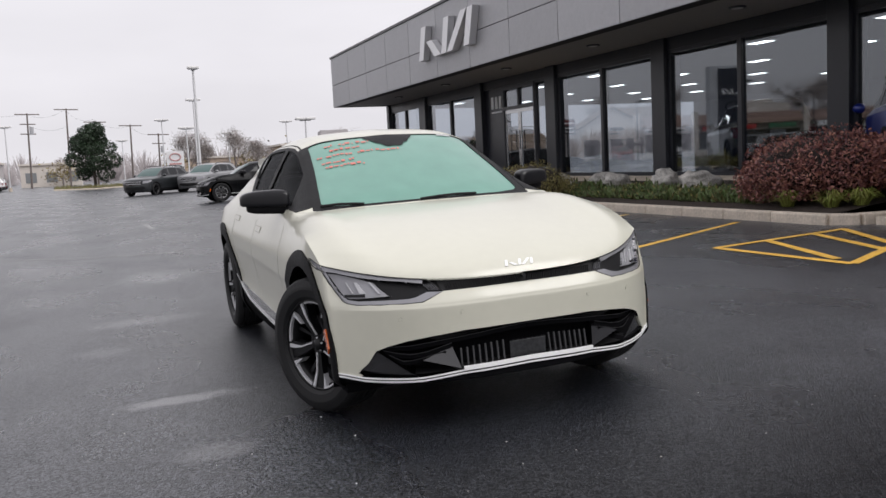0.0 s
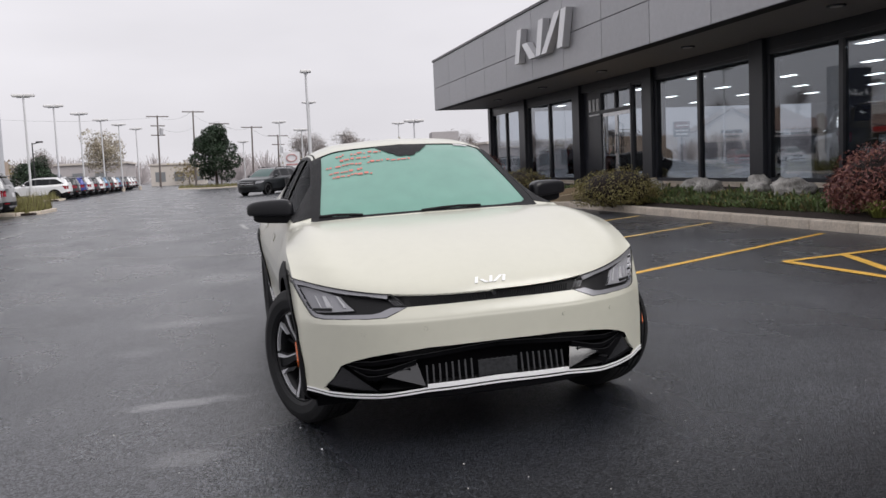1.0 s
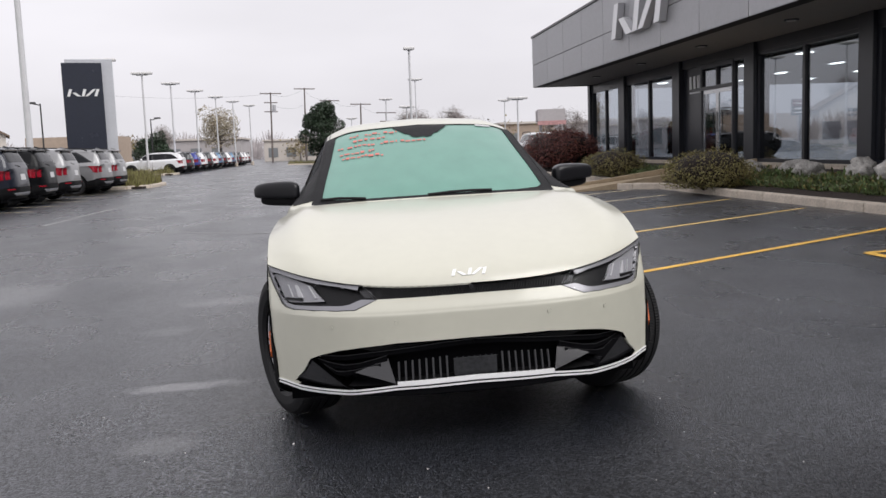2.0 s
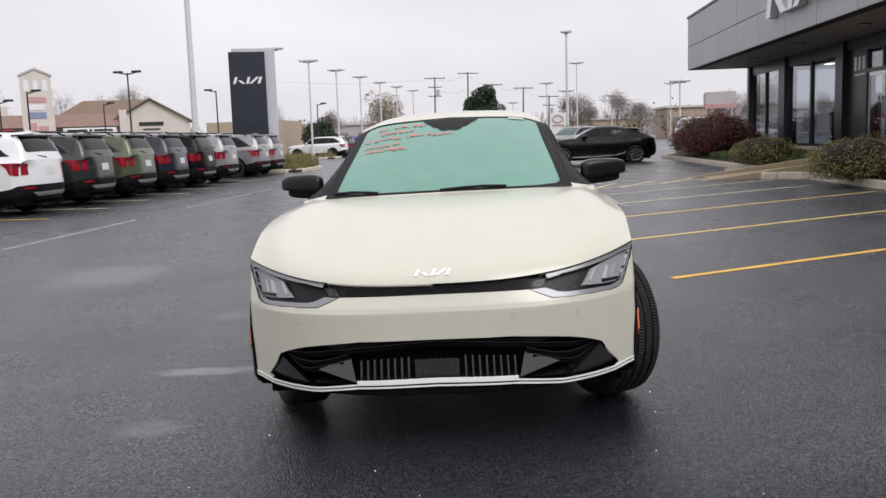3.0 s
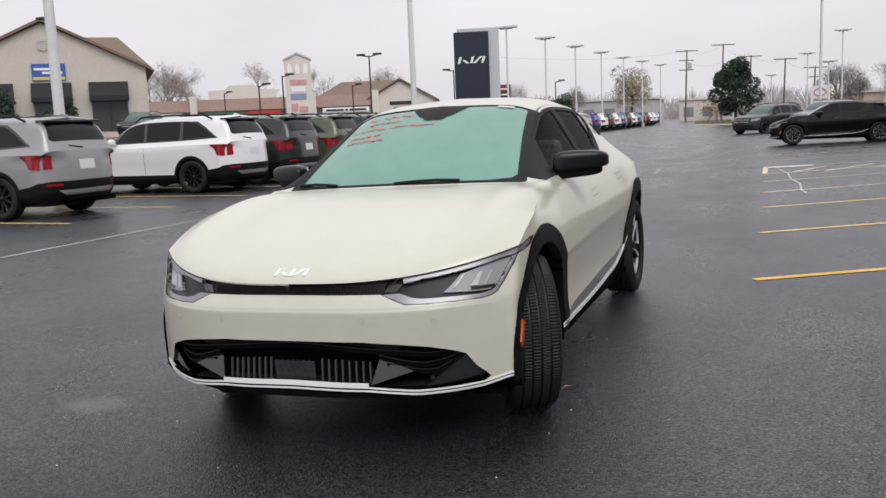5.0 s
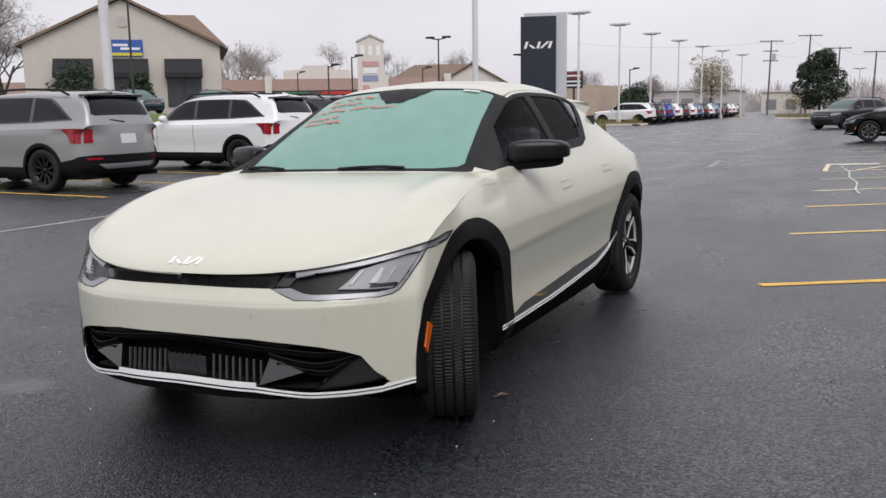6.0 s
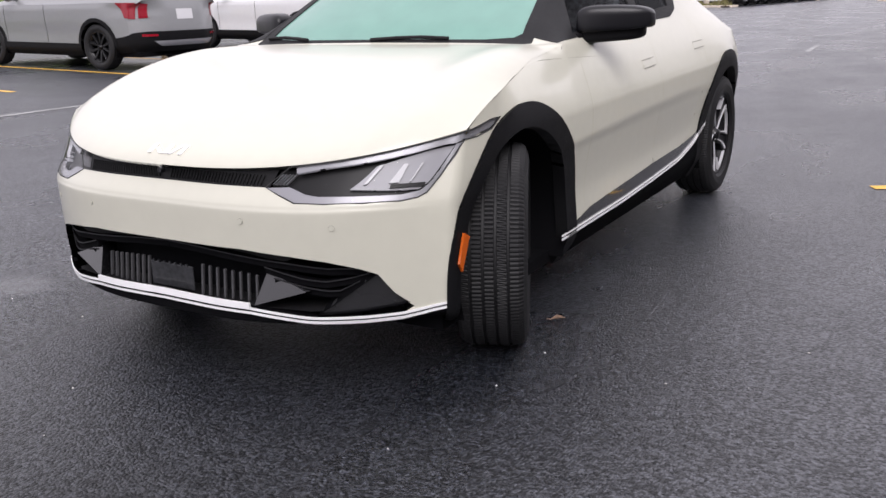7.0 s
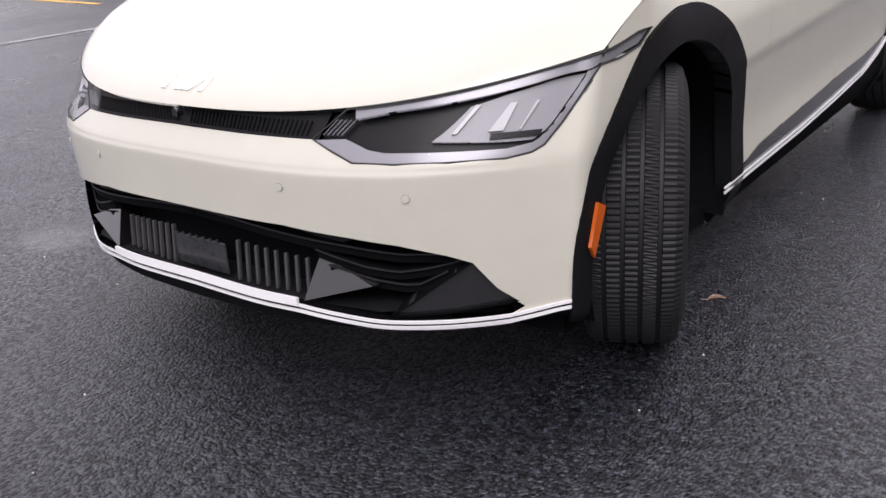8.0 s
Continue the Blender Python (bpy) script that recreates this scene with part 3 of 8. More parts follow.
# ---- plants ----
def leaf_material(name, base, spread=0.35):
    m = bpy.data.materials.new(name)
    m.use_nodes = True
    n, l = m.node_tree.nodes, m.node_tree.links
    b = n["Principled BSDF"]
    b.inputs["Roughness"].default_value = 0.55
    g = n.new("ShaderNodeNewGeometry")
    hsv = n.new("ShaderNodeHueSaturation")
    hsv.inputs["Color"].default_value = (*base, 1)
    mr = n.new("ShaderNodeMapRange")
    mr.inputs["To Min"].default_value, mr.inputs["To Max"].default_value = 1 - spread * 1.3, 1 + spread * 1.3
    l.new(g.outputs["Random Per Island"], mr.inputs["Value"])
    l.new(mr.outputs["Result"], hsv.inputs["Value"])
    mh = n.new("ShaderNodeMapRange")
    mh.inputs["To Min"].default_value, mh.inputs["To Max"].default_value = 0.48, 0.525
    l.new(g.outputs["Random Per Island"], mh.inputs["Value"])
    l.new(mh.outputs["Result"], hsv.inputs["Hue"])
    l.new(hsv.outputs["Color"], b.inputs["Base Color"])
    return m


RED_LEAF = leaf_material("dull red leaves", (0.19, 0.068, 0.06), 0.5)
DARK_RED = leaf_material("dark red leaves", (0.15, 0.040, 0.035), 0.5)
OLIVE_LEAF = leaf_material("olive yellow leaves", (0.20, 0.165, 0.06), 0.45)
GREEN_LEAF = leaf_material("green leaves", (0.10, 0.135, 0.045), 0.45)
LIME_LEAF = leaf_material("yellow-green blades", (0.22, 0.24, 0.05), 0.4)
DEEP_LEAF = leaf_material("deep green leaves", (0.022, 0.04, 0.018), 0.5)
AUTUMN_LEAF = leaf_material("thin autumn leaves", (0.20, 0.15, 0.06), 0.4)
PALE_AUTUMN = leaf_material("pale autumn leaves", (0.36, 0.31, 0.23), 0.25)
# fine twigs paled: distance haze is put into the colour
HAZED_TWIG = leaf_material("fine bare twigs", (0.27, 0.235, 0.22), 0.3)
DRY_GRASS = leaf_material("dry grass blades", (0.20, 0.18, 0.07), 0.45)
# near-black: the shade deep inside a bush is put into this colour
BUSH_SHADE = material("dark inner twigs", (0.018, 0.012, 0.010), 0.95, vary=0.5, scale=14, bump=1.0, bump_scale=30)
# bark tone for the far trees, lightened to carry distance haze
HAZED_BARK = material("bare twigs", (0.19, 0.165, 0.155), 0.9)


def leaves(rng, centres, count, size, flat=0.6):
    """Many small two-triangle leaves scattered in blobs: rows of (x, y, z, rx, ry, rz)."""
    verts, faces = [], []
    total = sum(c[3] * c[4] * c[5] for c in centres) or 1
    for cx, cy, cz, rx, ry, rz in centres:
        k = int(count * rx * ry * rz / total)
        d = rng.normal(size=(k, 3))
        d /= np.linalg.norm(d, axis=1)[:, None]
        rad = rng.uniform(0.72, 1.05, size=(k, 1))
        rad *= 1 + 0.18 * np.sin(5 * d[:, :1] + cx) * np.cos(4 * d[:, 1:2] + cy)
        p = d * rad * [rx, ry, rz] + [cx, cy, cz]
        for q, nrm in zip(p, d):
            up = nrm * flat + rng.normal(size=3) * 0.7
            up /= np.linalg.norm(up) + 1e-9
            side = np.cross(up, rng.normal(size=3))
            side /= np.linalg.norm(side) + 1e-9
            fwd = np.cross(up, side)
            s = size * rng.uniform(0.6, 1.3)
            i = len(verts)
            verts += [q - fwd * s, q + side * s * 0.5, q + fwd * s, q - side * s * 0.5]
            faces.append((i, i + 1, i + 2, i + 3))
    return verts, faces


def raw_object(name, verts, faces, mat):
    me = bpy.data.meshes.new(name)
    me.from_pydata([tuple(v) for v in verts], [], faces)
    me.materials.append(mat)
    return new(name, me)


def bush(x, y, z, rx, ry, rz, mat, count, size, label, seed):
    rng = np.random.default_rng(seed)
    b = thing("bush", pose(x, y, z), label, "bush")
    bm = bmesh.new()
    for k in range(9):
        a = rng.uniform(0, 6.28)
        add_tube(bm, (0.1 * math.cos(a), 0.1 * math.sin(a), -0.05), (rx * 0.7 * math.cos(a), ry * 0.7 * math.sin(a), rz * rng.uniform(0.7, 1.4)), 0.02, 0.008, 5)
    part("stems", bm, BARK, b)
    blobs = [(0, 0, rz * 0.75, rx * 0.8, ry * 0.8, rz * 0.85)]
    for k in range(9):
        a = k * 0.7 + rng.uniform(-0.2, 0.2)
        blobs.append((rx * 0.5 * math.cos(a), ry * 0.5 * math.sin(a), rz * rng.uniform(0.4, 0.95), rx * 0.5, ry * 0.5, rz * rng.uniform(0.4, 0.62)))
    v, f = leaves(rng, blobs, count, size)
    v = [(p[0], p[1], max(p[2], -0.02)) for p in v]
    ob = raw_object("foliage", v, f, mat)
    ob.parent = b
    # solid dark core standing in for the shade behind the leaves
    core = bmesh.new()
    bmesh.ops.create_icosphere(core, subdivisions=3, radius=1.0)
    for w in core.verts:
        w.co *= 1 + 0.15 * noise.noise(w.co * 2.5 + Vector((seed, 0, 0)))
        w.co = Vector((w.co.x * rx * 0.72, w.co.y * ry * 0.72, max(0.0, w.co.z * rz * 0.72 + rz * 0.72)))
    part("inner_growth", core, BUSH_SHADE, b, "", True)
    return b


bush(11.15, 10.6, bed_z(11.1), 1.35, 1.55, 0.66, RED_LEAF, 26000, 0.03, "large dull red rounded barberry bush in the bed", 3)
bush(11.7, 8.9, bed_z(11.6), 1.1, 1.2, 0.70, RED_LEAF, 18000, 0.03, "dull red rounded barberry bush beside the walk", 4)
bush(9.75, 18.0, bed_z(9.75), 1.0, 1.2, 0.52, OLIVE_LEAF, 14000, 0.024, "olive yellow clipped shrub beside the ramp", 5)
bush(10.1, 25.6, bed_z(10.1), 0.95, 1.4, 0.50, OLIVE_LEAF, 11000, 0.024, "olive yellow clipped shrub beyond the ramp", 6)
bush(10.7, 28.2, bed_z(10.7), 0.85, 1.2, 0.42, OLIVE_LEAF, 9000, 0.026, "olive yellow clipped shrub beyond the ramp", 7)
bush(10.9, 35.2, bed_z(10.9), 1.6, 3.4, 1.0, DARK_RED, 26000, 0.035, "tall dark red hedge at the end of the bed", 8)
for i, (x, y) in enumerate(((10.35, 9.75), (10.25, 10.5), (10.6, 9.45))):
    rng = np.random.default_rng(40 + i)
    verts, faces = [], []
    for k in range(170):
        a, r = rng.uniform(0, 6.28), rng.uniform(0, 0.10)
        lean, h = rng.uniform(0.06, 0.34), rng.uniform(0.12, 0.26)
        p = np.array([x + r * math.cos(a), y + r * math.sin(a), bed_z(x)])
        t = p + [lean * math.cos(a), lean * math.sin(a), h * 0.6]
        mid = p + [lean * 0.45 * math.cos(a), lean * 0.45 * math.sin(a), h]
        s = np.array([-math.sin(a), math.cos(a), 0]) * 0.007
        j = len(verts)
        verts += [p - s, p + s, mid + s, mid - s, t]
        faces += [(j, j + 1, j + 2, j + 3), (j + 3, j + 2, j + 4)]
    tagged(raw_object("grass_tuft", verts, faces, LIME_LEAF), "yellow-green grassy tuft in the mulch", "ornamental grass", "grass tufts")


def ground_cover(y0, y1, count, seed, mat, label):
    rng = np.random.default_rng(seed)
    verts, faces = [], []
    for k in range(count):
        x = CX + 0.55 + abs(rng.normal(0, 0.6))
        if x > GX - 0.8:
            continue
        y = rng.uniform(y0, y1)
        h = rng.uniform(0.04, 0.22) * (0.7 + 0.5 * noise.noise(Vector((x, y, 5))))
        p = np.array([x, y, bed_z(x)])
        q = p + [rng.normal(0, 0.05), rng.normal(0, 0.05), h]
        s = rng.normal(size=3) * [1, 1, 0.2]
        s = s / np.linalg.norm(s) * rng.uniform(0.012, 0.028)
        j = len(verts)
        verts += [p, q - s, q + rng.normal(size=3) * 0.02 + [0, 0, 0.03], q + s]
        faces.append((j, j + 1, j + 2, j + 3))
    return tagged(raw_object("ground_cover", verts, faces, mat), label, "ground cover", kind="stuff")


ground_cover(11.2, 20.0, 7500, 11, GREEN_LEAF, "low green ground cover with dead leaves in the bed")
ground_cover(23.8, 33.0, 9000, 12, GREEN_LEAF, "low green ground cover beyond the ramp")
ground_cover(11.4, 20.0, 1500, 13, OLIVE_LEAF, "fallen yellow leaves among the ground cover")


def boulder(x, y, r, seed, flat=0.62):
    bm = bmesh.new()
    bmesh.ops.create_icosphere(bm, subdivisions=4, radius=1.0)
    rng = random.Random(seed)
    off = Vector((rng.uniform(0, 9), rng.uniform(0, 9), rng.uniform(0, 9)))
    for v in bm.verts:
        d = v.co.normalized()
        k = 1 + 0.45 * noise.noise(d * 1.3 + off) - 0.30 * abs(noise.noise(d * 3 + off)) + 0.10 * noise.noise(d * 9 + off)
        v.co = Vector((d.x * r * k, d.y * r * 1.25 * k, d.z * r * flat * 1.3 * k))
    ob = mesh_object("boulder", bm, STONE, True)
    ob.matrix_basis = pose(x, y, bed_z(x) + r * flat * 0.75, 0, 0, rng.uniform(0, 180))
    return tagged(ob, "pale grey rough boulder set in the bed", "boulder", "boulders in the bed")


for i, (x, y, r) in enumerate(((11.5, 21.0, 0.33), (11.45, 19.6, 0.28), (11.75, 18.1, 0.28), (11.55, 17.2, 0.28), (11.65, 15.5, 0.31), (11.5, 14.2, 0.32))):
    boulder(x, y, r, 60 + i)

# ---- signs, poles and lamps of the lot ----
pylon = thing("pylon_sign", pose(-10.35, 42.3, -0.08, 0, 0, 14), "tall midnight blue pylon sign in a pale grey casing", "sign")
part("dark_face", box(0, 1.72, 0.0, 0.30, 0.05, 5.9, 0.02), SIGN_DARK, pylon)
part("casing", merge(box(0.16, 2.2, 0.12, 0.75, 0.0, 6.08, 0.03)), SIGN_EDGE, pylon)
face_mark = part("mark_backing", box(0.14, 1.58, -0.004, 0.002, 4.35, 4.75), SIGN_DARK, pylon)
for b in slant_bars(1.4, 0.32, 0.03):
    bmesh.ops.transform(b, verts=b.verts[:], matrix=pose(0.16, -0.03, 4.38))
    part("letter_bar", b, SIGN_WHITE, pylon)


def lot_lamp(x, y, h, z0=-0.08, r=0.09, heads=2, yaw=0, label="white lot lamp pole with a flat double head"):
    t = thing("lot_lamp", pose(x, y, z0, 0, 0, yaw), label, "lamp post", "lot lamps")
    part("base", tube((0, 0, 0), (0, 0, 0.6), r * 2.4, r * 2.4, 14), CONCRETE, t)
    part("pole", tube((0, 0, 0.6), (0, 0, h), r, r * 0.75, 12), POLE_WHITE, t)
    if heads == 2:
        part("cross_arm", box(-0.45, 0.45, -0.05, 0.05, h, h + 0.08, 0.01), POLE_GREY, t)
    else:
        part("collar", tube((0, 0, h), (0, 0, h + 0.08), r * 1.6, r * 1.2, 10), POLE_GREY, t)
    for s in ([-1, 1] if heads == 2 else [0]):
        hd = part("lamp_head", box(s * 0.42 - 0.38, s * 0.42 + 0.38, -0.25, 0.25, h + 0.08, h + 0.28, 0.06), LAMP_HEAD, t)
        part("lens", box(s * 0.42 - 0.3, s * 0.42 + 0.3, -0.2, 0.2, h + 0.07, h + 0.085), SIGN_WHITE, hd)
    return t


for y, z in ((57.2, 7.65), (68.1, 7.8), (79.5, 7.95), (93.0, 8.25), (108.5, 8.6), (126.4, 9.1), (150.5, 9.8)):
    k = (8.2 - 1.34) / (z - 1.34)
    lot_lamp(1.5 + (-12.2 - 1.5) * k, y * k, 7.95)
lot_lamp(7.25, 62.5, 8.1, 0.1, 0.1, heads=1)
lot_lamp(16.25, 69.0, 4.7, 0.2, 0.08)
lot_lamp(-9.25, 14.95, 8.6, 0.03, 0.115)
lot_lamp(-9.5, 34.75, 9.2, 0.03, 0.13)
for x, y, h in ((11.0, 100, 9.0), (9.3, 92, 5.6), (7.9, 105, 7.2), (17, 118, 6.0), (4.2, 130, 6.0), (23.5, 112, 7.0)):
    lot_lamp(x, y, h, 0.0, 0.08)


def utility_pole(x, y, h, arms=1, yaw=8):
    t = thing("utility_pole", pose(x, y, 0, 0, 1.2, yaw), "weathered brown wooden utility pole with crossarms", "utility pole", "utility poles")
    part("pole", tube((0, 0, -0.3), (0, 0, h), 0.17, 0.11, 10), OLD_WOOD, t)
    for k in range(arms):
        z = h - 0.25 - 1.5 * k
        w = 1.75 if k == 0 else 1.1
        part("crossarm", box(-w, w, -0.07, 0.07, z, z + 0.15), OLD_WOOD, t)
        for s in (-0.9, -0.45, 0.45, 0.9):
            part("insulator", tube((s * w, 0, z + 0.15), (s * w, 0, z + 0.36), 0.05, 0.03, 6), LAMP_HEAD, t)
    if arms > 1:
        part("transformer", tube((0.5, -0.3, h - 3.2), (0.5, -0.3, h - 2.1), 0.3, 0.3, 12), POLE_GREY, t)
    return t


for x, y, h, a in ((-8.9, 150, 11.6, 3), (-3.3, 150, 12.2, 1), (0.75, 158, 10.6, 1), (6.0, 150, 9.4, 1), (10.6, 156, 8.1, 2)):
    utility_pole(x, y, h, a)
WIRE = material("black cable", (0.02, 0.02, 0.02), 0.6)
for (xa, za), (xb, zb) in (((-8.9, 11.4), (-3.3, 12.0)), ((-3.3, 12.0), (0.75, 10.4)), ((0.75, 10.4), (6.0, 9.2)), ((6.0, 9.2), (10.6, 7.9)), ((-8.9, 9.9), (-3.3, 9.4)), ((-40, 12.5), (-8.9, 11.3))):
    bm = bmesh.new()
    pts = [Vector((xa + (xb - xa) * i / 8, 150, za + (zb - za) * i / 8 - 0.8 * (1 - (i / 4 - 1) ** 2))) for i in range(9)]
    for p, q in zip(pts, pts[1:]):
        add_tube(bm, p, q, 0.011, sides=5)
    tagged(mesh_object("cable", bm, WIRE), "thin sagging overhead cable between poles", "cable", "overhead cables")


def street_lamp(x, y, h, heads, yaw=0):
    t = thing("street_lamp", pose(x, y, -0.05, 0, 0, yaw), "black slim street lamp with box heads", "street lamp", "black street lamps")
    part("pole", tube((0, 0, 0), (0, 0, h), 0.07, 0.05, 8), BLACK_METAL, t)
    for s in heads:
        part("arm", tube((0, 0, h - 0.1), (s * 0.7, 0, h + 0.05), 0.04, 0.04, 6), BLACK_METAL, t)
        part("lamp_head", box(s * 0.60 - 0.28, s * 0.60 + 0.28, -0.14, 0.14, h, h + 0.13, 0.03), BLACK_METAL, t)
    return t


def along(t_eye, d, az_deg):
    a = radians(az_deg)
    return t_eye[0] + d * math.sin(a), t_eye[1] + d * math.cos(a)


E3 = (3.28, 0.22)
for d, az, h, heads in ((62, -30.9, 4.6, (1,)), (62, -29.4, 5.2, (1,)), (75, -25.2, 5.0, (1,)), (60, -23.8, 6.2, (-1, 1)), (70, -18.6, 5.6, (-1,)), (85, -12.3, 5.0, (1,)), (90, -33.4, 5.4, (1,))):
    x, y = along(E3, d, az)
    street_lamp(x, y, h, heads)
street_lamp(*along((4.94, 1.25), 50, -44.6), 7.6, (-1,))

# ---- buildings across the road ----
# stucco and pale wall are raised in tone: distance haze put into the colour
STUCCO = material("grey-beige stucco", (0.50, 0.46, 0.41), 0.85, vary=0.06, scale=0.6, bump=0.2, bump_scale=20)
BRICKISH = material("pink-brown canopy tiles", (0.26, 0.175, 0.145), 0.8, vary=0.15, scale=3)
SHINGLE = material("brown shingles", (0.185, 0.13, 0.095), 0.85, vary=0.2, scale=3, bump=0.4, bump_scale=12)
PALE_WALL = material("pale shop wall", (0.62, 0.57, 0.52), 0.85, vary=0.06, scale=0.6)
SHOP_DARK = material("dark shop window", (0.05, 0.055, 0.06), 0.15)
# lighter copy of the dark window: haze on far buildings put into colour
HAZED_GLASS = material("grey far window", (0.22, 0.23, 0.24), 0.3)
AWNING = material("black awning cloth", (0.015, 0.015, 0.018), 0.8)
SIGN_BLUE = material("blue sign", (0.03, 0.09, 0.32), 0.5)
SIGN_YELLOW = material("yellow sign", (0.55, 0.48, 0.05), 0.5)
SIGN_RED = material("red sign", (0.45, 0.03, 0.03), 0.5)
SIGN_GREEN = material("green sign", (0.03, 0.16, 0.08), 0.5)
SIGN_BLACK = material("black sign", (0.02, 0.02, 0.02), 0.5)
TAN_WALL = material("tan brick wall", (0.43, 0.34, 0.27), 0.85, vary=0.12, scale=2)
GREY_WALL = material("grey far wall", (0.46, 0.43, 0.43), 0.85, vary=0.06, scale=0.4)


def gable_house(name, m, w, d, eave, ridge, label, wall, roof_mat):
    """Gable end faces -y; w wide in x, d deep in y."""
    t = thing(name, m, label, "building")
    part("wall", merge(prism([(0, 0), (w, 0), (w, eave), (w / 2, ridge - 0.1), (0, eave)], d)), wall, t)
    for s in (0, 1):
        bm = bmesh.new()
        x0, x1 = (-0.4, w / 2) if s == 0 else (w + 0.4, w / 2)
        z0 = eave - 0.4 * (ridge - eave) / (w / 2)
        a = [bm.verts.new(v) for v in ((x0, -0.4, z0), (x1, -0.4, ridge), (x1, d + 0.4, ridge), (x0, d + 0.4, z0))]
        b = [bm.verts.new((v.co.x, v.co.y, v.co.z + 0.2)) for v in a]
        bm.faces.new(a)
        bm.faces.new(b[::-1])
        for i in range(4):
            bm.faces.new((a[i], b[i], b[(i + 1) % 4], a[(i + 1) % 4]))
        bmesh.ops.recalc_face_normals(bm, faces=bm.faces[:])
        part("roof", bm, roof_mat, t)
    return t


def awning(x0, x1, z0, z1, parent, out=0.9):
    bm = bmesh.new()
    a = [bm.verts.new(v) for v in ((x0, -0.02, z1), (x1, -0.02, z1), (x1, -out, z0 + 0.35), (x0, -out, z0 + 0.35), (x1, -out, z0), (x0, -out, z0), (x0, -0.02, z0), (x1, -0.02, z0))]
    for f in ((0, 1, 2, 3), (3, 2, 4, 5), (0, 3, 5, 6), (1, 7, 4, 2), (6, 5, 4, 7), (0, 6, 7, 1)):
        bm.faces.new([a[i] for i in f])
    bmesh.ops.recalc_face_normals(bm, faces=bm.faces[:])
    return part("awning", bm, AWNING, parent, "black cloth awning")


# gabled shop: gable from (-47.4, 44.7) to (-38.1, 53.9)
yaw_g = 41.0
shop = gable_house("gabled_shop", pose(-47.6, 44.5, -0.1, 0, 0, yaw_g), 13.2, 16, 6.4, 9.6, "grey-beige gabled shop with black awnings", STUCCO, SHINGLE)
for a, b in ((1.9, 4.5), (5.6, 8.2), (9.3, 11.9)):
    awning(a, b, 4.1, 5.45, shop)
    wdw = part("window", box(a + 0.1, b - 0.1, -0.05, 0.02, 2.0, 4.2), SHOP_DARK, shop)
    part("mullion", box((a + b) / 2 - 0.05, (a + b) / 2 + 0.05, -0.08, -0.05, 2.0, 4.2), SIGN_BLACK, wdw)
sg = part("shop_sign", box(5.75, 7.9, -0.14, -0.02, 5.6, 6.75), SIGN_BLUE, shop, "blue and yellow shop sign")
part("band", box(5.8, 7.85, -0.16, -0.14, 5.64, 5.85), SIGN_YELLOW, sg)
for a, b, z in ((5.9, 6.9, 6.3), (6.4, 7.7, 6.05)):
    part("bar", box(a, b, -0.16, -0.14, z, z + 0.16), SIGN_WHITE, sg)
bm = bmesh.new()
rv = [bm.verts.new(v) for v in ((7.0, 1.5, 6.3), (13.9, 1.5, 6.3), (13.9, 16.4, 6.3), (7.0, 16.4, 6.3), (7.0, 8.5, 9.4), (11.6, 8.5, 9.4))]
for f in ((0, 1, 5, 4), (1, 2, 5), (2, 3, 4, 5), (3, 0, 4), (3, 2, 1, 0)):
    bm.faces.new([rv[i] for i in f])
bmesh.ops.recalc_face_normals(bm, faces=bm.faces[:])
part("rear_roof", bm, SHINGLE, shop, "tan shingle roof behind the gable")
vent = bmesh.new()
add_tube(vent, (6.6, -0.06, 8.0), (6.6, 0.02, 8.0), 0.42, 0.42, 20)
part("gable_vent", vent, GREY_WALL, shop)
for zz in (7.7, 7.85, 8.0, 8.15, 8.3):
    part("vent_slat", box(6.3, 6.9, -0.09, -0.06, zz - 0.03, zz + 0.03), STUCCO, shop)

# strip mall along the far side of the road
yaw_m = math.degrees(math.atan2(103.6 - 89.0, -34.2 + 62.0))
mall = thing("strip_mall", pose(-62.0, 89.0, 0.55, 0, 0, yaw_m), "long low pale strip mall with a pink-brown canopy", "building")
part("wall", box(-30, 23.5, 0, 14, -0.8, 4.9), PALE_WALL, mall)
for a, b in ((-30, -14), (-13.4, 1.5), (2.2, 15.5), (16.2, 23.6)):
    part("canopy", prism([(0, 0), (1.2, 0), (1.2, 1.4), (0.9, 1.4)], b - a, pose(a, -1.2, 3.5, 0, 0, -90) @ Matrix.Diagonal((-1, 1, 1, 1))), BRICKISH, mall)
for a in (-13.7, 1.85, 15.85, 23.4):
    part("pier", box(a - 0.4, a + 0.4, -1.3, 0.2, -0.8, 5.3), PALE_WALL, mall)
part("parapet", prism([(3.5, 4.9), (11.5, 4.9), (11.5, 5.9), (9.5, 6.0), (9.0, 6.5), (6.0, 6.5), (5.5, 6.0), (3.5, 5.9)], 0.5), PALE_WALL, mall)
for k, (a, b, mt) in enumerate(((-12, -7, SIGN_RED), (-3, 0.5, SIGN_WHITE), (3.2, 6.6, SIGN_GREEN), (8.2, 12.0, SIGN_RED), (12.9, 15.0, SIGN_RED), (17.0, 22.6, SIGN_WHITE))):
    part("shop_sign", box(a, b, -1.36, -1.22, 2.75, 3.35), mt, mall)
    part("window", box(a - 0.8, b + 0.8, -0.06, 0.02, 0.4, 2.6), SHOP_DARK, mall)
sgb = part("shop_sign", box(17.2, 22.4, -1.42, -1.36, 2.85, 3.25), SIGN_WHITE, mall)
for a, b in ((17.4, 19.5), (19.7, 20.0), (20.2, 22.2)):
    part("bar", box(a, b, -1.44, -1.42, 2.93, 3.17), SIGN_BLACK, sgb)
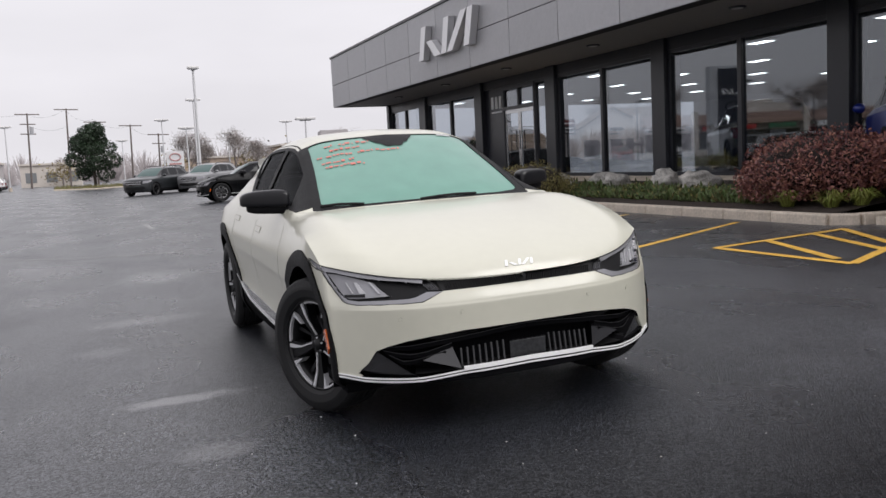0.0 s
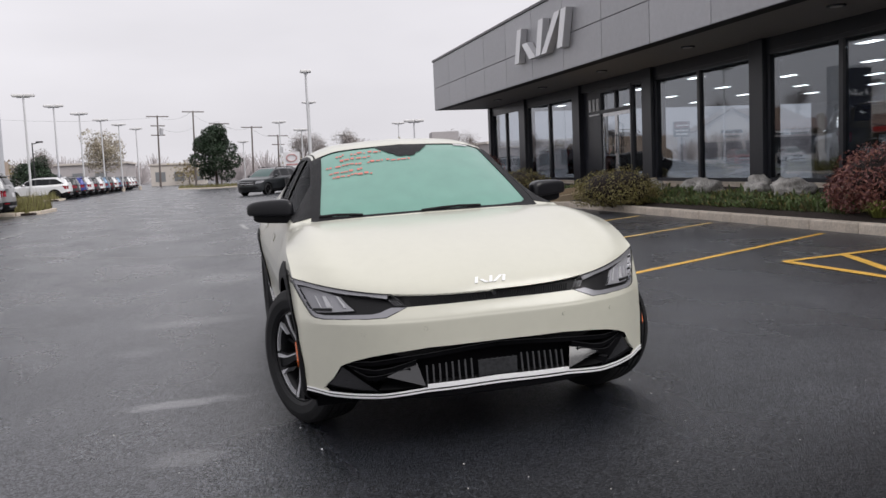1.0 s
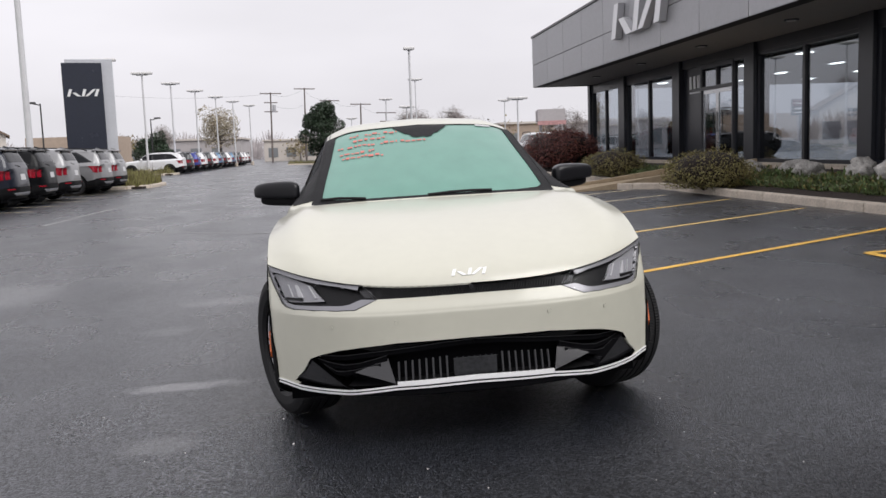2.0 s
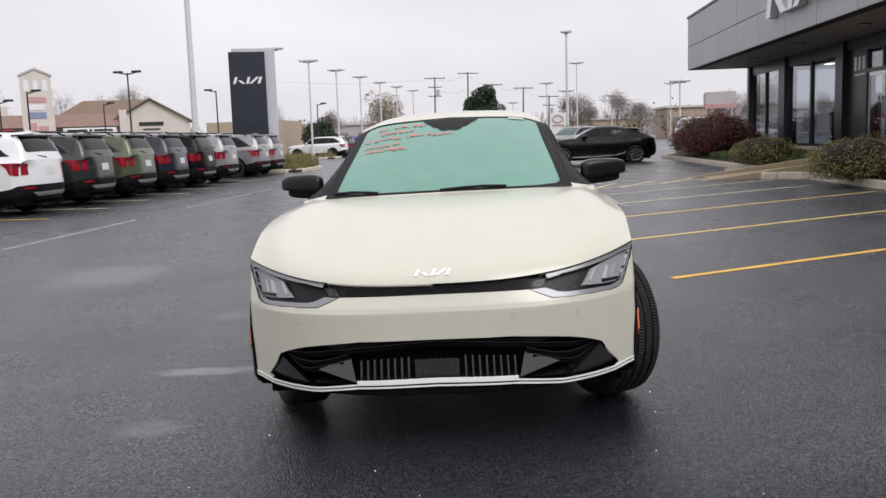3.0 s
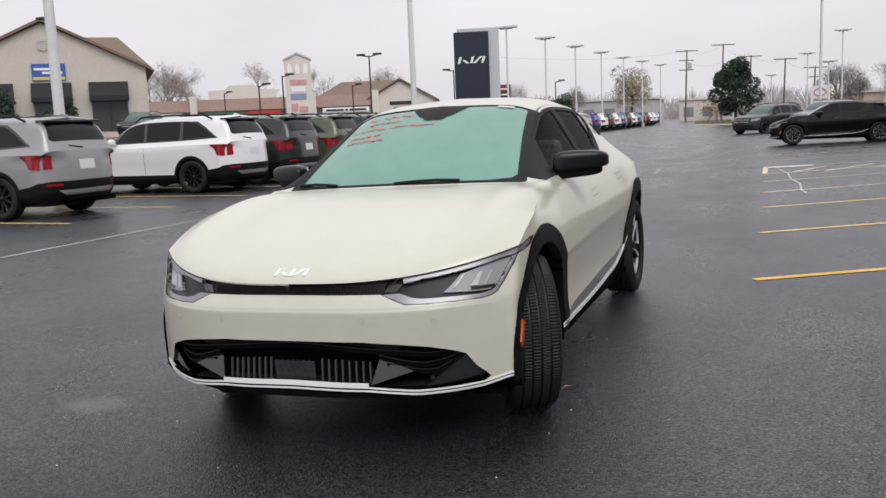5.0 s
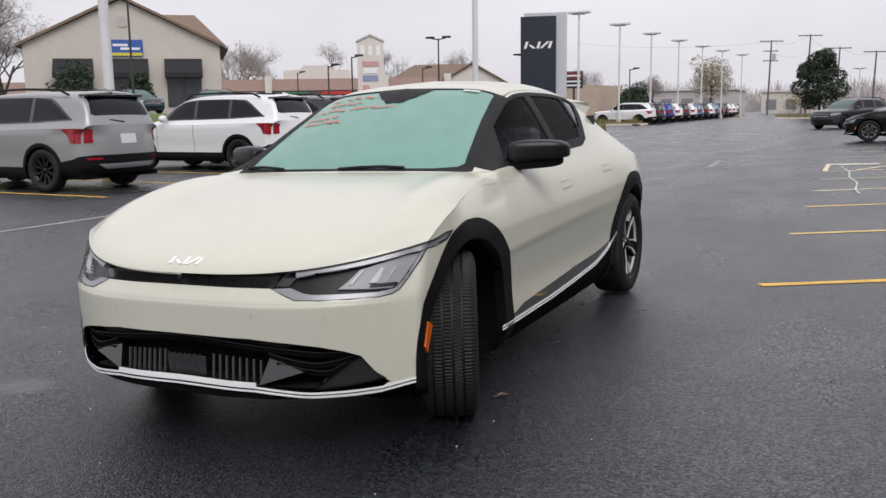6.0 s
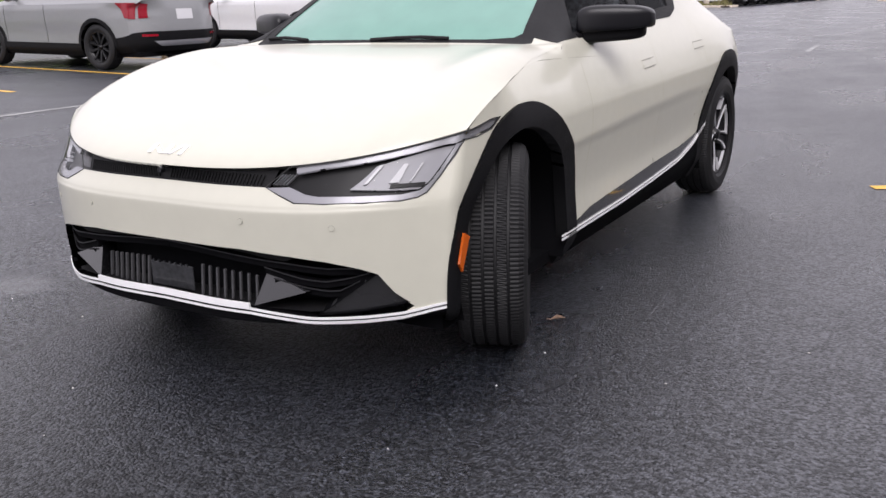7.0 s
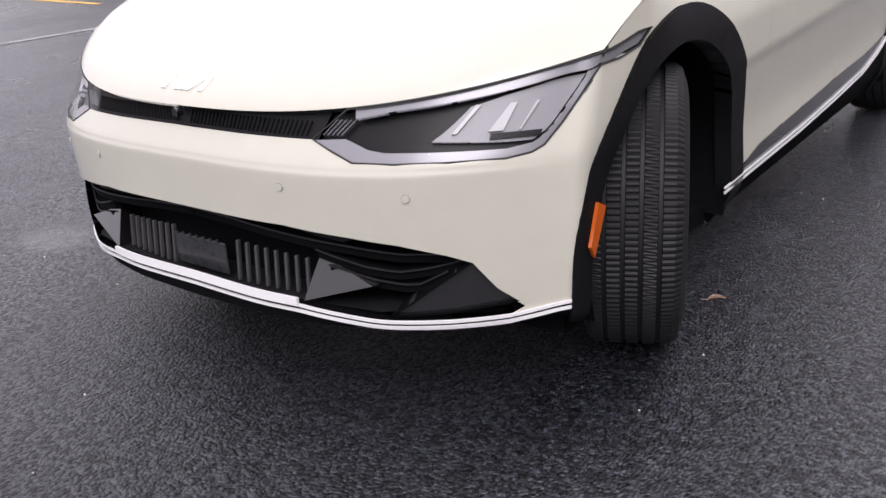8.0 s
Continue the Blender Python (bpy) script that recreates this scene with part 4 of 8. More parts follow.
diner = gable_house("gabled_diner", pose(-42.2, 99.0, -0.1, 0, 0, yaw_m - 8), 8.6, 8, 4.6, 7.1, "pale diner with a tan shingled gable roof", PALE_WALL, SHINGLE)
for a, b in ((0.4, 2.6), (3.2, 5.6), (6.2, 8.2)):
    awning(a, b, 1.9, 3.0, diner)
    part("window", box(a, b, -0.05, 0.02, 0.8, 2.0), SHOP_DARK, diner)
for a, b, z, h in ((3.0, 5.7, 4.1, 0.4), (3.4, 5.3, 3.6, 0.15)):
    part("bar", box(a, b, -0.1, -0.02, z, z + h), SIGN_BLACK, diner)
wing = part("wing_wall", box(-7.0, 0.0, 1.5, 11.0, 0, 4.3), PALE_WALL, diner)
bm = bmesh.new()
rv = [bm.verts.new(v) for v in ((-8.0, 0.8, 4.3), (4.3, 0.8, 4.3), (4.3, 6.5, 7.4), (-3.6, 6.5, 7.4), (-8.0, 12.2, 4.3), (4.3, 12.2, 4.3))]
for f in ((0, 1, 2, 3), (0, 3, 4), (4, 3, 2, 5), (0, 4, 5, 1), (1, 5, 2)):
    bm.faces.new([rv[i] for i in f])
bmesh.ops.recalc_face_normals(bm, faces=bm.faces[:])
part("wing_roof", bm, SHINGLE, diner, "broad tan shingle roof")
tanb = tagged(mesh_object("tan_shop", box(-33.5, -24, 106, 116, -0.1, 4.2), TAN_WALL), "low tan brick shop beyond the sign", "building")

BOARD_RED = material("faded red board", (0.52, 0.29, 0.28), 0.6, vary=0.25, scale=4)
BOARD_BLUE = material("faded blue board", (0.22, 0.26, 0.40), 0.6, vary=0.2, scale=4)
# plaza pylon
plaza = thing("plaza_sign", pose(-42.2, 80.2, -0.1, 0, 0, 30), "pale arched plaza sign tower with small shop boards", "sign")
part("tower", prism([(0, 0), (2.7, 0), (2.7, 8.5), (1.35, 9.15), (0, 8.5)], 0.7), PALE_WALL, plaza)
# white plates in place of openings: the bright sky behind put into colour
for x in (0.55, 1.35, 2.15):
    part("arch_opening", prism([(x - 0.22, 7.2), (x + 0.22, 7.2), (x + 0.22, 8.0), (x + 0.12, 8.2), (x - 0.12, 8.2), (x - 0.22, 8.0)], 0.03, pose(0, -0.025, 0)), SIGN_WHITE, plaza)
part("coping", merge(prism([(-0.1, 8.5), (1.35, 9.15), (1.35, 9.35), (-0.1, 8.68)], 0.9, pose(0, -0.1, 0)), prism([(2.8, 8.5), (1.35, 9.15), (1.35, 9.35), (2.8, 8.68)], 0.9, pose(0, -0.1, 0))), GREY_WALL, plaza)
for x0, x1, z0, z1, mt in ((0.5, 2.2, 6.1, 6.6, BOARD_RED), (0.6, 2.0, 5.4, 5.9, SIGN_WHITE), (0.5, 2.1, 4.6, 5.2, BOARD_BLUE), (0.5, 1.2, 3.4, 4.2, BOARD_RED), (1.3, 2.2, 3.3, 3.9, BOARD_RED), (0.5, 2.2, 2.5, 3.1, SIGN_WHITE)):
    part("board", box(x0, x1, -0.05, 0.01, z0, z1), mt, plaza)

# far low buildings and sheds to the right of the sign
for x0, x1, y0, y1, h, mt in ((-40, -14, 150, 165, 4.2, GREY_WALL), (-12, -2, 172, 182, 4.0, PALE_WALL), (26, 34, 128, 138, 4.6, TAN_WALL), (14, 24, 150, 160, 3.6, TAN_WALL), (38, 60, 120, 134, 4.4, GREY_WALL), (-90, -60, 150, 165, 5, GREY_WALL)):
    t = thing("far_building", pose(x0, y0, -0.1), "low flat-roofed building far across the lots", "building", "far buildings")
    part("wall", box(0, x1 - x0, 0, y1 - y0, 0, h), mt, t)
    part("roof", box(-0.3, x1 - x0 + 0.3, -0.3, y1 - y0 + 0.3, h, h + 0.3), PALE_WALL, t)
    k = 0.8
    while k + 2.2 < x1 - x0:
        part("window", box(k, k + 1.8, -0.05, 0.02, 0.9, h - 1.3), HAZED_GLASS, t)
        k += 3.4
canopy = thing("fuel_canopy", pose(28.5, 108, 0, 0, 0, -10), "pale flat canopy with a dull red band on posts", "canopy")
part("deck", box(-1.7, 1.6, -3, 3, 4.2, 5.6), GREY_WALL, canopy)
part("band", box(-1.75, 1.65, -3.05, -3.0, 3.7, 4.2), BOARD_RED, canopy)
for x in (-1.3, 1.2):
    part("post", tube((x, -1, 0), (x, -1, 4.2), 0.2, 0.2, 8), GREY_WALL, canopy)
dealer = thing("dealer_sign", pose(8.4, 109, 0, 0, 0, -4), "white dealer sign with a red oval mark", "sign")
part("board", box(0, 2.0, 0, 0.4, 1.2, 3.9), SIGN_WHITE, dealer)
mark_bm = bmesh.new()
for i in range(20):
    a, b = (2 * math.pi * (i + q) / 20 for q in (0, 1))
    add_tube(mark_bm, (1.0 + 0.62 * math.cos(a), -0.04, 3.2 + 0.42 * math.sin(a)), (1.0 + 0.62 * math.cos(b), -0.04, 3.2 + 0.42 * math.sin(b)), 0.07, sides=6)
part("mark", mark_bm, BOARD_RED, dealer, "red oval ring")
part("bar", box(0.3, 1.7, -0.03, 0.0, 2.3, 2.5), BOARD_RED, dealer)
part("post", box(0.8, 1.2, 0.1, 0.3, 0, 1.2), POLE_GREY, dealer)
redsign = thing("monument_sign", pose(-19.4, 78, 0, 0, 0, 12), "small dark red sign board on posts", "sign")
part("board", box(0, 1.6, 0, 0.2, 3.2, 4.7), SIGN_BLACK, redsign)
part("red_panel", box(0.05, 1.55, -0.015, 0.0, 4.05, 4.65), material("dull dark red board", (0.16, 0.03, 0.03), 0.6, vary=0.2, scale=4), redsign)
for z in (3.4, 3.75, 4.25):
    part("bar", box(0.15, 1.4, -0.03, -0.015, z, z + 0.13), SIGN_WHITE, redsign)
part("post", box(0.70, 0.90, 0.05, 0.15, 0, 3.2), BLACK_METAL, redsign)

# grass strip, road edge and islands on the far side
def lawn(x0, x1, y0, y1, name="lawn"):
    bm = bmesh.new()
    nx, ny = max(2, int((x1 - x0) / 1.5)), max(2, int((y1 - y0) / 3))
    rows = [[bm.verts.new((x0 + (x1 - x0) * i / nx, y0 + (y1 - y0) * j / ny, 0.0 + (0.10 + 0.05 * noise.noise(Vector((i * 0.7, j * 0.7, 1))) if 0 < i < nx and 0 < j < ny else -0.02))) for j in range(ny + 1)] for i in range(nx + 1)]
    for i in range(nx):
        for j in range(ny):
            bm.faces.new((rows[i][j], rows[i + 1][j], rows[i + 1][j + 1], rows[i][j + 1]))
    return tagged(mesh_object(name, bm, LAWN, True), "strip of short green grass behind the parked cars", "lawn", kind="structure")


lawn(-20.5, -13.2, -20, 60)
tagged(mesh_object("road", box(-34, -21, 62, 300, -0.2, 0.045), material("grey road", (0.10, 0.10, 0.105), 0.5, vary=0.15, scale=1)), "grey road beyond the grass strip", "road", kind="structure")

# the grass bank and the raised forecourt before the gabled shop
def bank(name, cols, mat, label, category):
    bm = bmesh.new()
    rows = []
    for j in range(21):
        y = 14 + 46 * j / 20
        rise = min(1.0, j / 3, (20 - j) / 3)
        rows.append([bm.verts.new((x, y, 0.02 + z * rise + (0.06 * noise.noise(Vector((x, y, 4))) if mat == LAWN else 0))) for x, z in cols])
    for j in range(20):
        for i in range(len(cols) - 1):
            bm.faces.new((rows[j][i], rows[j + 1][i], rows[j + 1][i + 1], rows[j][i + 1]))
    bmesh.ops.recalc_face_normals(bm, faces=bm.faces[:])
    return tagged(mesh_object(name, bm, mat, True), label, category, kind="structure")


bank("grass_bank", [(-20.5, 0.0), (-22.0, 0.45), (-24.0, 1.2), (-25.5, 1.42), (-28.0, 1.42)], LAWN, "short green grass bank rising to the shop forecourt", "lawn")
bank("forecourt", [(-28.0, 1.40), (-40.0, 1.42), (-60.0, 1.42)], material("grey forecourt", (0.10, 0.10, 0.105), 0.5, vary=0.15, scale=1), "grey asphalt forecourt before the gabled shop", "forecourt")

# ---- trees ----
def branches(bm, rng, p, d, length, r, depth, tips, spread=0.55, sides=6):
    q = p + d * length
    add_tube(bm, p, q, r, r * 0.62, sides, caps=False)
    if depth == 0:
        tips.append(q)
        return
    for k in range(3 if depth > 1 else 4):
        v = Vector(rng.normal(size=3))
        nd = (d + v * spread * 0.75).normalized()
        nd = (nd + Vector((0, 0, 0.12))).normalized()
        start = p.lerp(q, 0.55 + 0.45 * (k + 1) / 4)
        branches(bm, rng, start, nd, length * rng.uniform(0.58, 0.78), r * 0.55, depth - 1, tips, spread, max(3, sides - 1))
    if depth <= 2:
        tips.append(q)


def tree(x, y, h, mat, label, seed, trunk=0.3, leaf=0.22, per_tip=14, depth=3, spread=0.6, r=0.16, z0=-0.08, spray=0.8, slim=0.6):
    rng = np.random.default_rng(seed)
    t = thing("tree", pose(x, y, z0), label, "tree")
    bm = bmesh.new()
    tips = []
    branches(bm, rng, Vector((0, 0, -0.1)), Vector((0, 0, 1)), h * trunk, r, depth, tips, spread, 8)
    top = max(p.z for p in tips)
    k = h / top
    bmesh.ops.transform(bm, verts=bm.verts[:], matrix=Matrix.Diagonal((k, k, k, 1)))
    part("trunk", bm, HAZED_BARK if y > 90 else BARK, t)
    if mat:
        verts, faces = [], []
        for p in tips:
            c = np.array(p) * k
            for j in range(per_tip):
                q = c + rng.normal(size=3) * spray
                a, b = rng.normal(size=3), rng.normal(size=3)
                a /= np.linalg.norm(a)
                b = np.cross(a, b)
                b /= np.linalg.norm(b)
                s = leaf * rng.uniform(0.6, 1.3)
                i = len(verts)
                verts += [q - a * s, q + b * s * slim, q + a * s, q - b * s * slim]
                faces.append((i, i + 1, i + 2, i + 3))
        ob = raw_object("crown", verts, faces, mat)
        ob.parent = t
    return t


def full_tree(x, y, h, w, mat, label, seed, count=9000, leaf=0.2, z0=-0.05, base=0.22, cone=0.35):
    """A dense tree: a trunk with limbs inside a crown of leaf clumps with gaps."""
    rng = np.random.default_rng(seed)
    t = thing("tree", pose(x, y, z0), label, "tree")
    bm = bmesh.new()
    add_tube(bm, (0, 0, -0.1), (0.05, 0, h * 0.8), 0.2, 0.05, 8)
    blobs = []
    for k in range(34):
        f = rng.uniform(0, 1)
        z = h * (base + (0.94 - base) * f)
        rad = w * 0.5 * (1 - cone * f - 0.45 * max(0, f - 0.55)) * rng.uniform(0.35, 0.9)
        a = rng.uniform(0, 6.28)
        c = (rad * math.cos(a), rad * math.sin(a), z)
        s = w * rng.uniform(0.09, 0.17)
        blobs.append((*c, s * 1.2, s * 1.2, s))
        add_tube(bm, (0, 0, z * 0.8), c, 0.05, 0.02, 5)
    part("trunk", bm, BARK, t)
    v, f = leaves(rng, blobs, count, leaf, 0.3)
    ob = raw_object("crown", v, f, mat)
    ob.parent = t
    return t


full_tree(0.35, 110, 7.3, 6.0, DEEP_LEAF, "dense dark green rounded tree on an island", 21, 16000, 0.13, cone=0.22)
full_tree(-16.2, 93.0, 3.9, 4.2, DEEP_LEAF, "small dark evergreen tree behind the cars", 22, 5000, 0.14, base=0.1, cone=0.8)
full_tree(-20.5, 107.8, 3.6, 4.4, DEEP_LEAF, "small dark evergreen tree behind the cars", 23, 5000, 0.14, base=0.1, cone=0.7)
full_tree(-15.9, 138.9, 8.6, 8.0, PALE_AUTUMN, "pale thin-leaved yellowing autumn tree", 24, 6500, 0.13, base=0.35, cone=0.1)
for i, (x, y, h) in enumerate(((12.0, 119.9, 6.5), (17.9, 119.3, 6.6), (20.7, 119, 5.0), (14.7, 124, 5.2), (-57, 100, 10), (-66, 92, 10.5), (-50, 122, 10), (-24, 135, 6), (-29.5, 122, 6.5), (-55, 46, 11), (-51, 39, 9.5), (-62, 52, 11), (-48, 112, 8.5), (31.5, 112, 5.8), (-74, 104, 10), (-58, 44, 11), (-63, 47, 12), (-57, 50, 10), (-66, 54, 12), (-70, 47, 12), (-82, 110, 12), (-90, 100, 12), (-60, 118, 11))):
    tree(x, y, h, HAZED_TWIG, "bare grey-brown winter tree", 80 + i, 0.3, 0.30, 7, depth=5, spread=0.62, r=0.17 if h > 8 else 0.11, spray=0.35, slim=0.05)
for i, (x, y, h) in enumerate(((22.5, 128, 3.6), (27, 130, 3.8), (-5, 168, 3.5), (-30, 140, 4.2), (12, 138, 3.4), (33, 126, 3.4))):
    tree(x, y, h, AUTUMN_LEAF, "low reddish brown scrub tree", 120 + i, 0.3, 0.2, 10, 3, 0.8, 0.09)


full_tree(-43.6, 45.0, 3.7, 3.6, DEEP_LEAF, "dark evergreen shrub against the shop wall", 25, 5000, 0.1, z0=1.35, base=0.1, cone=0.3)
full_tree(-40.2, 47.6, 3.0, 2.4, DEEP_LEAF, "dark evergreen shrub against the shop wall", 26, 3500, 0.1, z0=1.35, base=0.1, cone=0.3)

# ---- far woods, their haze put into the colour ----
rng = np.random.default_rng(5)
HAZED_WOOD = material("far bare woods", (0.46, 0.42, 0.42), 0.95, vary=0.15, scale=0.05)
verts, faces = [], []
for k in range(520):
    a, d = rng.uniform(-1.35, 0.75), rng.uniform(230, 420)
    h = rng.uniform(5.5, 11.5) * d / 310
    c = np.array([d * math.sin(a), d * math.cos(a), -1.0])
    across = np.array([math.cos(a), -math.sin(a), 0.0])
    deep = np.array([math.sin(a), math.cos(a), 0.0])
    for j in range(110):
        ang = rng.normal(0, 0.5)
        lo, hi = rng.uniform(0.05, 0.6), rng.uniform(0.55, 1.0)
        if hi < lo:
            lo, hi = hi, lo
        e = across * math.sin(ang) + deep * rng.normal(0, 0.3) + np.array([0, 0, 1]) * math.cos(ang)
        p, q = c + e * h * lo, c + e * h * hi + across * rng.normal(0, 0.35)
        s = across * rng.uniform(0.05, 0.16) * d / 300
        b = len(verts)
        verts += [p - s, p + s, q + s * 0.4, q - s * 0.4]
        faces.append((b, b + 1, b + 2, b + 3))
tagged(raw_object("far_woods", verts, faces, HAZED_WOOD), "hazy grey line of bare woods on the horizon", "woods", kind="stuff")


# ---- grass islands in the lane ----
def island(x0, x1, y0, y1, seed, count, tall=0.75):
    kerb([(x0, y0), (x1 - 0.8, y0), (x1, y0 + 0.8), (x1, y1 - 0.8), (x1 - 0.8, y1), (x0, y1)], "pale concrete kerb of a planted island")
    tagged(mesh_object("island_soil", box(x0, x1 - 0.08, y0 + 0.08, y1 - 0.08, -0.2, 0.13), MULCH), "mulch of a planted island", "planting bed", kind="structure")
    rng = np.random.default_rng(seed)
    verts, faces = [], []
    for k in range(count):
        x, y = rng.uniform(x0, x1 - 0.25), rng.uniform(y0 + 0.2, y1 - 0.2)
        cl = 0.5 + 0.8 * noise.noise(Vector((x * 0.9, y * 0.9, 3)))
        h = max(0.08, tall * cl) * rng.uniform(0.6, 1.1)
        a = rng.uniform(0, 6.28)
        p = np.array([x, y, 0.12])
        q = p + [0.25 * math.cos(a) * h, 0.25 * math.sin(a) * h, h]
        s = np.array([-math.sin(a), math.cos(a), 0]) * 0.02
        i = len(verts)
        verts += [p - s, p + s, q]
        faces.append((i, i + 1, i + 2))
    tagged(raw_object("island_grass", verts, faces, DRY_GRASS), "clumps of dry yellow-green ornamental grass on the island", "grass", kind="stuff")


island(-13.5, -6.6, 40.2, 45.5, 31, 16000, 1.15)
island(-20, -10.8, 70, 73.5, 33, 4000)
island(-4, 4, 106, 113, 32, 2500)

# ---- car bodies: smooth surfaces, cut into panels in their own two coordinates ----
def slopes(t, y):
    """Monotone slopes along axis 1 of y (n, K, c) at knots t."""
    h = np.diff(t)[None, :, None]
    d = np.diff(y, axis=1) / h
    m = np.zeros_like(y)
    a, b = d[:, :-1], d[:, 1:]
    w1, w2 = 2 * h[:, 1:] + h[:, :-1], h[:, 1:] + 2 * h[:, :-1]
    same = (a * b) > 1e-14
    aa, bb = np.where(same, a, 1.0), np.where(same, b, 1.0)
    m[:, 1:-1] = np.where(same, (w1 + w2) / (w1 / aa + w2 / bb), 0)
    m[:, 0], m[:, -1] = d[:, 0], d[:, -1]
    return m


def spline(t, y, q):
    """Rows of y (n, K, c) read at q (n)."""
    t, q = np.asarray(t, float), np.asarray(q, float)
    y = np.asarray(y, float)
    m = slopes(t, y)
    i = np.clip(np.searchsorted(t, q, side="right") - 1, 0, len(t) - 2)
    r = np.arange(len(q))
    h = (t[i + 1] - t[i])[:, None]
    s = ((q - t[i])[:, None] / h)
    y0, y1, m0, m1 = y[r, i], y[r, i + 1], m[r, i] * h, m[r, i + 1] * h
    return (2 * s ** 3 - 3 * s ** 2 + 1) * y0 + (s ** 3 - 2 * s ** 2 + s) * m0 + (-2 * s ** 3 + 3 * s ** 2) * y1 + (s ** 3 - s ** 2) * m1


def curve(t, y):
    t, y = np.asarray(t, float), np.asarray(y, float)

    def read(q):
        q = np.atleast_1d(np.asarray(q, float))
        return spline(t, np.repeat(y[None, :, None], len(q), 0), np.clip(q, t[0], t[-1]))[:, 0]
    return read


def inside(poly, x, y):
    hit = False
    j = len(poly) - 1
    for i in range(len(poly)):
        xi, yi = poly[i]
        xj, yj = poly[j]
        if (yi > y) != (yj > y) and x < (xj - xi) * (y - yi) / (yj - yi) + xi:
            hit = not hit
        j = i
    return hit


class Sheet:
    """A surface f(u, v) -> points over a grid, cut along closed outlines into regions."""

    def __init__(self, f, us, vs):
        self.f = f
        self.bm = bmesh.new()
        g = [[self.bm.verts.new((u, v, 0)) for v in vs] for u in us]
        for i in range(len(us) - 1):
            for j in range(len(vs) - 1):
                self.bm.faces.new((g[i][j], g[i + 1][j], g[i + 1][j + 1], g[i][j + 1]))
        self.regions = []
        self.ease = None

    def cut(self, name, poly):
        poly = [(float(a), float(b)) for a, b in poly]
        self.regions.append((name, poly))
        k = len(poly)
        for i in range(k):
            (ax, ay), (bx, by) = poly[i], poly[(i + 1) % k]
            if abs(ax - bx) + abs(ay - by) < 1e-7:
                continue
            lo, hi, bo, to = min(ax, bx) - 1e-4, max(ax, bx) + 1e-4, min(ay, by) - 1e-4, max(ay, by) + 1e-4
            faces = []
            for f in self.bm.faces:
                c = [v.co for v in f.verts]
                if max(v.x for v in c) > lo and min(v.x for v in c) < hi and max(v.y for v in c) > bo and min(v.y for v in c) < to:
                    faces.append(f)
            if faces:
                geom = list({v for f in faces for v in f.verts}) + list({e for f in faces for e in f.edges}) + faces
                bmesh.ops.bisect_plane(self.bm, geom=geom, dist=1e-6, plane_co=(ax, ay, 0), plane_no=(by - ay, ax - bx, 0))

    def sort(self, rest="body"):
        self.part_of = {}
        boxes = [(n, p, min(a for a, b in p), max(a for a, b in p), min(b for a, b in p), max(b for a, b in p)) for n, p in self.regions]
        for f in self.bm.faces:
            c = f.calc_center_median()
            name = rest
            for n, p, x0, x1, y0, y1 in boxes:
                if x0 <= c.x <= x1 and y0 <= c.y <= y1 and inside(p, c.x, c.y):
                    name = n
                    break
            self.part_of.setdefault(name, []).append(f)

    def points(self, uv, off=0.0, soft=False):
        u, v = uv[:, 0], uv[:, 1]
        e = 1e-3
        p = self.f(u, v)
        du = self.f(u + e, v) - self.f(u - e, v)
        dv = self.f(u, v + e) - self.f(u, v - e)
        n = np.cross(du, dv)
        n /= np.linalg.norm(n, axis=1)[:, None] + 1e-12
        shade = self.ease(u, v, n) if soft and self.ease else n
        return p + n * off, shade

    def mesh(self, name, keys, off=0.0, rim=0.0, sides=(1, -1), flip=False):
        """The mesh of the named regions: both halves, with an inward rim at its edges."""
        faces = [f for k in keys for f in self.part_of.get(k, [])]
        verts = list({v for f in faces for v in f.verts})
        index = {v: i for i, v in enumerate(verts)}
        uv = np.array([(v.co.x, v.co.y) for v in verts]) if verts else np.zeros((0, 2))
        co, nr = self.points(uv, off, True)
        if flip:
            nr = -nr
        V, F, N = [], [], []
        owned = {}
        for f in faces:
            for e in f.edges:
                owned[e] = owned.get(e, 0) + 1
        edge = [(f, e) for f in faces for e in f.edges if owned[e] == 1 and max(abs(co[index[v], 0]) for v in e.verts) > 1e-4] if rim else []
        for s in sides:
            base = len(V)
            mul = np.array([s, 1, 1])
            V += [tuple(p) for p in co * mul]
            N += [tuple(p) for p in nr * mul]
            for f in faces:
                ids = [base + index[v] for v in f.verts]
                F.append(ids if (s == 1) != flip else ids[::-1])
            for f, e in edge:
                a, b = [index[v] for v in e.verts]
                i = len(V)
                for k in (a, b):
                    V.append(tuple(co[k] * mul))
                    N.append(tuple(nr[k] * mul))
                for k in (b, a):
                    V.append(tuple((co[k] - nr[k] * rim) * mul))
                    N.append(tuple(nr[k] * mul))
                F.append((i, i + 1, i + 2, i + 3))
        me = bpy.data.meshes.new(name)
        me.from_pydata(V, [], F)
        for p in me.polygons:
            p.use_smooth = True
        me.normals_split_custom_set_from_vertices(N)
        return me

    def part(self, name, keys, mat, parent, off=0.0, rim=0.0, label="", sides=(1, -1), flip=False):
        me = self.mesh(name, keys, off, rim, sides, flip)
        me.materials.append(mat)
        ob = new(name, me)
        ob.parent = parent
        return tagged(ob, label) if label else ob


def car_paint(name, base, metal=0.0, rough=0.35, coat=0.65, haze=0.05, spec=0.5):
    m = material(name, base, rough, metal=metal, coat=coat, spec=spec, vary=0.02, scale=2)
    m.node_tree.nodes["Principled BSDF"].inputs["Coat Roughness"].default_value = haze
    return m


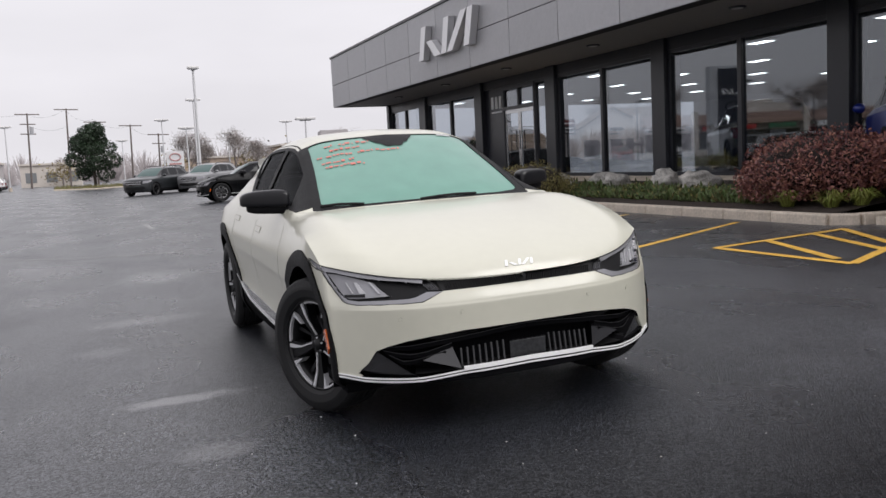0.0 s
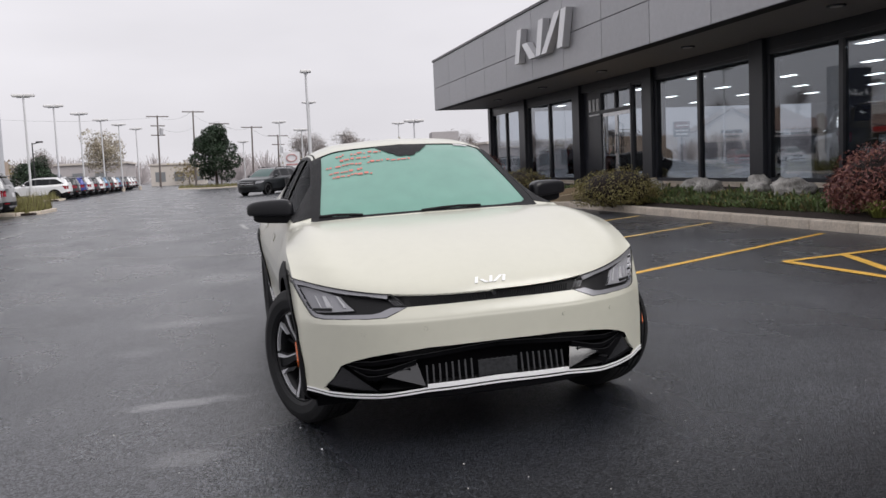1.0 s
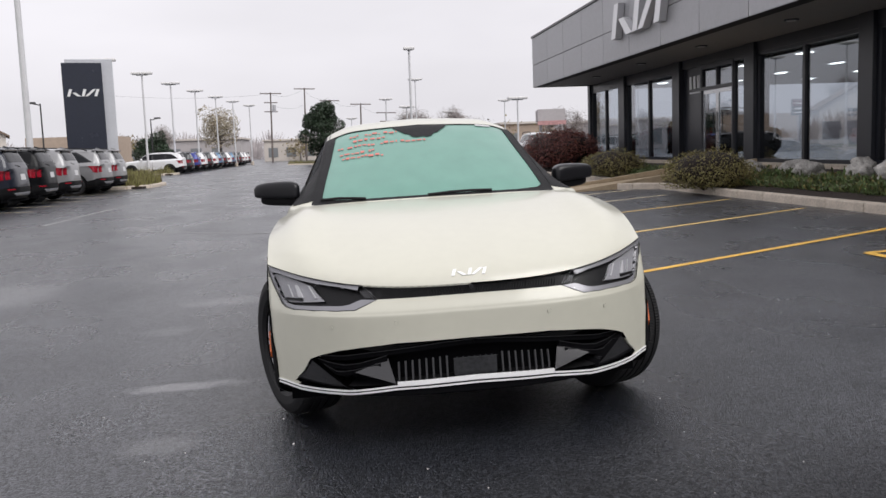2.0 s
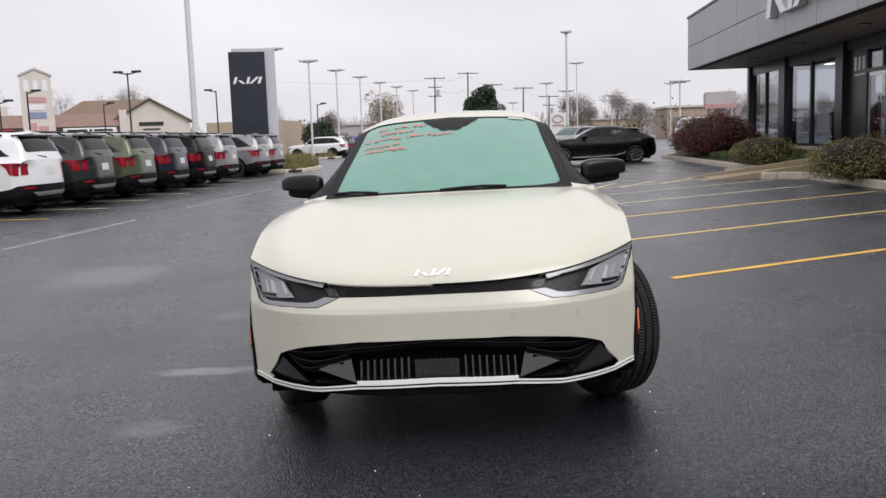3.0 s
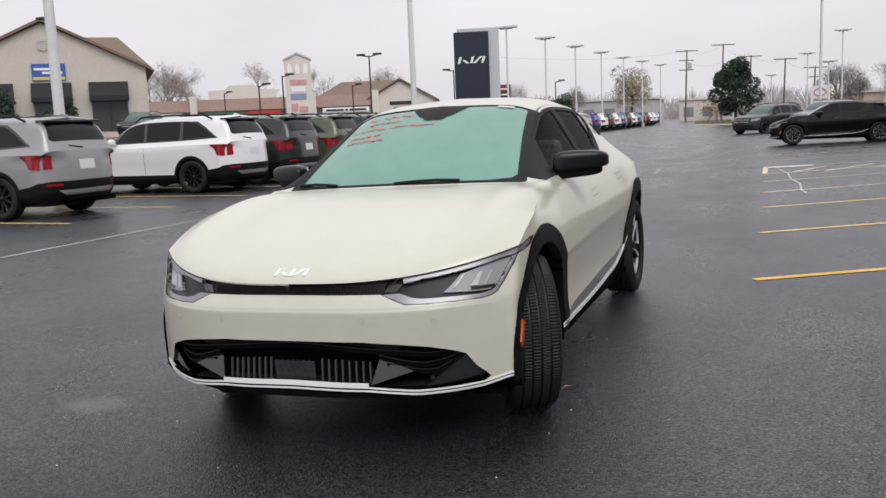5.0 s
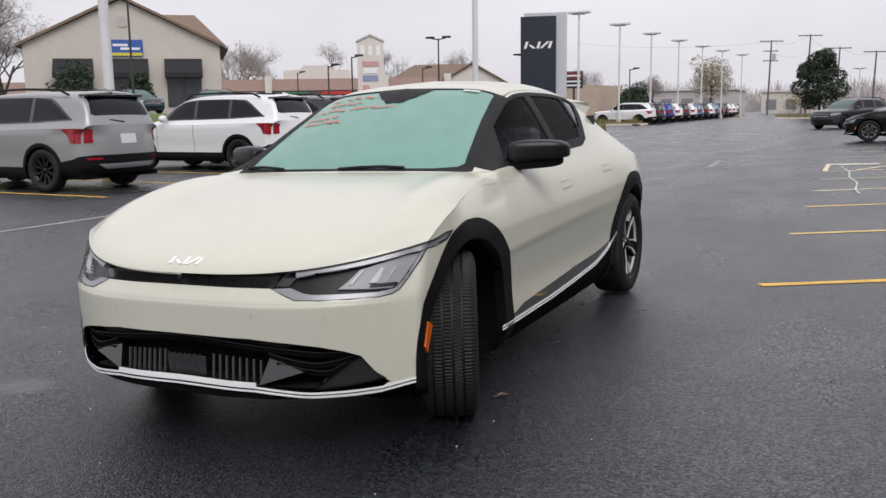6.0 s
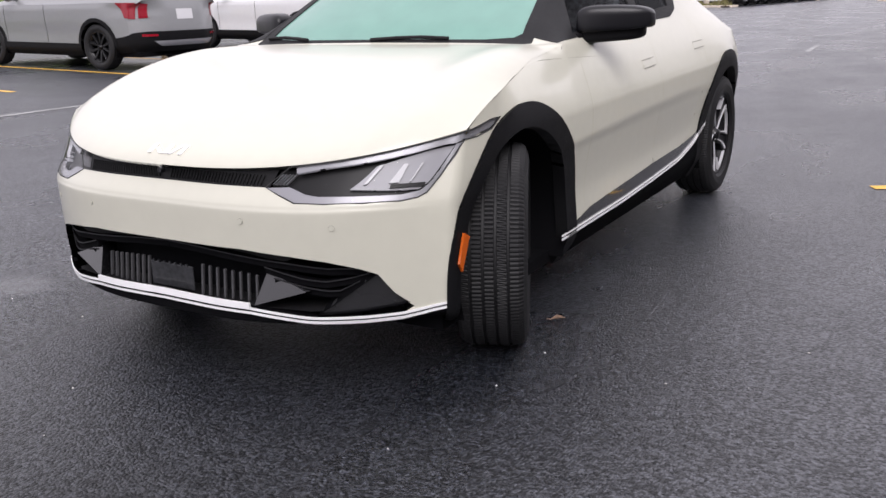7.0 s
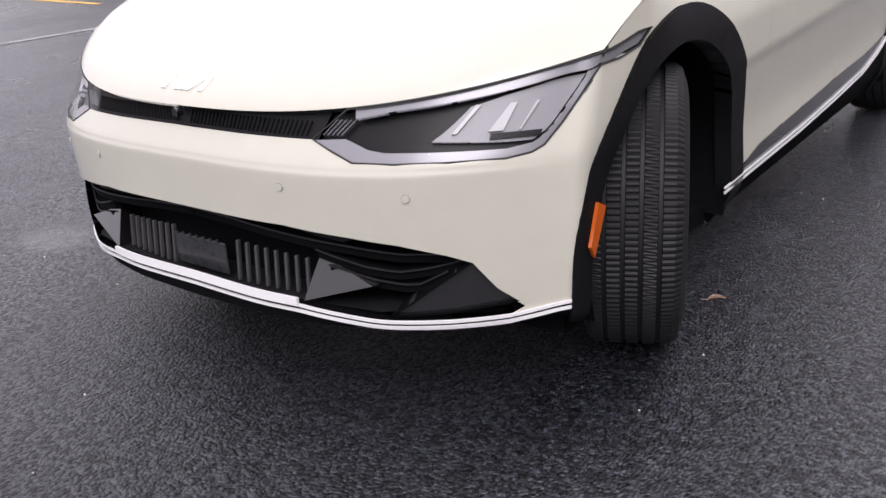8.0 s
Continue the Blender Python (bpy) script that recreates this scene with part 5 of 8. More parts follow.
CREAM = car_paint("cream paint", (0.60, 0.592, 0.50), coat=0.6, haze=0.13)
TRIM_BLACK = material("matt black trim", (0.008, 0.008, 0.009), 0.6, spec=0.3, vary=0.15, scale=20, bump=0.15, bump_scale=400)
GLOSS_BLACK = material("gloss black trim", (0.01, 0.01, 0.012), 0.12, coat=1.0)
RUBBER = material("tyre rubber", (0.011, 0.011, 0.012), 0.55, spec=0.32, vary=0.2, scale=10)
WELL = material("wheel well lining", (0.005, 0.005, 0.006), 0.9, spec=0.05)
ARCH_BLACK = material("matt black arch plastic", (0.006, 0.006, 0.007), 0.55, spec=0.16, vary=0.15, scale=20, bump=0.1, bump_scale=400)
WHITE_TRIM = material("bright satin trim", (0.90, 0.90, 0.90), 0.3)
MACHINED = material("machined alloy", (0.60, 0.60, 0.62), 0.35)
DISC_STEEL = material("brake disc steel", (0.10, 0.10, 0.105), 0.45, metal=0.6)
RIM_BLACK = material("black alloy", (0.008, 0.008, 0.009), 0.3, spec=0.3)
LAMP_DARK = material("lamp interior", (0.010, 0.010, 0.011), 0.35, spec=0.25)
LAMP_SILVER = material("lamp reflector", (0.30, 0.30, 0.32), 0.35)
LAMP_PALE = material("light guide", (0.30, 0.30, 0.32), 0.25, metal=0.3)
LAMP_BRIGHT = material("projector lens", (0.52, 0.52, 0.54), 0.3)
AMBER = material("amber marker", (0.65, 0.12, 0.01), 0.25, coat=1.0)
TAIL_RED = material("red tail lamp", (0.25, 0.005, 0.016), 0.15, coat=0.4)
CLEAR = glass_material("clear lens", (1, 1, 1), 0.96, ior=1.02, graze=0.35)
SEAM = material("panel gap", (0.03, 0.03, 0.03), 0.8)
GRILLE_BLACK = material("ribbed black grille", (0.008, 0.008, 0.009), 0.6, spec=0.25)
SEAT = material("dark seat fabric", (0.03, 0.03, 0.032), 0.7, vary=0.2, scale=15)
SEAT_WRAP = material("protective seat film", (0.26, 0.28, 0.30), 0.25, vary=0.5, scale=5, dark=(0.02, 0.02, 0.022), bump=0.8, bump_scale=14)
CABIN = material("dark cabin plastic", (0.018, 0.018, 0.02), 0.6)
TINT = glass_material("tinted car glass", (0.5, 0.52, 0.55), 0.55, ior=1.1, graze=0.12)
PRIVACY = material("privacy glass", (0.006, 0.007, 0.009), 0.05, spec=0.28)
MINT = material("misted mint windscreen", (0.155, 0.315, 0.26), 0.3, coat=0.5, spec=0.3, vary=0.07, scale=0.8)
RED_INK = material("red window paint", (0.62, 0.20, 0.17), 0.7)
SATIN_DARK = material("gloss dark grey trim", (0.016, 0.016, 0.018), 0.09, coat=0.8)
MIRROR_BLACK = material("black mirror shell", (0.008, 0.008, 0.010), 0.3, spec=0.35)
SENSOR_RING = material("sensor ring", (0.26, 0.25, 0.21), 0.6)
PLATE = material("plate blank", (0.030, 0.031, 0.034), 0.25, vary=0.3, scale=6)
PLATE_WHITE = material("white paper plate", (0.62, 0.62, 0.63), 0.5)


def lathe(profile, steps, dips=None):
    """Turns (radius, x) pairs round the x axis. dips: {profile index: depth} cut on every other step."""
    bm = bmesh.new()
    rings = []
    for i in range(steps):
        a = 2 * math.pi * i / steps
        ring = []
        for k, (r, x) in enumerate(profile):
            rr = r - (dips.get(k, 0) if dips and (i + k // 3) % 3 == 0 else 0)
            ring.append(bm.verts.new((x, rr * math.cos(a), rr * math.sin(a))))
        rings.append(ring)
    for i in range(steps):
        a, b = rings[i], rings[(i + 1) % steps]
        for k in range(len(profile) - 1):
            bm.faces.new((a[k], a[k + 1], b[k + 1], b[k]))
    bmesh.ops.recalc_face_normals(bm, faces=bm.faces[:])
    return bm


def tyre_profile(R, w, rim):
    h = w / 2
    pts = [(rim, -h * 0.82), (rim + 0.02, -h * 0.98), (rim + 0.06, -h * 1.04), (R - 0.05, -h * 1.02), (R - 0.018, -h * 0.93), (R - 0.006, -h * 0.80)]
    for c in (-0.52, -0.17, 0.17, 0.52):
        e = c * h * 1.0
        pts += [(R - 0.002, e - 0.006), (R - 0.010, e - 0.0045), (R - 0.010, e + 0.0045), (R - 0.002, e + 0.006)]
    pts += [(R - 0.006, h * 0.80), (R - 0.018, h * 0.93), (R - 0.05, h * 1.02), (rim + 0.06, h * 1.04), (rim + 0.02, h * 0.98), (rim, h * 0.82)]
    return pts


def spoke(profile_yz, x0, x1, taper=0.0):
    """A blade in the wheel's face: outline in (y, z), from x0 (back) to x1 (face)."""
    bm = bmesh.new()
    back = [bm.verts.new((x0, y, z)) for y, z in profile_yz]
    front = [bm.verts.new((x1 - taper * (1 - math.hypot(y, z) / 0.26), y, z)) for y, z in profile_yz]
    bm.faces.new(back[::-1])
    bm.faces.new(front)
    k = len(profile_yz)
    for i in range(k):
        bm.faces.new((back[i], back[(i + 1) % k], front[(i + 1) % k], front[i]))
    bmesh.ops.recalc_face_normals(bm, faces=bm.faces[:])
    return bm


def wheel(parent, m, R=0.368, w=0.24, rim=0.245, fine=True, dark=False):
    """A wheel whose outer face looks along +x of its own pose."""
    hub = new("wheel")
    hub.parent = parent
    hub.matrix_basis = m
    prof = tyre_profile(R, w, rim)
    dips = {4: 0.003, 5: 0.0035, 6: 0.0035, 21: 0.0035, 22: 0.0035, 23: 0.003, 9: 0.004, 10: 0.004, 13: 0.004, 14: 0.004, 17: 0.004, 18: 0.004} if fine else None
    part("tyre", lathe(prof, 450 if fine else 40, dips), RUBBER, hub, "black rubber tyre", not fine)
    h = w / 2
    part("rim", lathe([(rim + 0.004, -h * 0.8), (rim - 0.02, -h * 0.7), (rim - 0.03, 0.0), (rim - 0.03, h * 0.55), (rim - 0.004, h * 0.74), (rim + 0.006, h * 0.8), (rim + 0.006, h * 0.84), (rim - 0.006, h * 0.86)], 60 if fine else 32), RIM_BLACK, hub, "black alloy rim", True)
    part("brake_disc", lathe([(0.02, -0.02), (0.165, -0.02), (0.165, 0.0), (0.02, 0.0)], 32), DISC_STEEL if not dark else RIM_BLACK, hub)
    part("hub_cap", lathe([(0.0, h * 0.80), (0.03, h * 0.79), (0.033, h * 0.70), (0.050, h * 0.56), (0.050, 0.0)], 24), RIM_BLACK, hub, "", True)
    def polar(r, deg):
        return r * math.cos(radians(deg)), r * math.sin(radians(deg))

    e = rim - 0.006
    for k in range(5):
        a = 72 * k + 18
        rot = Matrix.Rotation(radians(a), 4, "X")
        if dark:
            for s in (-1, 1):
                b = spoke([(s * 0.010, 0.05), (s * 0.040, 0.05), (s * 0.098, rim - 0.012), (s * 0.058, rim - 0.008)], h * 0.2, h * 0.77, h * 0.22)
                bmesh.ops.transform(b, verts=b.verts[:], matrix=rot)
                part("spoke", b, RIM_BLACK, hub)
            continue
        # black web, then the machined arm, rim arc and wedge that outline one opening
        part("spoke", spoke([polar(0.05, a + 2), polar(0.05, a + 44), polar(0.15, a + 44), polar(e, a + 42), polar(e, a + 17), polar(0.15, a + 22)], h * 0.25, h * 0.74, h * 0.20), RIM_BLACK, hub)
        part("spoke", spoke([polar(0.06, a - 3), polar(0.06, a + 5), polar(e, a + 3), polar(e, a - 3)], h * 0.1, h * 0.42, h * 0.20), RIM_BLACK, hub)
        part("spoke_face", spoke([polar(0.052, a + 9), polar(0.052, a + 17), polar(0.150, a + 29.5), polar(0.19, a + 29), polar(e, a + 27), polar(e, a + 22), polar(0.148, a + 26.5)], h * 0.3, h * 0.80, h * 0.20), MACHINED, hub, "machined bright spoke")
        part("rim_arc", spoke([polar(e, a + 19 - 3 * i) for i in range(14)] + [polar(e - 0.011, a - 20 + 3 * i) for i in range(14)], h * 0.5, h * 0.795, h * 0.20), MACHINED, hub)
        part("spoke_wedge", spoke([polar(e, a - 26), polar(e, a - 20), polar(0.160, a - 21)], h * 0.3, h * 0.80, h * 0.20), MACHINED, hub)
        part("wheel_bolt", spoke([(0.036 * math.cos(radians(a)) + 0.006 * math.cos(q), 0.036 * math.sin(radians(a)) + 0.006 * math.sin(q)) for q in (0, 1.05, 2.09, 3.14, 4.19, 5.24)], h * 0.6, h * 0.70), MACHINED, hub)
    return hub


# ---- the cream crossover ----
YC, XC = 0.46, 0.91                     # front corner of the hood edge
hood_xe = curve([0.46, 0.68, 0.85, 1.1, 1.35, 1.9, 2.5, 3.1, 3.5, 3.75, 4.1, 4.4, 4.62], [0.91, 0.914, 0.898, 0.876, 0.866, 0.866, 0.872, 0.882, 0.896, 0.90, 0.88, 0.82, 0.73])
hood_ze = curve([0.46, 0.68, 0.85, 1.1, 1.35, 1.9, 2.5, 3.1, 3.5, 3.75, 4.1, 4.4, 4.62], [0.836, 0.922, 0.968, 0.998, 0.994, 0.975, 0.97, 0.978, 0.995, 1.0, 1.0, 0.985, 0.96])
hood_zc = curve([0.065, 0.075, 0.10, 0.16, 0.3, 0.5, 0.75, 1.0, 1.25, 1.4], [0.737, 0.752, 0.778, 0.816, 0.876, 0.938, 0.992, 1.028, 1.048, 1.056])
hood_p = curve([0.065, 0.2, 0.5, 1.0, 1.35], [3.0, 3.9, 5.6, 8.5, 11.0])
hood_crown = curve([0.065, 0.14, 0.22, 0.7, 0.95, 1.25, 1.4], [0.0, 0.018, 0.030, 0.036, 0.028, 0.008, 0.0])
KN = [0, 0.085, 0.215, 0.54, 1.0]
SY = [1.2, 1.35, 1.5, 1.7, 1.9, 2.1, 2.25, 2.5, 2.8, 3.1, 3.4, 3.7, 4.0, 4.3, 4.5, 4.62]
sec = {
    "x1": curve(SY, [0.835, 0.83, 0.826, 0.82, 0.818, 0.815, 0.813, 0.81, 0.808, 0.806, 0.80, 0.79, 0.77, 0.73, 0.69, 0.64]),
    "z1": curve(SY, [1.04, 1.048, 1.054, 1.058, 1.063, 1.068, 1.072, 1.08, 1.09, 1.10, 1.115, 1.12, 1.10, 1.06, 1.03, 0.99]),
    "x2": curve(SY, [0.74, 0.71, 0.682, 0.648, 0.618, 0.598, 0.592, 0.59, 0.588, 0.585, 0.58, 0.57, 0.56, 0.56, 0.56, 0.54]),
    "z2": curve(SY, [1.028, 1.042, 1.118, 1.225, 1.325, 1.415, 1.448, 1.462, 1.46, 1.445, 1.40, 1.335, 1.25, 1.15, 1.06, 1.0]),
    "x3": curve(SY, [0.44, 0.43, 0.42, 0.41, 0.40, 0.40, 0.40, 0.40, 0.40, 0.40, 0.40, 0.40, 0.39, 0.38, 0.37, 0.36]),
    "z3": curve(SY, [1.03, 1.046, 1.135, 1.252, 1.366, 1.468, 1.503, 1.522, 1.52, 1.502, 1.455, 1.385, 1.29, 1.17, 1.07, 1.005]),
    "z4": curve(SY, [1.032, 1.05, 1.142, 1.266, 1.386, 1.490, 1.525, 1.545, 1.545, 1.528, 1.48, 1.405, 1.305, 1.18, 1.075, 1.01]),
}


def lead(x):
    return 0.065 + (YC - 0.065) * np.power(np.clip(np.abs(x) / XC, 0, 1.2), 2.6)


def edge_y(Y):
    Y = np.asarray(Y, float)
    return np.where(Y < 1.35, Y + (YC - 0.065) * (1.35 - Y) / 1.285, Y)


def ev_top(Y, s):
    Y, s = np.asarray(Y, float), np.asarray(s, float)
    Yc = np.clip(Y, 0.065, 4.62)
    ye = edge_y(Yc)
    xe, ze = hood_xe(ye), hood_ze(ye)
    a = np.clip(1 - s, -0.05, 1.05)
    x_h = a * xe
    y_h = Yc + (lead(x_h * XC / xe) - 0.065) * np.clip(1.35 - Yc, 0, 9) / 1.285
    zc, p = hood_zc(Yc), hood_p(Yc)
    sa = np.abs(a)
    z_h = zc - (zc - ze) * np.power(sa, p) + hood_crown(Yc) * np.exp(-((sa - 0.84) / 0.13) ** 2)
    n = len(Y)
    ctrl = np.zeros((n, 5, 2))
    ctrl[:, 0] = np.stack([xe, ze], 1)
    ctrl[:, 1] = np.stack([sec["x1"](Yc), sec["z1"](Yc)], 1)
    ctrl[:, 2] = np.stack([sec["x2"](Yc), sec["z2"](Yc)], 1)
    ctrl[:, 3] = np.stack([sec["x3"](Yc), sec["z3"](Yc)], 1)
    ctrl[:, 4] = np.stack([0 * Yc, sec["z4"](Yc)], 1)
    g = spline(KN, ctrl, np.clip(s, -0.01, 1.01))
    k = np.clip((Yc - 1.25) / 0.14, 0, 1)
    k = k * k * (3 - 2 * k)
    y_g = Yc - 0.22 * np.power(sa, 4) * np.clip((Yc - 4.0) / 0.62, 0, 1)
    # front of the screen bulges forward at the centre
    y_g = y_g - 0.07 * (1 - sa ** 2) * np.exp(-((Yc - 1.7) / 0.5) ** 2)
    return np.stack([x_h * (1 - k) + g[:, 0] * k, y_h * (1 - k) + y_g * k, z_h * (1 - k) + g[:, 1] * k], 1)


# the ring of front, sides and tail, as level curves from the bottom to the hood edge
FX_ = np.array([0, 0.2, 0.36, 0.50, 0.62, 0.72, 0.81, 0.87])          # front stations, as parts of the corner's x
SIDE_Y = np.array([0.46, 0.58, 0.72, 0.85, 1.05, 1.35, 1.9, 2.5, 3.1, 3.5, 3.75, 4.0, 4.2])
REAR_X = np.array([0.85, 0.72, 0.5, 0.25, 0.0])
lead_len = np.concatenate([[0], np.cumsum(np.hypot(np.diff(np.append(FX_, XC)), np.diff(0.04 + 0.42 * np.power(np.append(FX_, XC) / XC, 3.0))))])
W_FRONT, WC = lead_len[:-1], lead_len[-1]
W_SIDE = WC + (SIDE_Y - YC)
W_REAR = W_SIDE[-1] + np.array([0.32, 0.55, 0.80, 1.05, 1.30])
W_ALL = np.concatenate([W_FRONT, W_SIDE, W_REAR])


def level(zf, zcorner, y0, xm, yc, p, xs, zs, y_rear, z_rear):
    """One level curve: front shape, then x and z along the side, then round the tail."""
    a = FX_ / XC
    pts = [(t * xm, y0 + (yc - y0) * t ** p, zf + (zcorner - zf) * t ** 4) for t in a]
    fx, fz = curve([0.46, 0.72, 1.05, 1.35, 1.9, 2.5, 3.1, 3.5, 3.75, 4.2], xs), curve([0.46, 0.72, 1.05, 1.35, 1.9, 2.5, 3.1, 3.5, 3.75, 4.2], zs)
    for y in SIDE_Y:
        blend = max(0, 1 - (y - 0.46) / 0.2)
        pts.append((float(fx(y)[0]), y + (yc - 0.46) * blend, float(fz(y)[0])))
    for x in REAR_X:
        t = x / 0.92
        pts.append((x * (pts[len(FX_) + len(SIDE_Y) - 1][0] / 0.92), y_rear - (y_rear - 4.2) * t ** 3.2, z_rear + (zs[-1] - z_rear) * t))
    return np.array(pts)


top_edge = []
for x in FX_:
    top_edge.append(ev_top(np.array([0.065]), np.array([1 - x / XC]))[0])
for y in SIDE_Y:
    Yq = 0.065 + (y - YC) / (1.35 - YC) * 1.285 if y < 1.35 else y
    top_edge.append(ev_top(np.array([Yq]), np.array([0.0]))[0])
for x in REAR_X:
    top_edge.append(ev_top(np.array([4.62]), np.array([1 - x / 0.92]))[0])
LEVELS = np.array([
    level(0.215, 0.205, 0.26, 0.80, 0.52, 2.6, [0.80, 0.82, 0.84, 0.84, 0.84, 0.84, 0.84, 0.84, 0.84, 0.80], [0.185] * 9 + [0.25], 4.52, 0.28),
    level(0.262, 0.285, 0.020, 0.900, 0.37, 2.8, [0.900, 0.905, 0.905, 0.902, 0.90, 0.90, 0.90, 0.905, 0.91, 0.86], [0.285, 0.290, 0.300, 0.305, 0.305, 0.31, 0.32, 0.34, 0.36, 0.38], 4.66, 0.38),
    level(0.470, 0.450, 0.028, 0.905, 0.375, 3.2, [0.905, 0.905, 0.902, 0.896, 0.890, 0.890, 0.898, 0.918, 0.925, 0.88], [0.45, 0.45, 0.45, 0.45, 0.45, 0.455, 0.47, 0.49, 0.50, 0.52], 4.69, 0.52),
    level(0.612, 0.612, 0.027, 0.907, 0.385, 3.4, [0.907, 0.917, 0.918, 0.916, 0.914, 0.916, 0.924, 0.938, 0.944, 0.895], [0.600, 0.61, 0.625, 0.63, 0.64, 0.65, 0.66, 0.66, 0.66, 0.67], 4.69, 0.66),
    level(0.634, 0.634, 0.031, 0.909, 0.39, 3.35, [0.909, 0.924, 0.927, 0.928, 0.929, 0.932, 0.938, 0.947, 0.951, 0.90], [0.634, 0.66, 0.68, 0.69, 0.71, 0.73, 0.74, 0.74, 0.74, 0.74], 4.68, 0.74),
    level(0.690, 0.690, 0.055, 0.911, 0.41, 3.1, [0.911, 0.925, 0.927, 0.928, 0.928, 0.932, 0.939, 0.949, 0.951, 0.90], [0.690, 0.74, 0.77, 0.78, 0.79, 0.80, 0.81, 0.82, 0.83, 0.83], 4.66, 0.84),
    np.array(top_edge),
])
LV = np.arange(7.0)


def ev_ring(w, v):
    w, v = np.asarray(w, float), np.asarray(v, float)
    wc, vc = np.clip(np.abs(w), 0, W_ALL[-1]), np.clip(v, -0.02, 6.02)
    n = len(w)
    rows = np.stack([spline(W_ALL, np.repeat(L[None], n, 0), wc) for L in LEVELS], 1)
    p = spline(LV, rows, vc)
    p[:, 0] = np.where(w < 0, -p[:, 0], p[:, 0])
    return p


VS = np.linspace(0, 6, 121)


def wz(w, z):
    """The ring's v at height z for the place w."""
    col = ev_ring(np.full(121, w), VS)[:, 2]
    if z <= col[0]:
        return -0.2
    if z >= col[-1]:
        return 6.2
    return float(np.interp(z, col, VS))


def fx(x):
    return float(np.interp(x, np.append(FX_, XC), lead_len))


def sy(y):
    """The ring's w at the length y on the side; the lower corner is drawn forward."""
    if y < 0.385:
        return WC + y - 0.385
    return WC + ((y + 0.2475) / 1.375 if y < 0.66 else y) - YC


def outline(points, step=0.08):
    """(w, z) points to (w, v), with long sides split so that they follow heights."""
    out = []
    for (a, b), (c, d) in zip(points, points[1:] + points[:1]):
        n = max(1, int(abs(c - a) / step))
        for i in range(n):
            w, z = a + (c - a) * i / n, b + (d - b) * i / n
            out.append((w, wz(min(max(w, 0), W_ALL[-1] - 1e-3), z)))
    return out


def arch(cy, r, z0=0.368, legs=(0, 0), n=40):
    pts = [(sy(cy + r * math.cos(t) * 1.0), z0 + r * math.sin(t)) for t in np.linspace(0, math.pi, n)]
    return [(sy(cy + r + legs[1]), 0.05)] + pts + [(sy(cy - r + legs[0]), 0.05)]


def thin(points, half):
    """A thin closed outline round an open line of (u, v) points."""
    left, right = [], []
    for i, (a, b) in enumerate(points):
        p, q = points[max(0, i - 1)], points[min(len(points) - 1, i + 1)]
        d = Vector((q[0] - p[0], q[1] - p[1])).normalized()
        left.append((a - d.y * half[0], b + d.x * half[1]))
        right.append((a + d.y * half[0], b - d.x * half[1]))
    return left + right[::-1]


ev = thing("car", LOT @ pose(2.5, 3.84, 0), "cream electric crossover with black trim and misted mint windscreen", "car")
us = np.concatenate([np.linspace(0, WC + 0.1, 44), np.linspace(WC + 0.14, W_SIDE[-1], 62), np.linspace(W_SIDE[-1] + 0.06, W_ALL[-1], 22)])
ring = Sheet(ev_ring, us, np.linspace(0, 6, 37))
FA, RA = 0.845, 3.745
for cy in (FA, RA):
    ring.cut("opening", [(a, wz(a, b)) for a, b in arch(cy, 0.425)])
ring.cut("arch_front", [(a, wz(a, b)) for a, b in arch(FA + 0.02, 0.510)])
ring.cut("arch_rear", [(a, wz(a, b)) for a, b in arch(RA, 0.522)])
# lower sill band cut off for blackening: shade below the strip, put into colour
ring.cut("sill_shade", outline([(sy(1.2), 0.298), (sy(1.95), 0.303), (sy(2.4), 0.319), (sy(2.87), 0.343), (sy(3.15), 0.391), (sy(3.35), 0.480), (sy(3.45), 0.1), (sy(1.2), 0.1)]))
ring.cut("sill_trim", outline([(sy(1.27), 0.318), (sy(1.39), 0.337), (sy(1.55), 0.366), (sy(2.0), 0.384), (sy(2.47), 0.405), (sy(2.92), 0.420), (sy(3.2), 0.45), (sy(3.36), 0.53), (sy(3.45), 0.1), (sy(1.2), 0.1)]))
ring.cut("lower_lip", outline([(-0.1, 0.312), (fx(0.36), 0.304), (fx(0.554), 0.284), (fx(0.69), 0.284), (fx(0.79), 0.289), (sy(0.40), 0.314), (sy(0.40), 0.1), (-0.1, 0.1)]))
ring.cut("outer_wedge", outline([(fx(0.736), 0.421), (fx(0.775), 0.358), (fx(0.812), 0.322), (fx(0.70), 0.304), (fx(0.566), 0.292)]))
ring.cut("intake", outline([(-0.1, 0.500), (fx(0.337), 0.497), (fx(0.50), 0.482), (fx(0.60), 0.467), (fx(0.69), 0.442), (fx(0.736), 0.422), (fx(0.775), 0.357), (fx(0.82), 0.309), (fx(0.79), 0.289), (fx(0.69), 0.284), (fx(0.554), 0.284), (fx(0.36), 0.304), (-0.1, 0.312)]))
HEAD = [(fx(0.415), 0.690), (fx(0.47), 0.667), (fx(0.518), 0.648), (fx(0.602), 0.645), (fx(0.70), 0.645), (fx(0.79), 0.645), (fx(0.827), 0.652), (fx(0.844), 0.664), (sy(0.312), 0.706), (sy(0.382), 0.808), (sy(0.489), 0.809), (sy(0.608), 0.821), (sy(0.679), 0.853), (sy(0.60), 0.851), (sy(0.512), 0.841), (sy(0.43), 0.834), (sy(0.385), 0.99), (fx(0.44), 0.99)]
ring.cut("headlight", outline(HEAD))
ring.cut("grille_strip", outline([(-0.1, 0.692), (fx(0.415), 0.690), (fx(0.44), 0.99), (-0.1, 0.99)]))
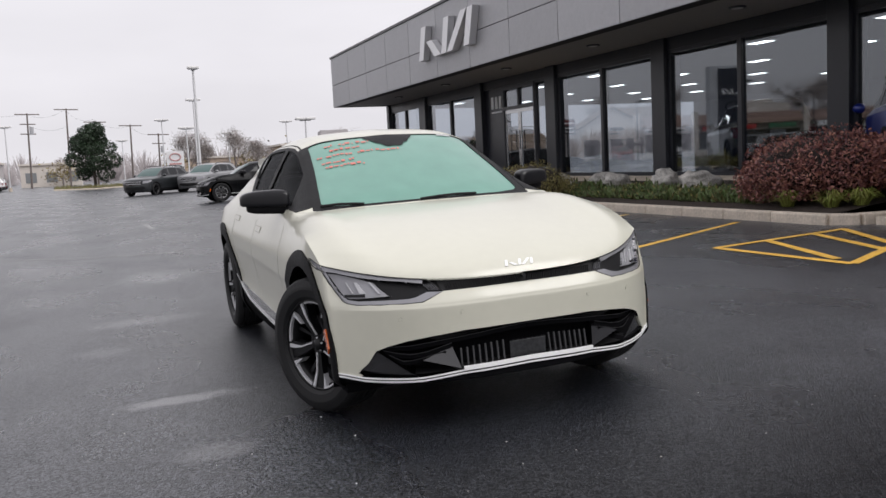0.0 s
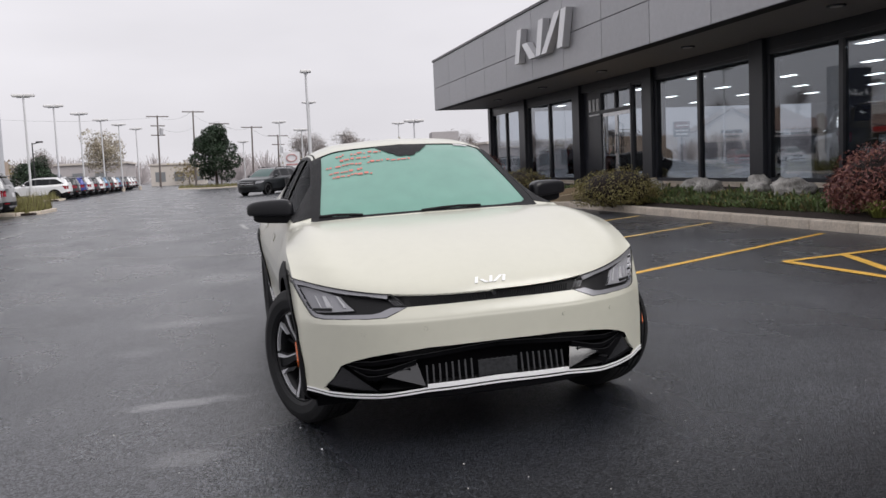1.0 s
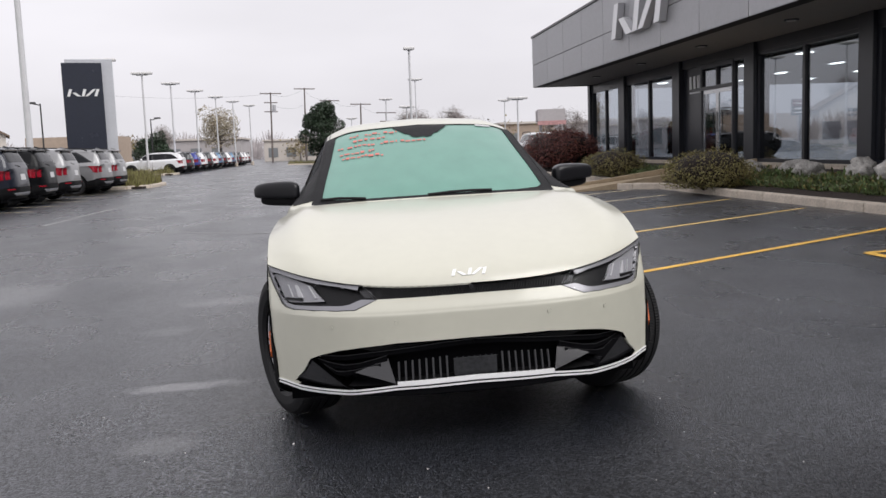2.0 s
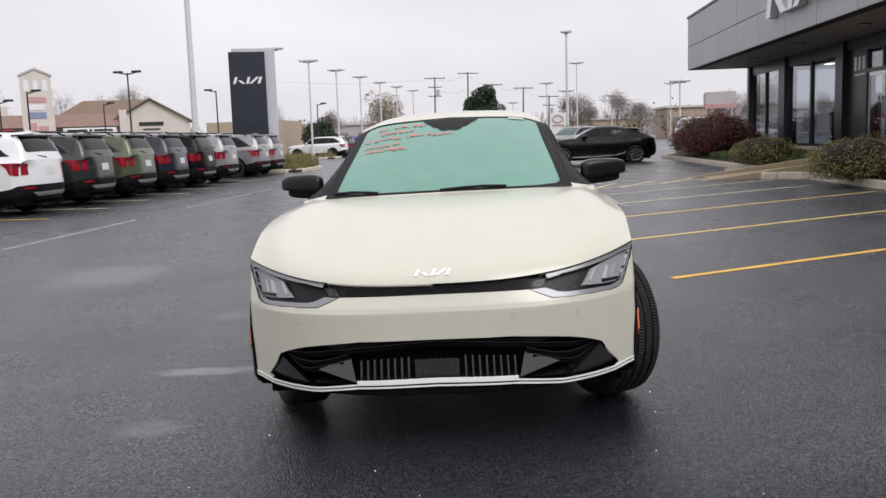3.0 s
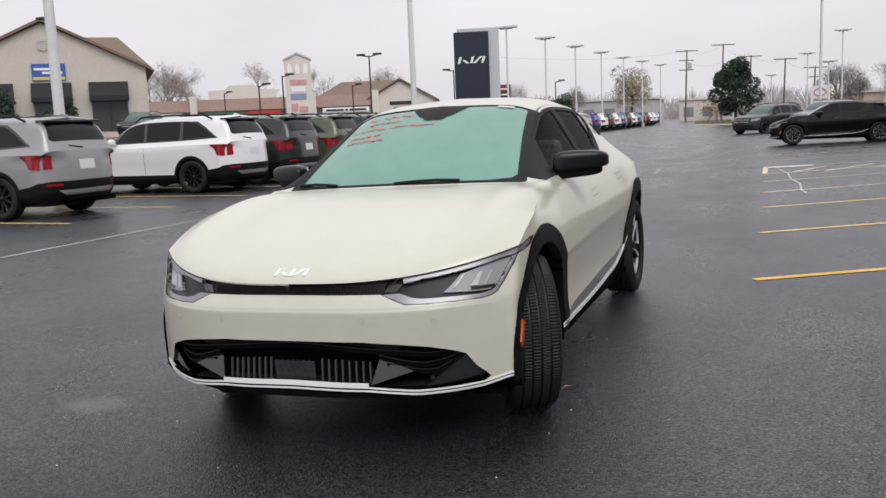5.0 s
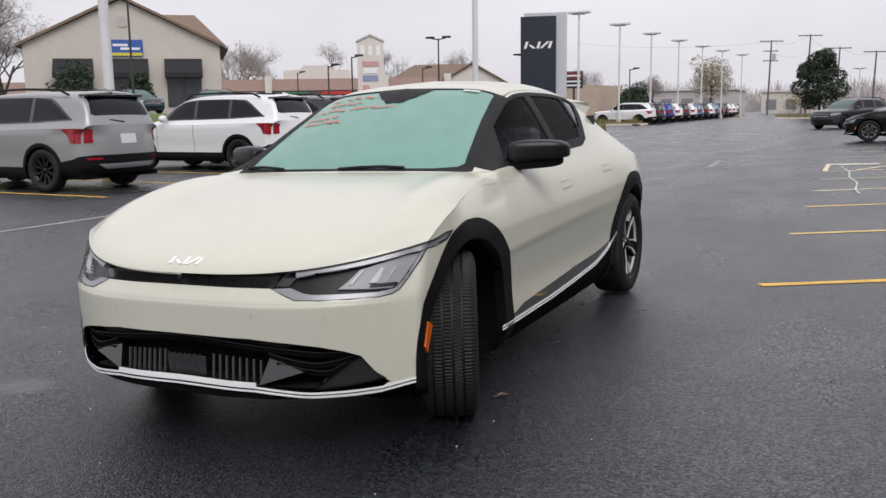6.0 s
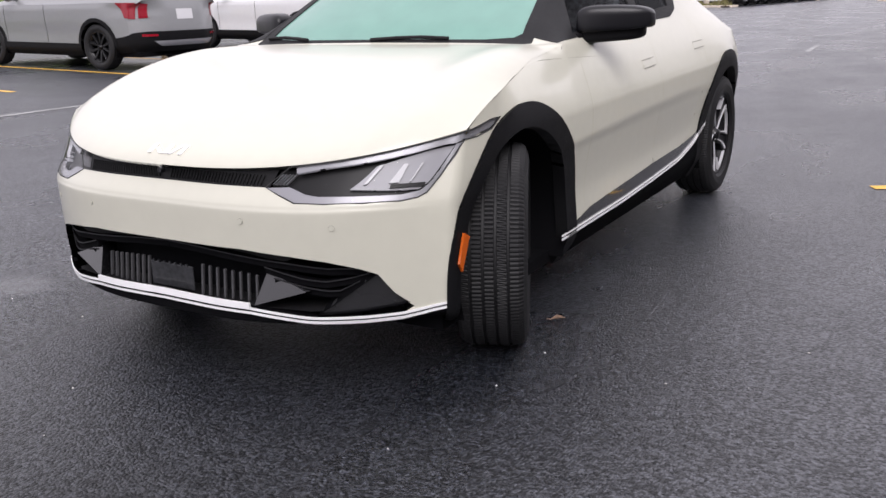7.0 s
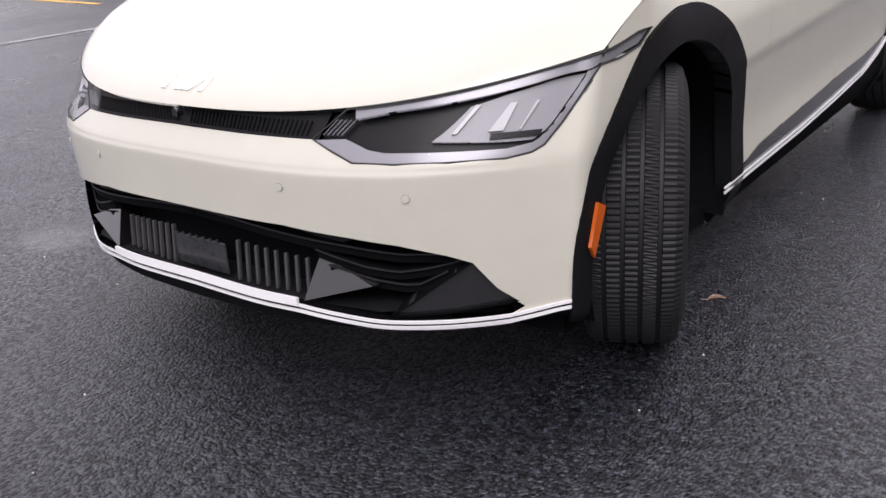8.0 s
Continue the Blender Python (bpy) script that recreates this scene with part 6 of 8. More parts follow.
# panel gaps
for pts in ([(sy(1.49), z) for z in np.linspace(0.345, 0.97, 10)], [(sy(2.44), z) for z in np.linspace(0.39, 0.97, 10)],
            [(sy(y), z) for y, z in ((3.28, 0.97), (3.27, 0.86), (3.22, 0.72), (3.16, 0.60), (3.08, 0.47))]):
    ring.cut("gap", thin([(w, wz(w, z)) for w, z in pts], (0.0035, 0.0)) if abs(pts[0][0] - pts[-1][0]) < 0.3 else [])
for y, z, name in ((2.22, 0.889, "handle_front"), (3.10, 0.93, "handle_rear")):
    ring.cut(name, outline([(sy(y), z), (sy(y + 0.17), z + 0.006), (sy(y + 0.17), z + 0.042), (sy(y), z + 0.036)]))


def unit(a):
    return a / (np.linalg.norm(a, axis=1)[:, None] + 1e-12)


def normal_of(f, u, v):
    e = 1e-3
    return unit(np.cross(f(u + e, v) - f(u - e, v), f(u, v + e) - f(u, v - e)))


def shoulder(ye):
    """The shared normal where the wing rolls over into the bonnet, and how far it is shared."""
    Y = np.where(ye < 1.35, 0.065 + (ye - YC) / (1.35 - YC) * 1.285, ye)
    n = unit(normal_of(ev_top, Y, np.full(len(ye), 0.004)) + normal_of(ev_ring, WC + ye - YC, np.full(len(ye), 5.99)))
    k = np.clip((ye - 0.66) / 0.16, 0, 1) * np.clip((4.15 - ye) / 0.3, 0, 1)
    return n, k


def ease_ring(w, v, n):
    ye = np.clip(w - WC + YC, 0.5, 4.15)
    m, k = shoulder(ye)
    k = k * np.clip(v - 5.0, 0, 1) ** 1.5 * (w > WC + 0.1)
    return unit(n * (1 - k)[:, None] + m * k[:, None])


def ease_top(Y, s, n):
    ye = np.clip(edge_y(np.clip(Y, 0.065, 4.62)), 0.5, 4.15)
    m, k = shoulder(ye)
    reach = np.where(Y < 1.3, 0.16, 0.075)
    k = k * np.clip(1 - s / reach, 0, 1) ** 1.5
    return unit(n * (1 - k)[:, None] + m * k[:, None])


ring.ease = ease_ring
ring.sort()

ring.part("body_side", ["body"], CREAM, ev, rim=0.014, label="cream painted bumper, wings and doors")
for s in (1, -1):
    for k in ("arch_front", "arch_rear"):
        ring.part("wheel_arch_trim", [k], ARCH_BLACK, ev, off=0.010, rim=0.05, label="matt black wheel arch trim", sides=(s,))
    ring.part("sill_trim", ["sill_trim"], SATIN_DARK, ev, off=0.004, rim=0.02, label="dark gloss sill trim", sides=(s,))
    ring.part("sill_underside", ["sill_shade"], WELL, ev, off=-0.002, rim=0.02, label="underside of the sill, shade put into its black", sides=(s,))
    for k in ("handle_front", "handle_rear"):
        ring.part("door_handle", [k], CREAM, ev, off=0.003, rim=0.012, label="flush cream door handle", sides=(s,))
# black plastic lip; its lining tone also holds the shade under the strips
ring.part("lower_lip", ["lower_lip"], WELL, ev, off=-0.004, rim=0.02, label="black lower front lip")
ring.part("panel_gap", ["gap"], SEAM, ev, off=-0.008)

ring.part("grille_strip", ["grille_strip"], GRILLE_BLACK, ev, off=-0.022, label="slim black upper grille")

# upper surface
tY = np.concatenate([[0.065, 0.068, 0.073, 0.08, 0.09, 0.10, 0.115, 0.13, 0.15], np.linspace(0.18, 1.30, 30), np.linspace(1.33, 2.3, 32), np.linspace(2.36, 4.62, 34)])
tS = np.concatenate([np.linspace(0, 0.24, 17), np.linspace(0.27, 1.0, 22)])
top = Sheet(ev_top, tY, tS)
top.ease = ease_top
front_win = [(1.58, 0.110), (2.40, 0.108), (2.36, 0.192), (2.10, 0.194), (1.80, 0.192)]
rear_win = [(2.50, 0.108), (3.00, 0.112), (3.06, 0.135), (3.02, 0.188), (2.46, 0.192)]
quarter = [(3.08, 0.125), (3.22, 0.155), (3.30, 0.188), (3.08, 0.19)]
top.cut("front_window", front_win)
top.cut("rear_window", rear_win)
top.cut("quarter_glass", quarter)
top.cut("window_frame", [(1.385, 0.10), (1.5, 0.092), (2.95, 0.092), (3.10, 0.105), (3.30, 0.155), (3.42, 0.196), (3.2, 0.2), (2.1, 0.204), (1.42, 0.204)])
top.cut("sensor_housing", [(2.10, 0.80), (2.06, 0.82), (2.03, 0.85), (1.995, 0.88), (1.985, 0.91), (1.955, 0.93), (1.945, 0.96), (1.955, 1.05), (2.10, 1.05)])
top.cut("windscreen", [(1.415, 0.30), (1.40, 0.45), (1.395, 1.05), (2.098, 1.05), (2.106, 0.6), (2.113, 0.30), (2.095, 0.272), (1.9, 0.262), (1.6, 0.258), (1.44, 0.262)])
top.cut("screen_surround", [(1.365, 0.225), (1.375, 0.45), (1.372, 1.05), (2.108, 1.05), (2.118, 0.6), (2.125, 0.32), (2.13, 0.204), (1.42, 0.204), (1.38, 0.204)])
top.cut("gap", [(2.12, 0.222), (2.11, 0.228), (3.4, 0.222), (3.4, 0.216), (2.12, 0.216)])
top.cut("gap", [(1.35, 0.04), (1.42, 0.10), (1.424, 0.10), (1.354, 0.04)])
top.cut("gap", [(1.49, 0), (1.494, 0), (1.494, 0.092), (1.49, 0.092)])
top.cut("gap", [(2.44, 0), (2.444, 0), (2.444, 0.092), (2.44, 0.092)])
top.cut("gap", [(3.28, 0), (3.284, 0), (3.20, 0.13), (3.196, 0.13)])
top.cut("bonnet", [(0.0, -0.1), (0.0, 1.1), (1.37, 1.1), (1.372, 0.225), (1.35, 0.06), (1.05, 0.03), (0.6, -0.004), (0.3, -0.1)])
top.cut("roof", [(2.05, 1.1), (2.1, 0.5), (2.12, 0.225), (3.6, 0.222), (3.95, 0.3), (4.02, 1.1)])
top.cut("rear_screen", [(3.98, 1.1), (3.95, 0.32), (4.35, 0.26), (4.4, 1.1)])
top.sort()
top.part("bonnet", ["bonnet"], CREAM, ev, off=0.0015, rim=0.02, label="cream bonnet")
top.part("upper_body", ["body"], CREAM, ev, rim=0.014, label="cream upper body and pillars")
top.part("roof_panel", ["roof"], CREAM, ev, off=0.002, rim=0.02, label="cream roof panel")
for s in (1, -1):
    top.part("window_frame", ["window_frame"], TRIM_BLACK, ev, off=0.003, rim=0.03, label="black side window frame", sides=(s,))
top.part("screen_surround", ["screen_surround"], TRIM_BLACK, ev, off=0.001, rim=0.02, label="black screen surround and pillar")
screen = top.part("windscreen", ["windscreen", "sensor_housing"], MINT, ev, off=-0.004, label="misted mint green windscreen with red writing")
top.part("sensor_housing", ["sensor_housing"], TRIM_BLACK, screen, off=0.001, label="dark mirror and sensor housing")
for s in (1, -1):
    g = top.part("side_glass", ["front_window", "rear_window"], TINT, ev, off=-0.004, sides=(s,))
    g.visible_shadow = False
top.part("quarter_glass", ["quarter_glass"], PRIVACY, ev, off=-0.004)
top.part("rear_screen", ["rear_screen"], PRIVACY, ev, off=-0.003)
top.part("panel_gap", ["gap"], SEAM, ev, off=-0.006)
top.part("headliner", ["roof", "windscreen", "sensor_housing", "screen_surround"], CABIN, ev, off=-0.035, flip=True)


def on_top(x, Y, off=0.0):
    s = np.linspace(0.1, 1, 60)
    p = ev_top(np.full(60, Y), s)
    k = float(np.interp(abs(x), p[::-1, 0], s[::-1]))
    q, n = top.points(np.array([[Y, k]]), off)
    q[0, 0] *= math.copysign(1, x)
    return Vector(q[0])


def surface_bar(x0, x1, Y0, Y1, off=0.003, n=6):
    """A flat mark lying on the upper surface."""
    bm = bmesh.new()
    rows = []
    for i in range(n + 1):
        x = x0 + (x1 - x0) * i / n
        rows.append([bm.verts.new(on_top(x, Y, off)) for Y in (Y0, Y1)])
    for a, b in zip(rows, rows[1:]):
        bm.faces.new((a[0], b[0], b[1], a[1]))
    bmesh.ops.recalc_face_normals(bm, faces=bm.faces[:])
    return bm


rng = random.Random(4)
for Y, marks in ((2.03, ((-0.46, -0.40), (-0.36, -0.26), (-0.24, -0.15))), (1.975, ((-0.44, -0.34), (-0.33, -0.22))), (1.915, ((-0.54, -0.50), (-0.48, -0.30), (-0.27, -0.16), (-0.14, 0.02))), (1.845, ((-0.53, -0.37), (-0.35, -0.31))), (1.795, ((-0.52, -0.26),))):
    for a, b in marks:
        x = a
        while x < b - 0.01:
            w = min(b - x, rng.uniform(0.018, 0.045))
            d = rng.uniform(-0.008, 0.008)
            part("red_mark", surface_bar(x, x + w * 0.75, Y - 0.007 + d, Y + rng.uniform(0.004, 0.014) + d, 0.002, 2), RED_INK, screen)
            x += w
part("sticker", surface_bar(0.37, 0.47, 2.075, 2.10, 0.003), PLATE_WHITE, screen, "small white sticker")
for s, pts in ((1, ((-0.04, 1.385), (0.08, 1.398), (0.2, 1.404), (0.34, 1.398))), (-1, ((-0.66, 1.412), (-0.56, 1.414), (-0.48, 1.405), (-0.40, 1.392)))):
    bm = bmesh.new()
    ps = [on_top(x, Y, 0.008) for x, Y in pts]
    for p, q in zip(ps, ps[1:]):
        add_tube(bm, p, q, 0.008, 0.007, 6)
    part("wiper", bm, TRIM_BLACK, ev, "black wiper arm and blade")
bm = bmesh.new()
rows = []
for i in range(15):
    x = -0.58 + 1.16 * i / 14
    a = on_top(x if abs(x) > 0.002 else 0.002, 3.42, 0.004)
    sag = 0.045 * (x / 0.58) ** 2
    rows.append([bm.verts.new(q) for q in (a, (x, 3.80, 1.442 - sag), (x * 0.97, 4.10 - 0.10 * (x / 0.58) ** 2, 1.408 - sag), (x * 0.97, 4.08 - 0.10 * (x / 0.58) ** 2, 1.385 - sag), (x, 3.75, 1.35 - sag), (a.x, a.y, a.z - 0.03))])
for a, b in zip(rows, rows[1:]):
    for k in range(6):
        bm.faces.new((a[k], a[(k + 1) % 6], b[(k + 1) % 6], b[k]))
bm.faces.new(rows[0])
bm.faces.new(rows[-1][::-1])
bmesh.ops.recalc_face_normals(bm, faces=bm.faces[:])
part("roof_spoiler", bm, CREAM, ev, "cream roof spoiler over the rear screen")
# bonnet badge as plain slanted bars
badge = part("badge", surface_bar(-0.004, 0.004, 0.130, 0.131, 0.001, 1), WHITE_TRIM, ev, "bright slanted bonnet badge")
BW, BH = 0.165, 0.034
for b in slant_bars(BW, BH, 0.004):
    for v in b.verts:
        xq = v.co.x - BW / 2
        f = v.co.z / BH
        base = on_top(xq if abs(xq) > 0.002 else 0.002, 0.088 + 0.030 * f, 0.002 + (0.004 - v.co.y))
        v.co = base
    bmesh.ops.recalc_face_normals(b, faces=b.faces[:])
    part("badge_bar", b, WHITE_TRIM, badge)


def on_ring(w, z, off=0.0, s=1):
    q, n = ring.points(np.array([[max(w, 1e-4), wz(w, z)]]), off)
    q[0, 0] *= s
    return Vector(q[0])


def strip(points, width, depth, off, s=1):
    """A band along (w, z) points of the ring, standing off it."""
    bm = bmesh.new()
    rows = []
    for w, z in points:
        rows.append([bm.verts.new(on_ring(w, zz, o, s)) for zz, o in ((z - width / 2, off), (z - width / 2, off + depth), (z + width / 2, off + depth), (z + width / 2, off))])
    for a, b in zip(rows, rows[1:]):
        for k in range(4):
            bm.faces.new((a[k], a[(k + 1) % 4], b[(k + 1) % 4], b[k]))
    bm.faces.new(rows[0])
    bm.faces.new(rows[-1][::-1])
    bmesh.ops.recalc_face_normals(bm, faces=bm.faces[:])
    return bm


def front_line(pts, n=26):
    w = np.linspace(pts[0][0], pts[-1][0], n)
    return list(zip(w, np.interp(w, [p[0] for p in pts], [p[1] for p in pts])))


for s in (1, -1):
    for dz in (0.0065, -0.0075):
        part("lip_strip", strip(front_line([(0.0, 0.306 + dz), (fx(0.36), 0.298 + dz), (fx(0.54), 0.278 + dz), (fx(0.57), 0.2765 + dz), (fx(0.69), 0.278 + dz), (fx(0.79), 0.283 + dz), (sy(0.395), 0.308 + dz)], 40), 0.0075, 0.004, 0.001, s), WHITE_TRIM, ev, "thin bright line along the front lip")
        part("sill_strip", strip(front_line([(sy(1.22), 0.308 + dz), (sy(1.95), 0.314 + dz), (sy(2.4), 0.330 + dz), (sy(2.87), 0.354 + dz), (sy(3.15), 0.402 + dz), (sy(3.35), 0.492 + dz)]), 0.007, 0.004, 0.006, s), WHITE_TRIM, ev, "thin bright line along the sill")
    part("lip_plate", strip(front_line([(0.0, 0.322), (fx(0.355), 0.314)]), 0.020, 0.008, 0.002, s), WHITE_TRIM, ev, "bright centre lip")
    for x, z in ((0.344, 0.587), (0.627, 0.573)):
        c, q = on_ring(fx(x), z, -0.002, s), on_ring(fx(x), z, 0.0015, s)
        part("parking_sensor", tube(c, q, 0.0095, 0.0095, 16), SENSOR_RING, ev)
        part("parking_sensor", tube(c, on_ring(fx(x), z, 0.003, s), 0.0086, 0.0086, 16), CREAM, ev)
    bm = bmesh.new()
    c = [on_ring(sy(y), z, o, s) for o in (0.012, 0.02) for y, z in ((0.385, 0.432), (0.412, 0.402), (0.452, 0.508), (0.418, 0.525))]
    vs = [bm.verts.new(v) for v in c]
    for f in ((0, 1, 2, 3), (4, 5, 6, 7), (0, 1, 5, 4), (1, 2, 6, 5), (2, 3, 7, 6), (3, 0, 4, 7)):
        bm.faces.new([vs[i] for i in f])
    bmesh.ops.recalc_face_normals(bm, faces=bm.faces[:])
    part("side_marker", bm, AMBER, ev, "amber side marker lamp")

for s in (1, -1):
    for y, z in ((2.22, 0.889), (3.10, 0.93)):
        for dz in (0.0, 0.036):
            part("handle_gap", strip([(sy(y + 0.17 * f), z + dz + 0.006 * f) for f in (0, 0.5, 1)], 0.003, 0.002, 0.0025, s), SENSOR_RING, ev)
# headlights
lamp = Sheet(ev_ring, np.linspace(fx(0.36), sy(0.75), 60), np.linspace(wz(fx(0.6), 0.61), 6, 26))
H_IN = outline(HEAD)
lamp.cut("module", outline([(fx(0.657), 0.689), (fx(0.78), 0.679), (fx(0.828), 0.678), (fx(0.845), 0.694), (sy(0.348), 0.797), (fx(0.84), 0.788), (fx(0.768), 0.768), (fx(0.713), 0.751)]))
lamp.cut("lower_guide", outline([(fx(0.415), 0.6905), (fx(0.47), 0.668), (fx(0.518), 0.649), (fx(0.602), 0.646), (fx(0.70), 0.646), (fx(0.79), 0.646), (fx(0.827), 0.653), (fx(0.844), 0.665), (sy(0.311), 0.706), (sy(0.380), 0.805), (sy(0.352), 0.800), (fx(0.849), 0.694), (fx(0.829), 0.672), (fx(0.787), 0.664), (fx(0.697), 0.666), (fx(0.576), 0.668), (fx(0.541), 0.674), (fx(0.488), 0.694)]))
lamp.cut("upper_guide", outline([(fx(0.50), 0.732), (fx(0.577), 0.746), (fx(0.677), 0.758), (fx(0.768), 0.774), (fx(0.854), 0.796), (sy(0.353), 0.803), (sy(0.384), 0.811), (sy(0.489), 0.812), (sy(0.606), 0.824), (sy(0.672), 0.850), (sy(0.60), 0.848), (sy(0.512), 0.838), (sy(0.43), 0.831), (sy(0.385), 0.99), (fx(0.49), 0.99)]))
lamp.cut("housing", H_IN)
lamp.sort("outside")
head = {}
for s in (1, -1):
    h = lamp.part("headlight", ["housing", "module", "lower_guide", "upper_guide"], LAMP_DARK, ev, off=-0.036, sides=(s,), label="slim headlight with clear lens")
    lamp.part("reflector", ["module"], LAMP_SILVER, h, off=-0.020, rim=0.014, sides=(s,))
    lamp.part("light_guide", ["lower_guide"], LAMP_PALE, h, off=-0.007, rim=0.014, sides=(s,))
    lamp.part("light_guide", ["upper_guide"], LAMP_PALE, h, off=-0.005, rim=0.014, sides=(s,))
    for a, b, c, d in ((0.690, 0.699, 0.730, 0.722), (0.752, 0.776, 0.790, 0.779), (0.802, 0.805, 0.826, 0.822)):
        bm = bmesh.new()
        c = [on_ring(fx(q), z, o, s) for o in (-0.026, -0.013) for q, z in ((a, 0.700), (b, 0.700), (c, 0.752), (d, 0.752))]
        vs = [bm.verts.new(v) for v in c]
        for f in ((0, 1, 2, 3), (4, 5, 6, 7), (0, 1, 5, 4), (1, 2, 6, 5), (2, 3, 7, 6), (3, 0, 4, 7)):
            bm.faces.new([vs[i] for i in f])
        bmesh.ops.recalc_face_normals(bm, faces=bm.faces[:])
        part("projector", bm, LAMP_BRIGHT, h)
    part("module_shelf", strip(front_line([(fx(0.757), 0.691), (fx(0.838), 0.690)], 8), 0.011, 0.008, -0.021, s), LAMP_DARK, h)
    for k in range(5):
        w0 = fx(0.428) + 0.011 * k
        part("fin", strip([(w0, 0.703), (w0 + 0.026, 0.733)], 0.002, 0.012, -0.03, s), LAMP_PALE, h)
    # dark seal all round the lens
    line = [q for q in HEAD if q[1] < 0.95]
    bm = bmesh.new()
    rim_pts = [on_ring(w, z, 0.0005, s) for w, z in line]
    edge_w = np.linspace(sy(0.388), fx(0.44), 16)
    rim_pts += [on_ring(w, float(ev_ring(np.array([w]), np.array([6.0]))[0, 2]) - 0.003, 0.001, s) for w in edge_w]
    loop = []
    for p, q in zip(rim_pts, rim_pts[1:]):
        k = max(1, int((q - p).length / 0.03))
        loop += [p.lerp(q, i / k) for i in range(k)]
    rings = []
    for i, p in enumerate(loop):
        d = (loop[(i + 1) % len(loop)] - loop[i - 1]).normalized()
        a = d.cross(Vector((0, -1, 0.3))).normalized()
        b = d.cross(a)
        rings.append([bm.verts.new(p + 0.0022 * (a * math.cos(t) + b * math.sin(t))) for t in (0, 1.257, 2.513, 3.77, 5.027)])
    for a, b in zip(rings, rings[1:] + rings[:1]):
        for k in range(5):
            bm.faces.new((a[k], a[(k + 1) % 5], b[(k + 1) % 5], b[k]))
    bmesh.ops.recalc_face_normals(bm, faces=bm.faces[:])
    part("lens_seal", bm, SEAM, h, "thin black lens seal")
    lens = lamp.part("lens", ["housing", "module", "lower_guide", "upper_guide"], CLEAR, h, off=0.0005, sides=(s,))
    lens.visible_shadow = False

# lower intake: back panel, wavy bars, vertical slats, blank plate, gloss wedges
inlet = ring.part("intake", ["intake"], WELL, ev, off=-0.11, rim=-0.11, label="black lower air intake")
SLAT = material("dark grey slats", (0.060, 0.060, 0.064), 0.35)
BAR_GLINT = material("dark bar edges", (0.022, 0.022, 0.024), 0.4)
for s in (1, -1):
    for pts in ([(0.0, 0.487), (0.157, 0.480), (0.476, 0.452), (0.60, 0.436), (0.66, 0.437), (0.715, 0.430)], [(0.40, 0.437), (0.46, 0.420), (0.522, 0.404), (0.592, 0.394), (0.658, 0.404), (0.72, 0.420)], [(0.43, 0.402), (0.542, 0.374), (0.60, 0.364), (0.634, 0.365), (0.69, 0.395)]):
        line = front_line([(max(fx(x), 0.002), z) for x, z in pts], 18)
        # paler line along each bar: light caught by its edge, put into colour
        part("bar_edge", strip(line, 0.003, 0.004, -0.026, s), BAR_GLINT, inlet)
        part("bar", strip([(w, z - 0.012) for w, z in line], 0.020, 0.03, -0.060, s), WELL, inlet)
part("upper_shelf", prism([(-0.50, 0.474), (0.50, 0.474), (0.46, 0.458), (-0.46, 0.458)], 0.08, pose(0, 0.10, 0)), TRIM_BLACK, inlet)
for s in (1, -1):
    for k in range(8):
        x = s * (0.127 + 0.031 * k)
        y = 0.056 + 0.22 * x * x
        bm = box(-0.0042, 0.0042, 0, 0.012, 0, 0.103 - 0.002 * k, 0.003, pose(x, y, 0.312, -7, 0, 14 * x / 0.35))
        part("slat", bm, SLAT, inlet)
    # gloss wedges
    bm = bmesh.new()
    vs = [bm.verts.new((s * x, y, z)) for x, y, z in ((0.386, 0.098, 0.418), (0.360, 0.052, 0.313), (0.536, 0.098, 0.368), (0.40, 0.17, 0.42), (0.40, 0.17, 0.305), (0.545, 0.18, 0.36))]
    for f in ((0, 1, 2), (3, 5, 4), (0, 2, 5, 3), (0, 3, 4, 1), (1, 4, 5, 2)):
        bm.faces.new([vs[i] for i in f])
    bmesh.ops.recalc_face_normals(bm, faces=bm.faces[:])
    part("inner_wedge", bm, SATIN_DARK, inlet, "gloss black inner wedge")
    ring.part("outer_wedge", ["outer_wedge"], SATIN_DARK, inlet, off=-0.012, rim=0.05, label="gloss black corner wedge", sides=(s,))
    # floor of the intake
    bm = bmesh.new()
    vs = [bm.verts.new((s * x, y, z)) for x, y, z in ((0, 0.05, 0.308), (0.36, 0.07, 0.305), (0.54, 0.11, 0.302), (0.78, 0.27, 0.306), (0.74, 0.34, 0.36), (0, 0.20, 0.33))]
    bm.faces.new(vs)
    part("intake_floor", bm, TRIM_BLACK, inlet)
part("plate_blank", box(-0.098, 0.098, 0.056, 0.062, 0.322, 0.405, 0.003), PLATE, inlet, "blank dark plate bracket")
for k in range(7):
    part("plate_rib", box(-0.085 + 0.026 * k, -0.078 + 0.026 * k, 0.052, 0.056, 0.404, 0.412), PLATE, inlet)
part("grille_camera", tube((0.0, 0.07, 0.722), (0.0, 0.052, 0.722), 0.012, 0.010, 14), GLOSS_BLACK, ev)
for k in range(30):
    for s in (1, -1):
        x = 0.025 + 0.0125 * k
        part("grille_fin", strip([(fx(x), 0.700), (fx(x) + 0.008, 0.728)], 0.003, 0.006, -0.021, s), TRIM_BLACK, ev)

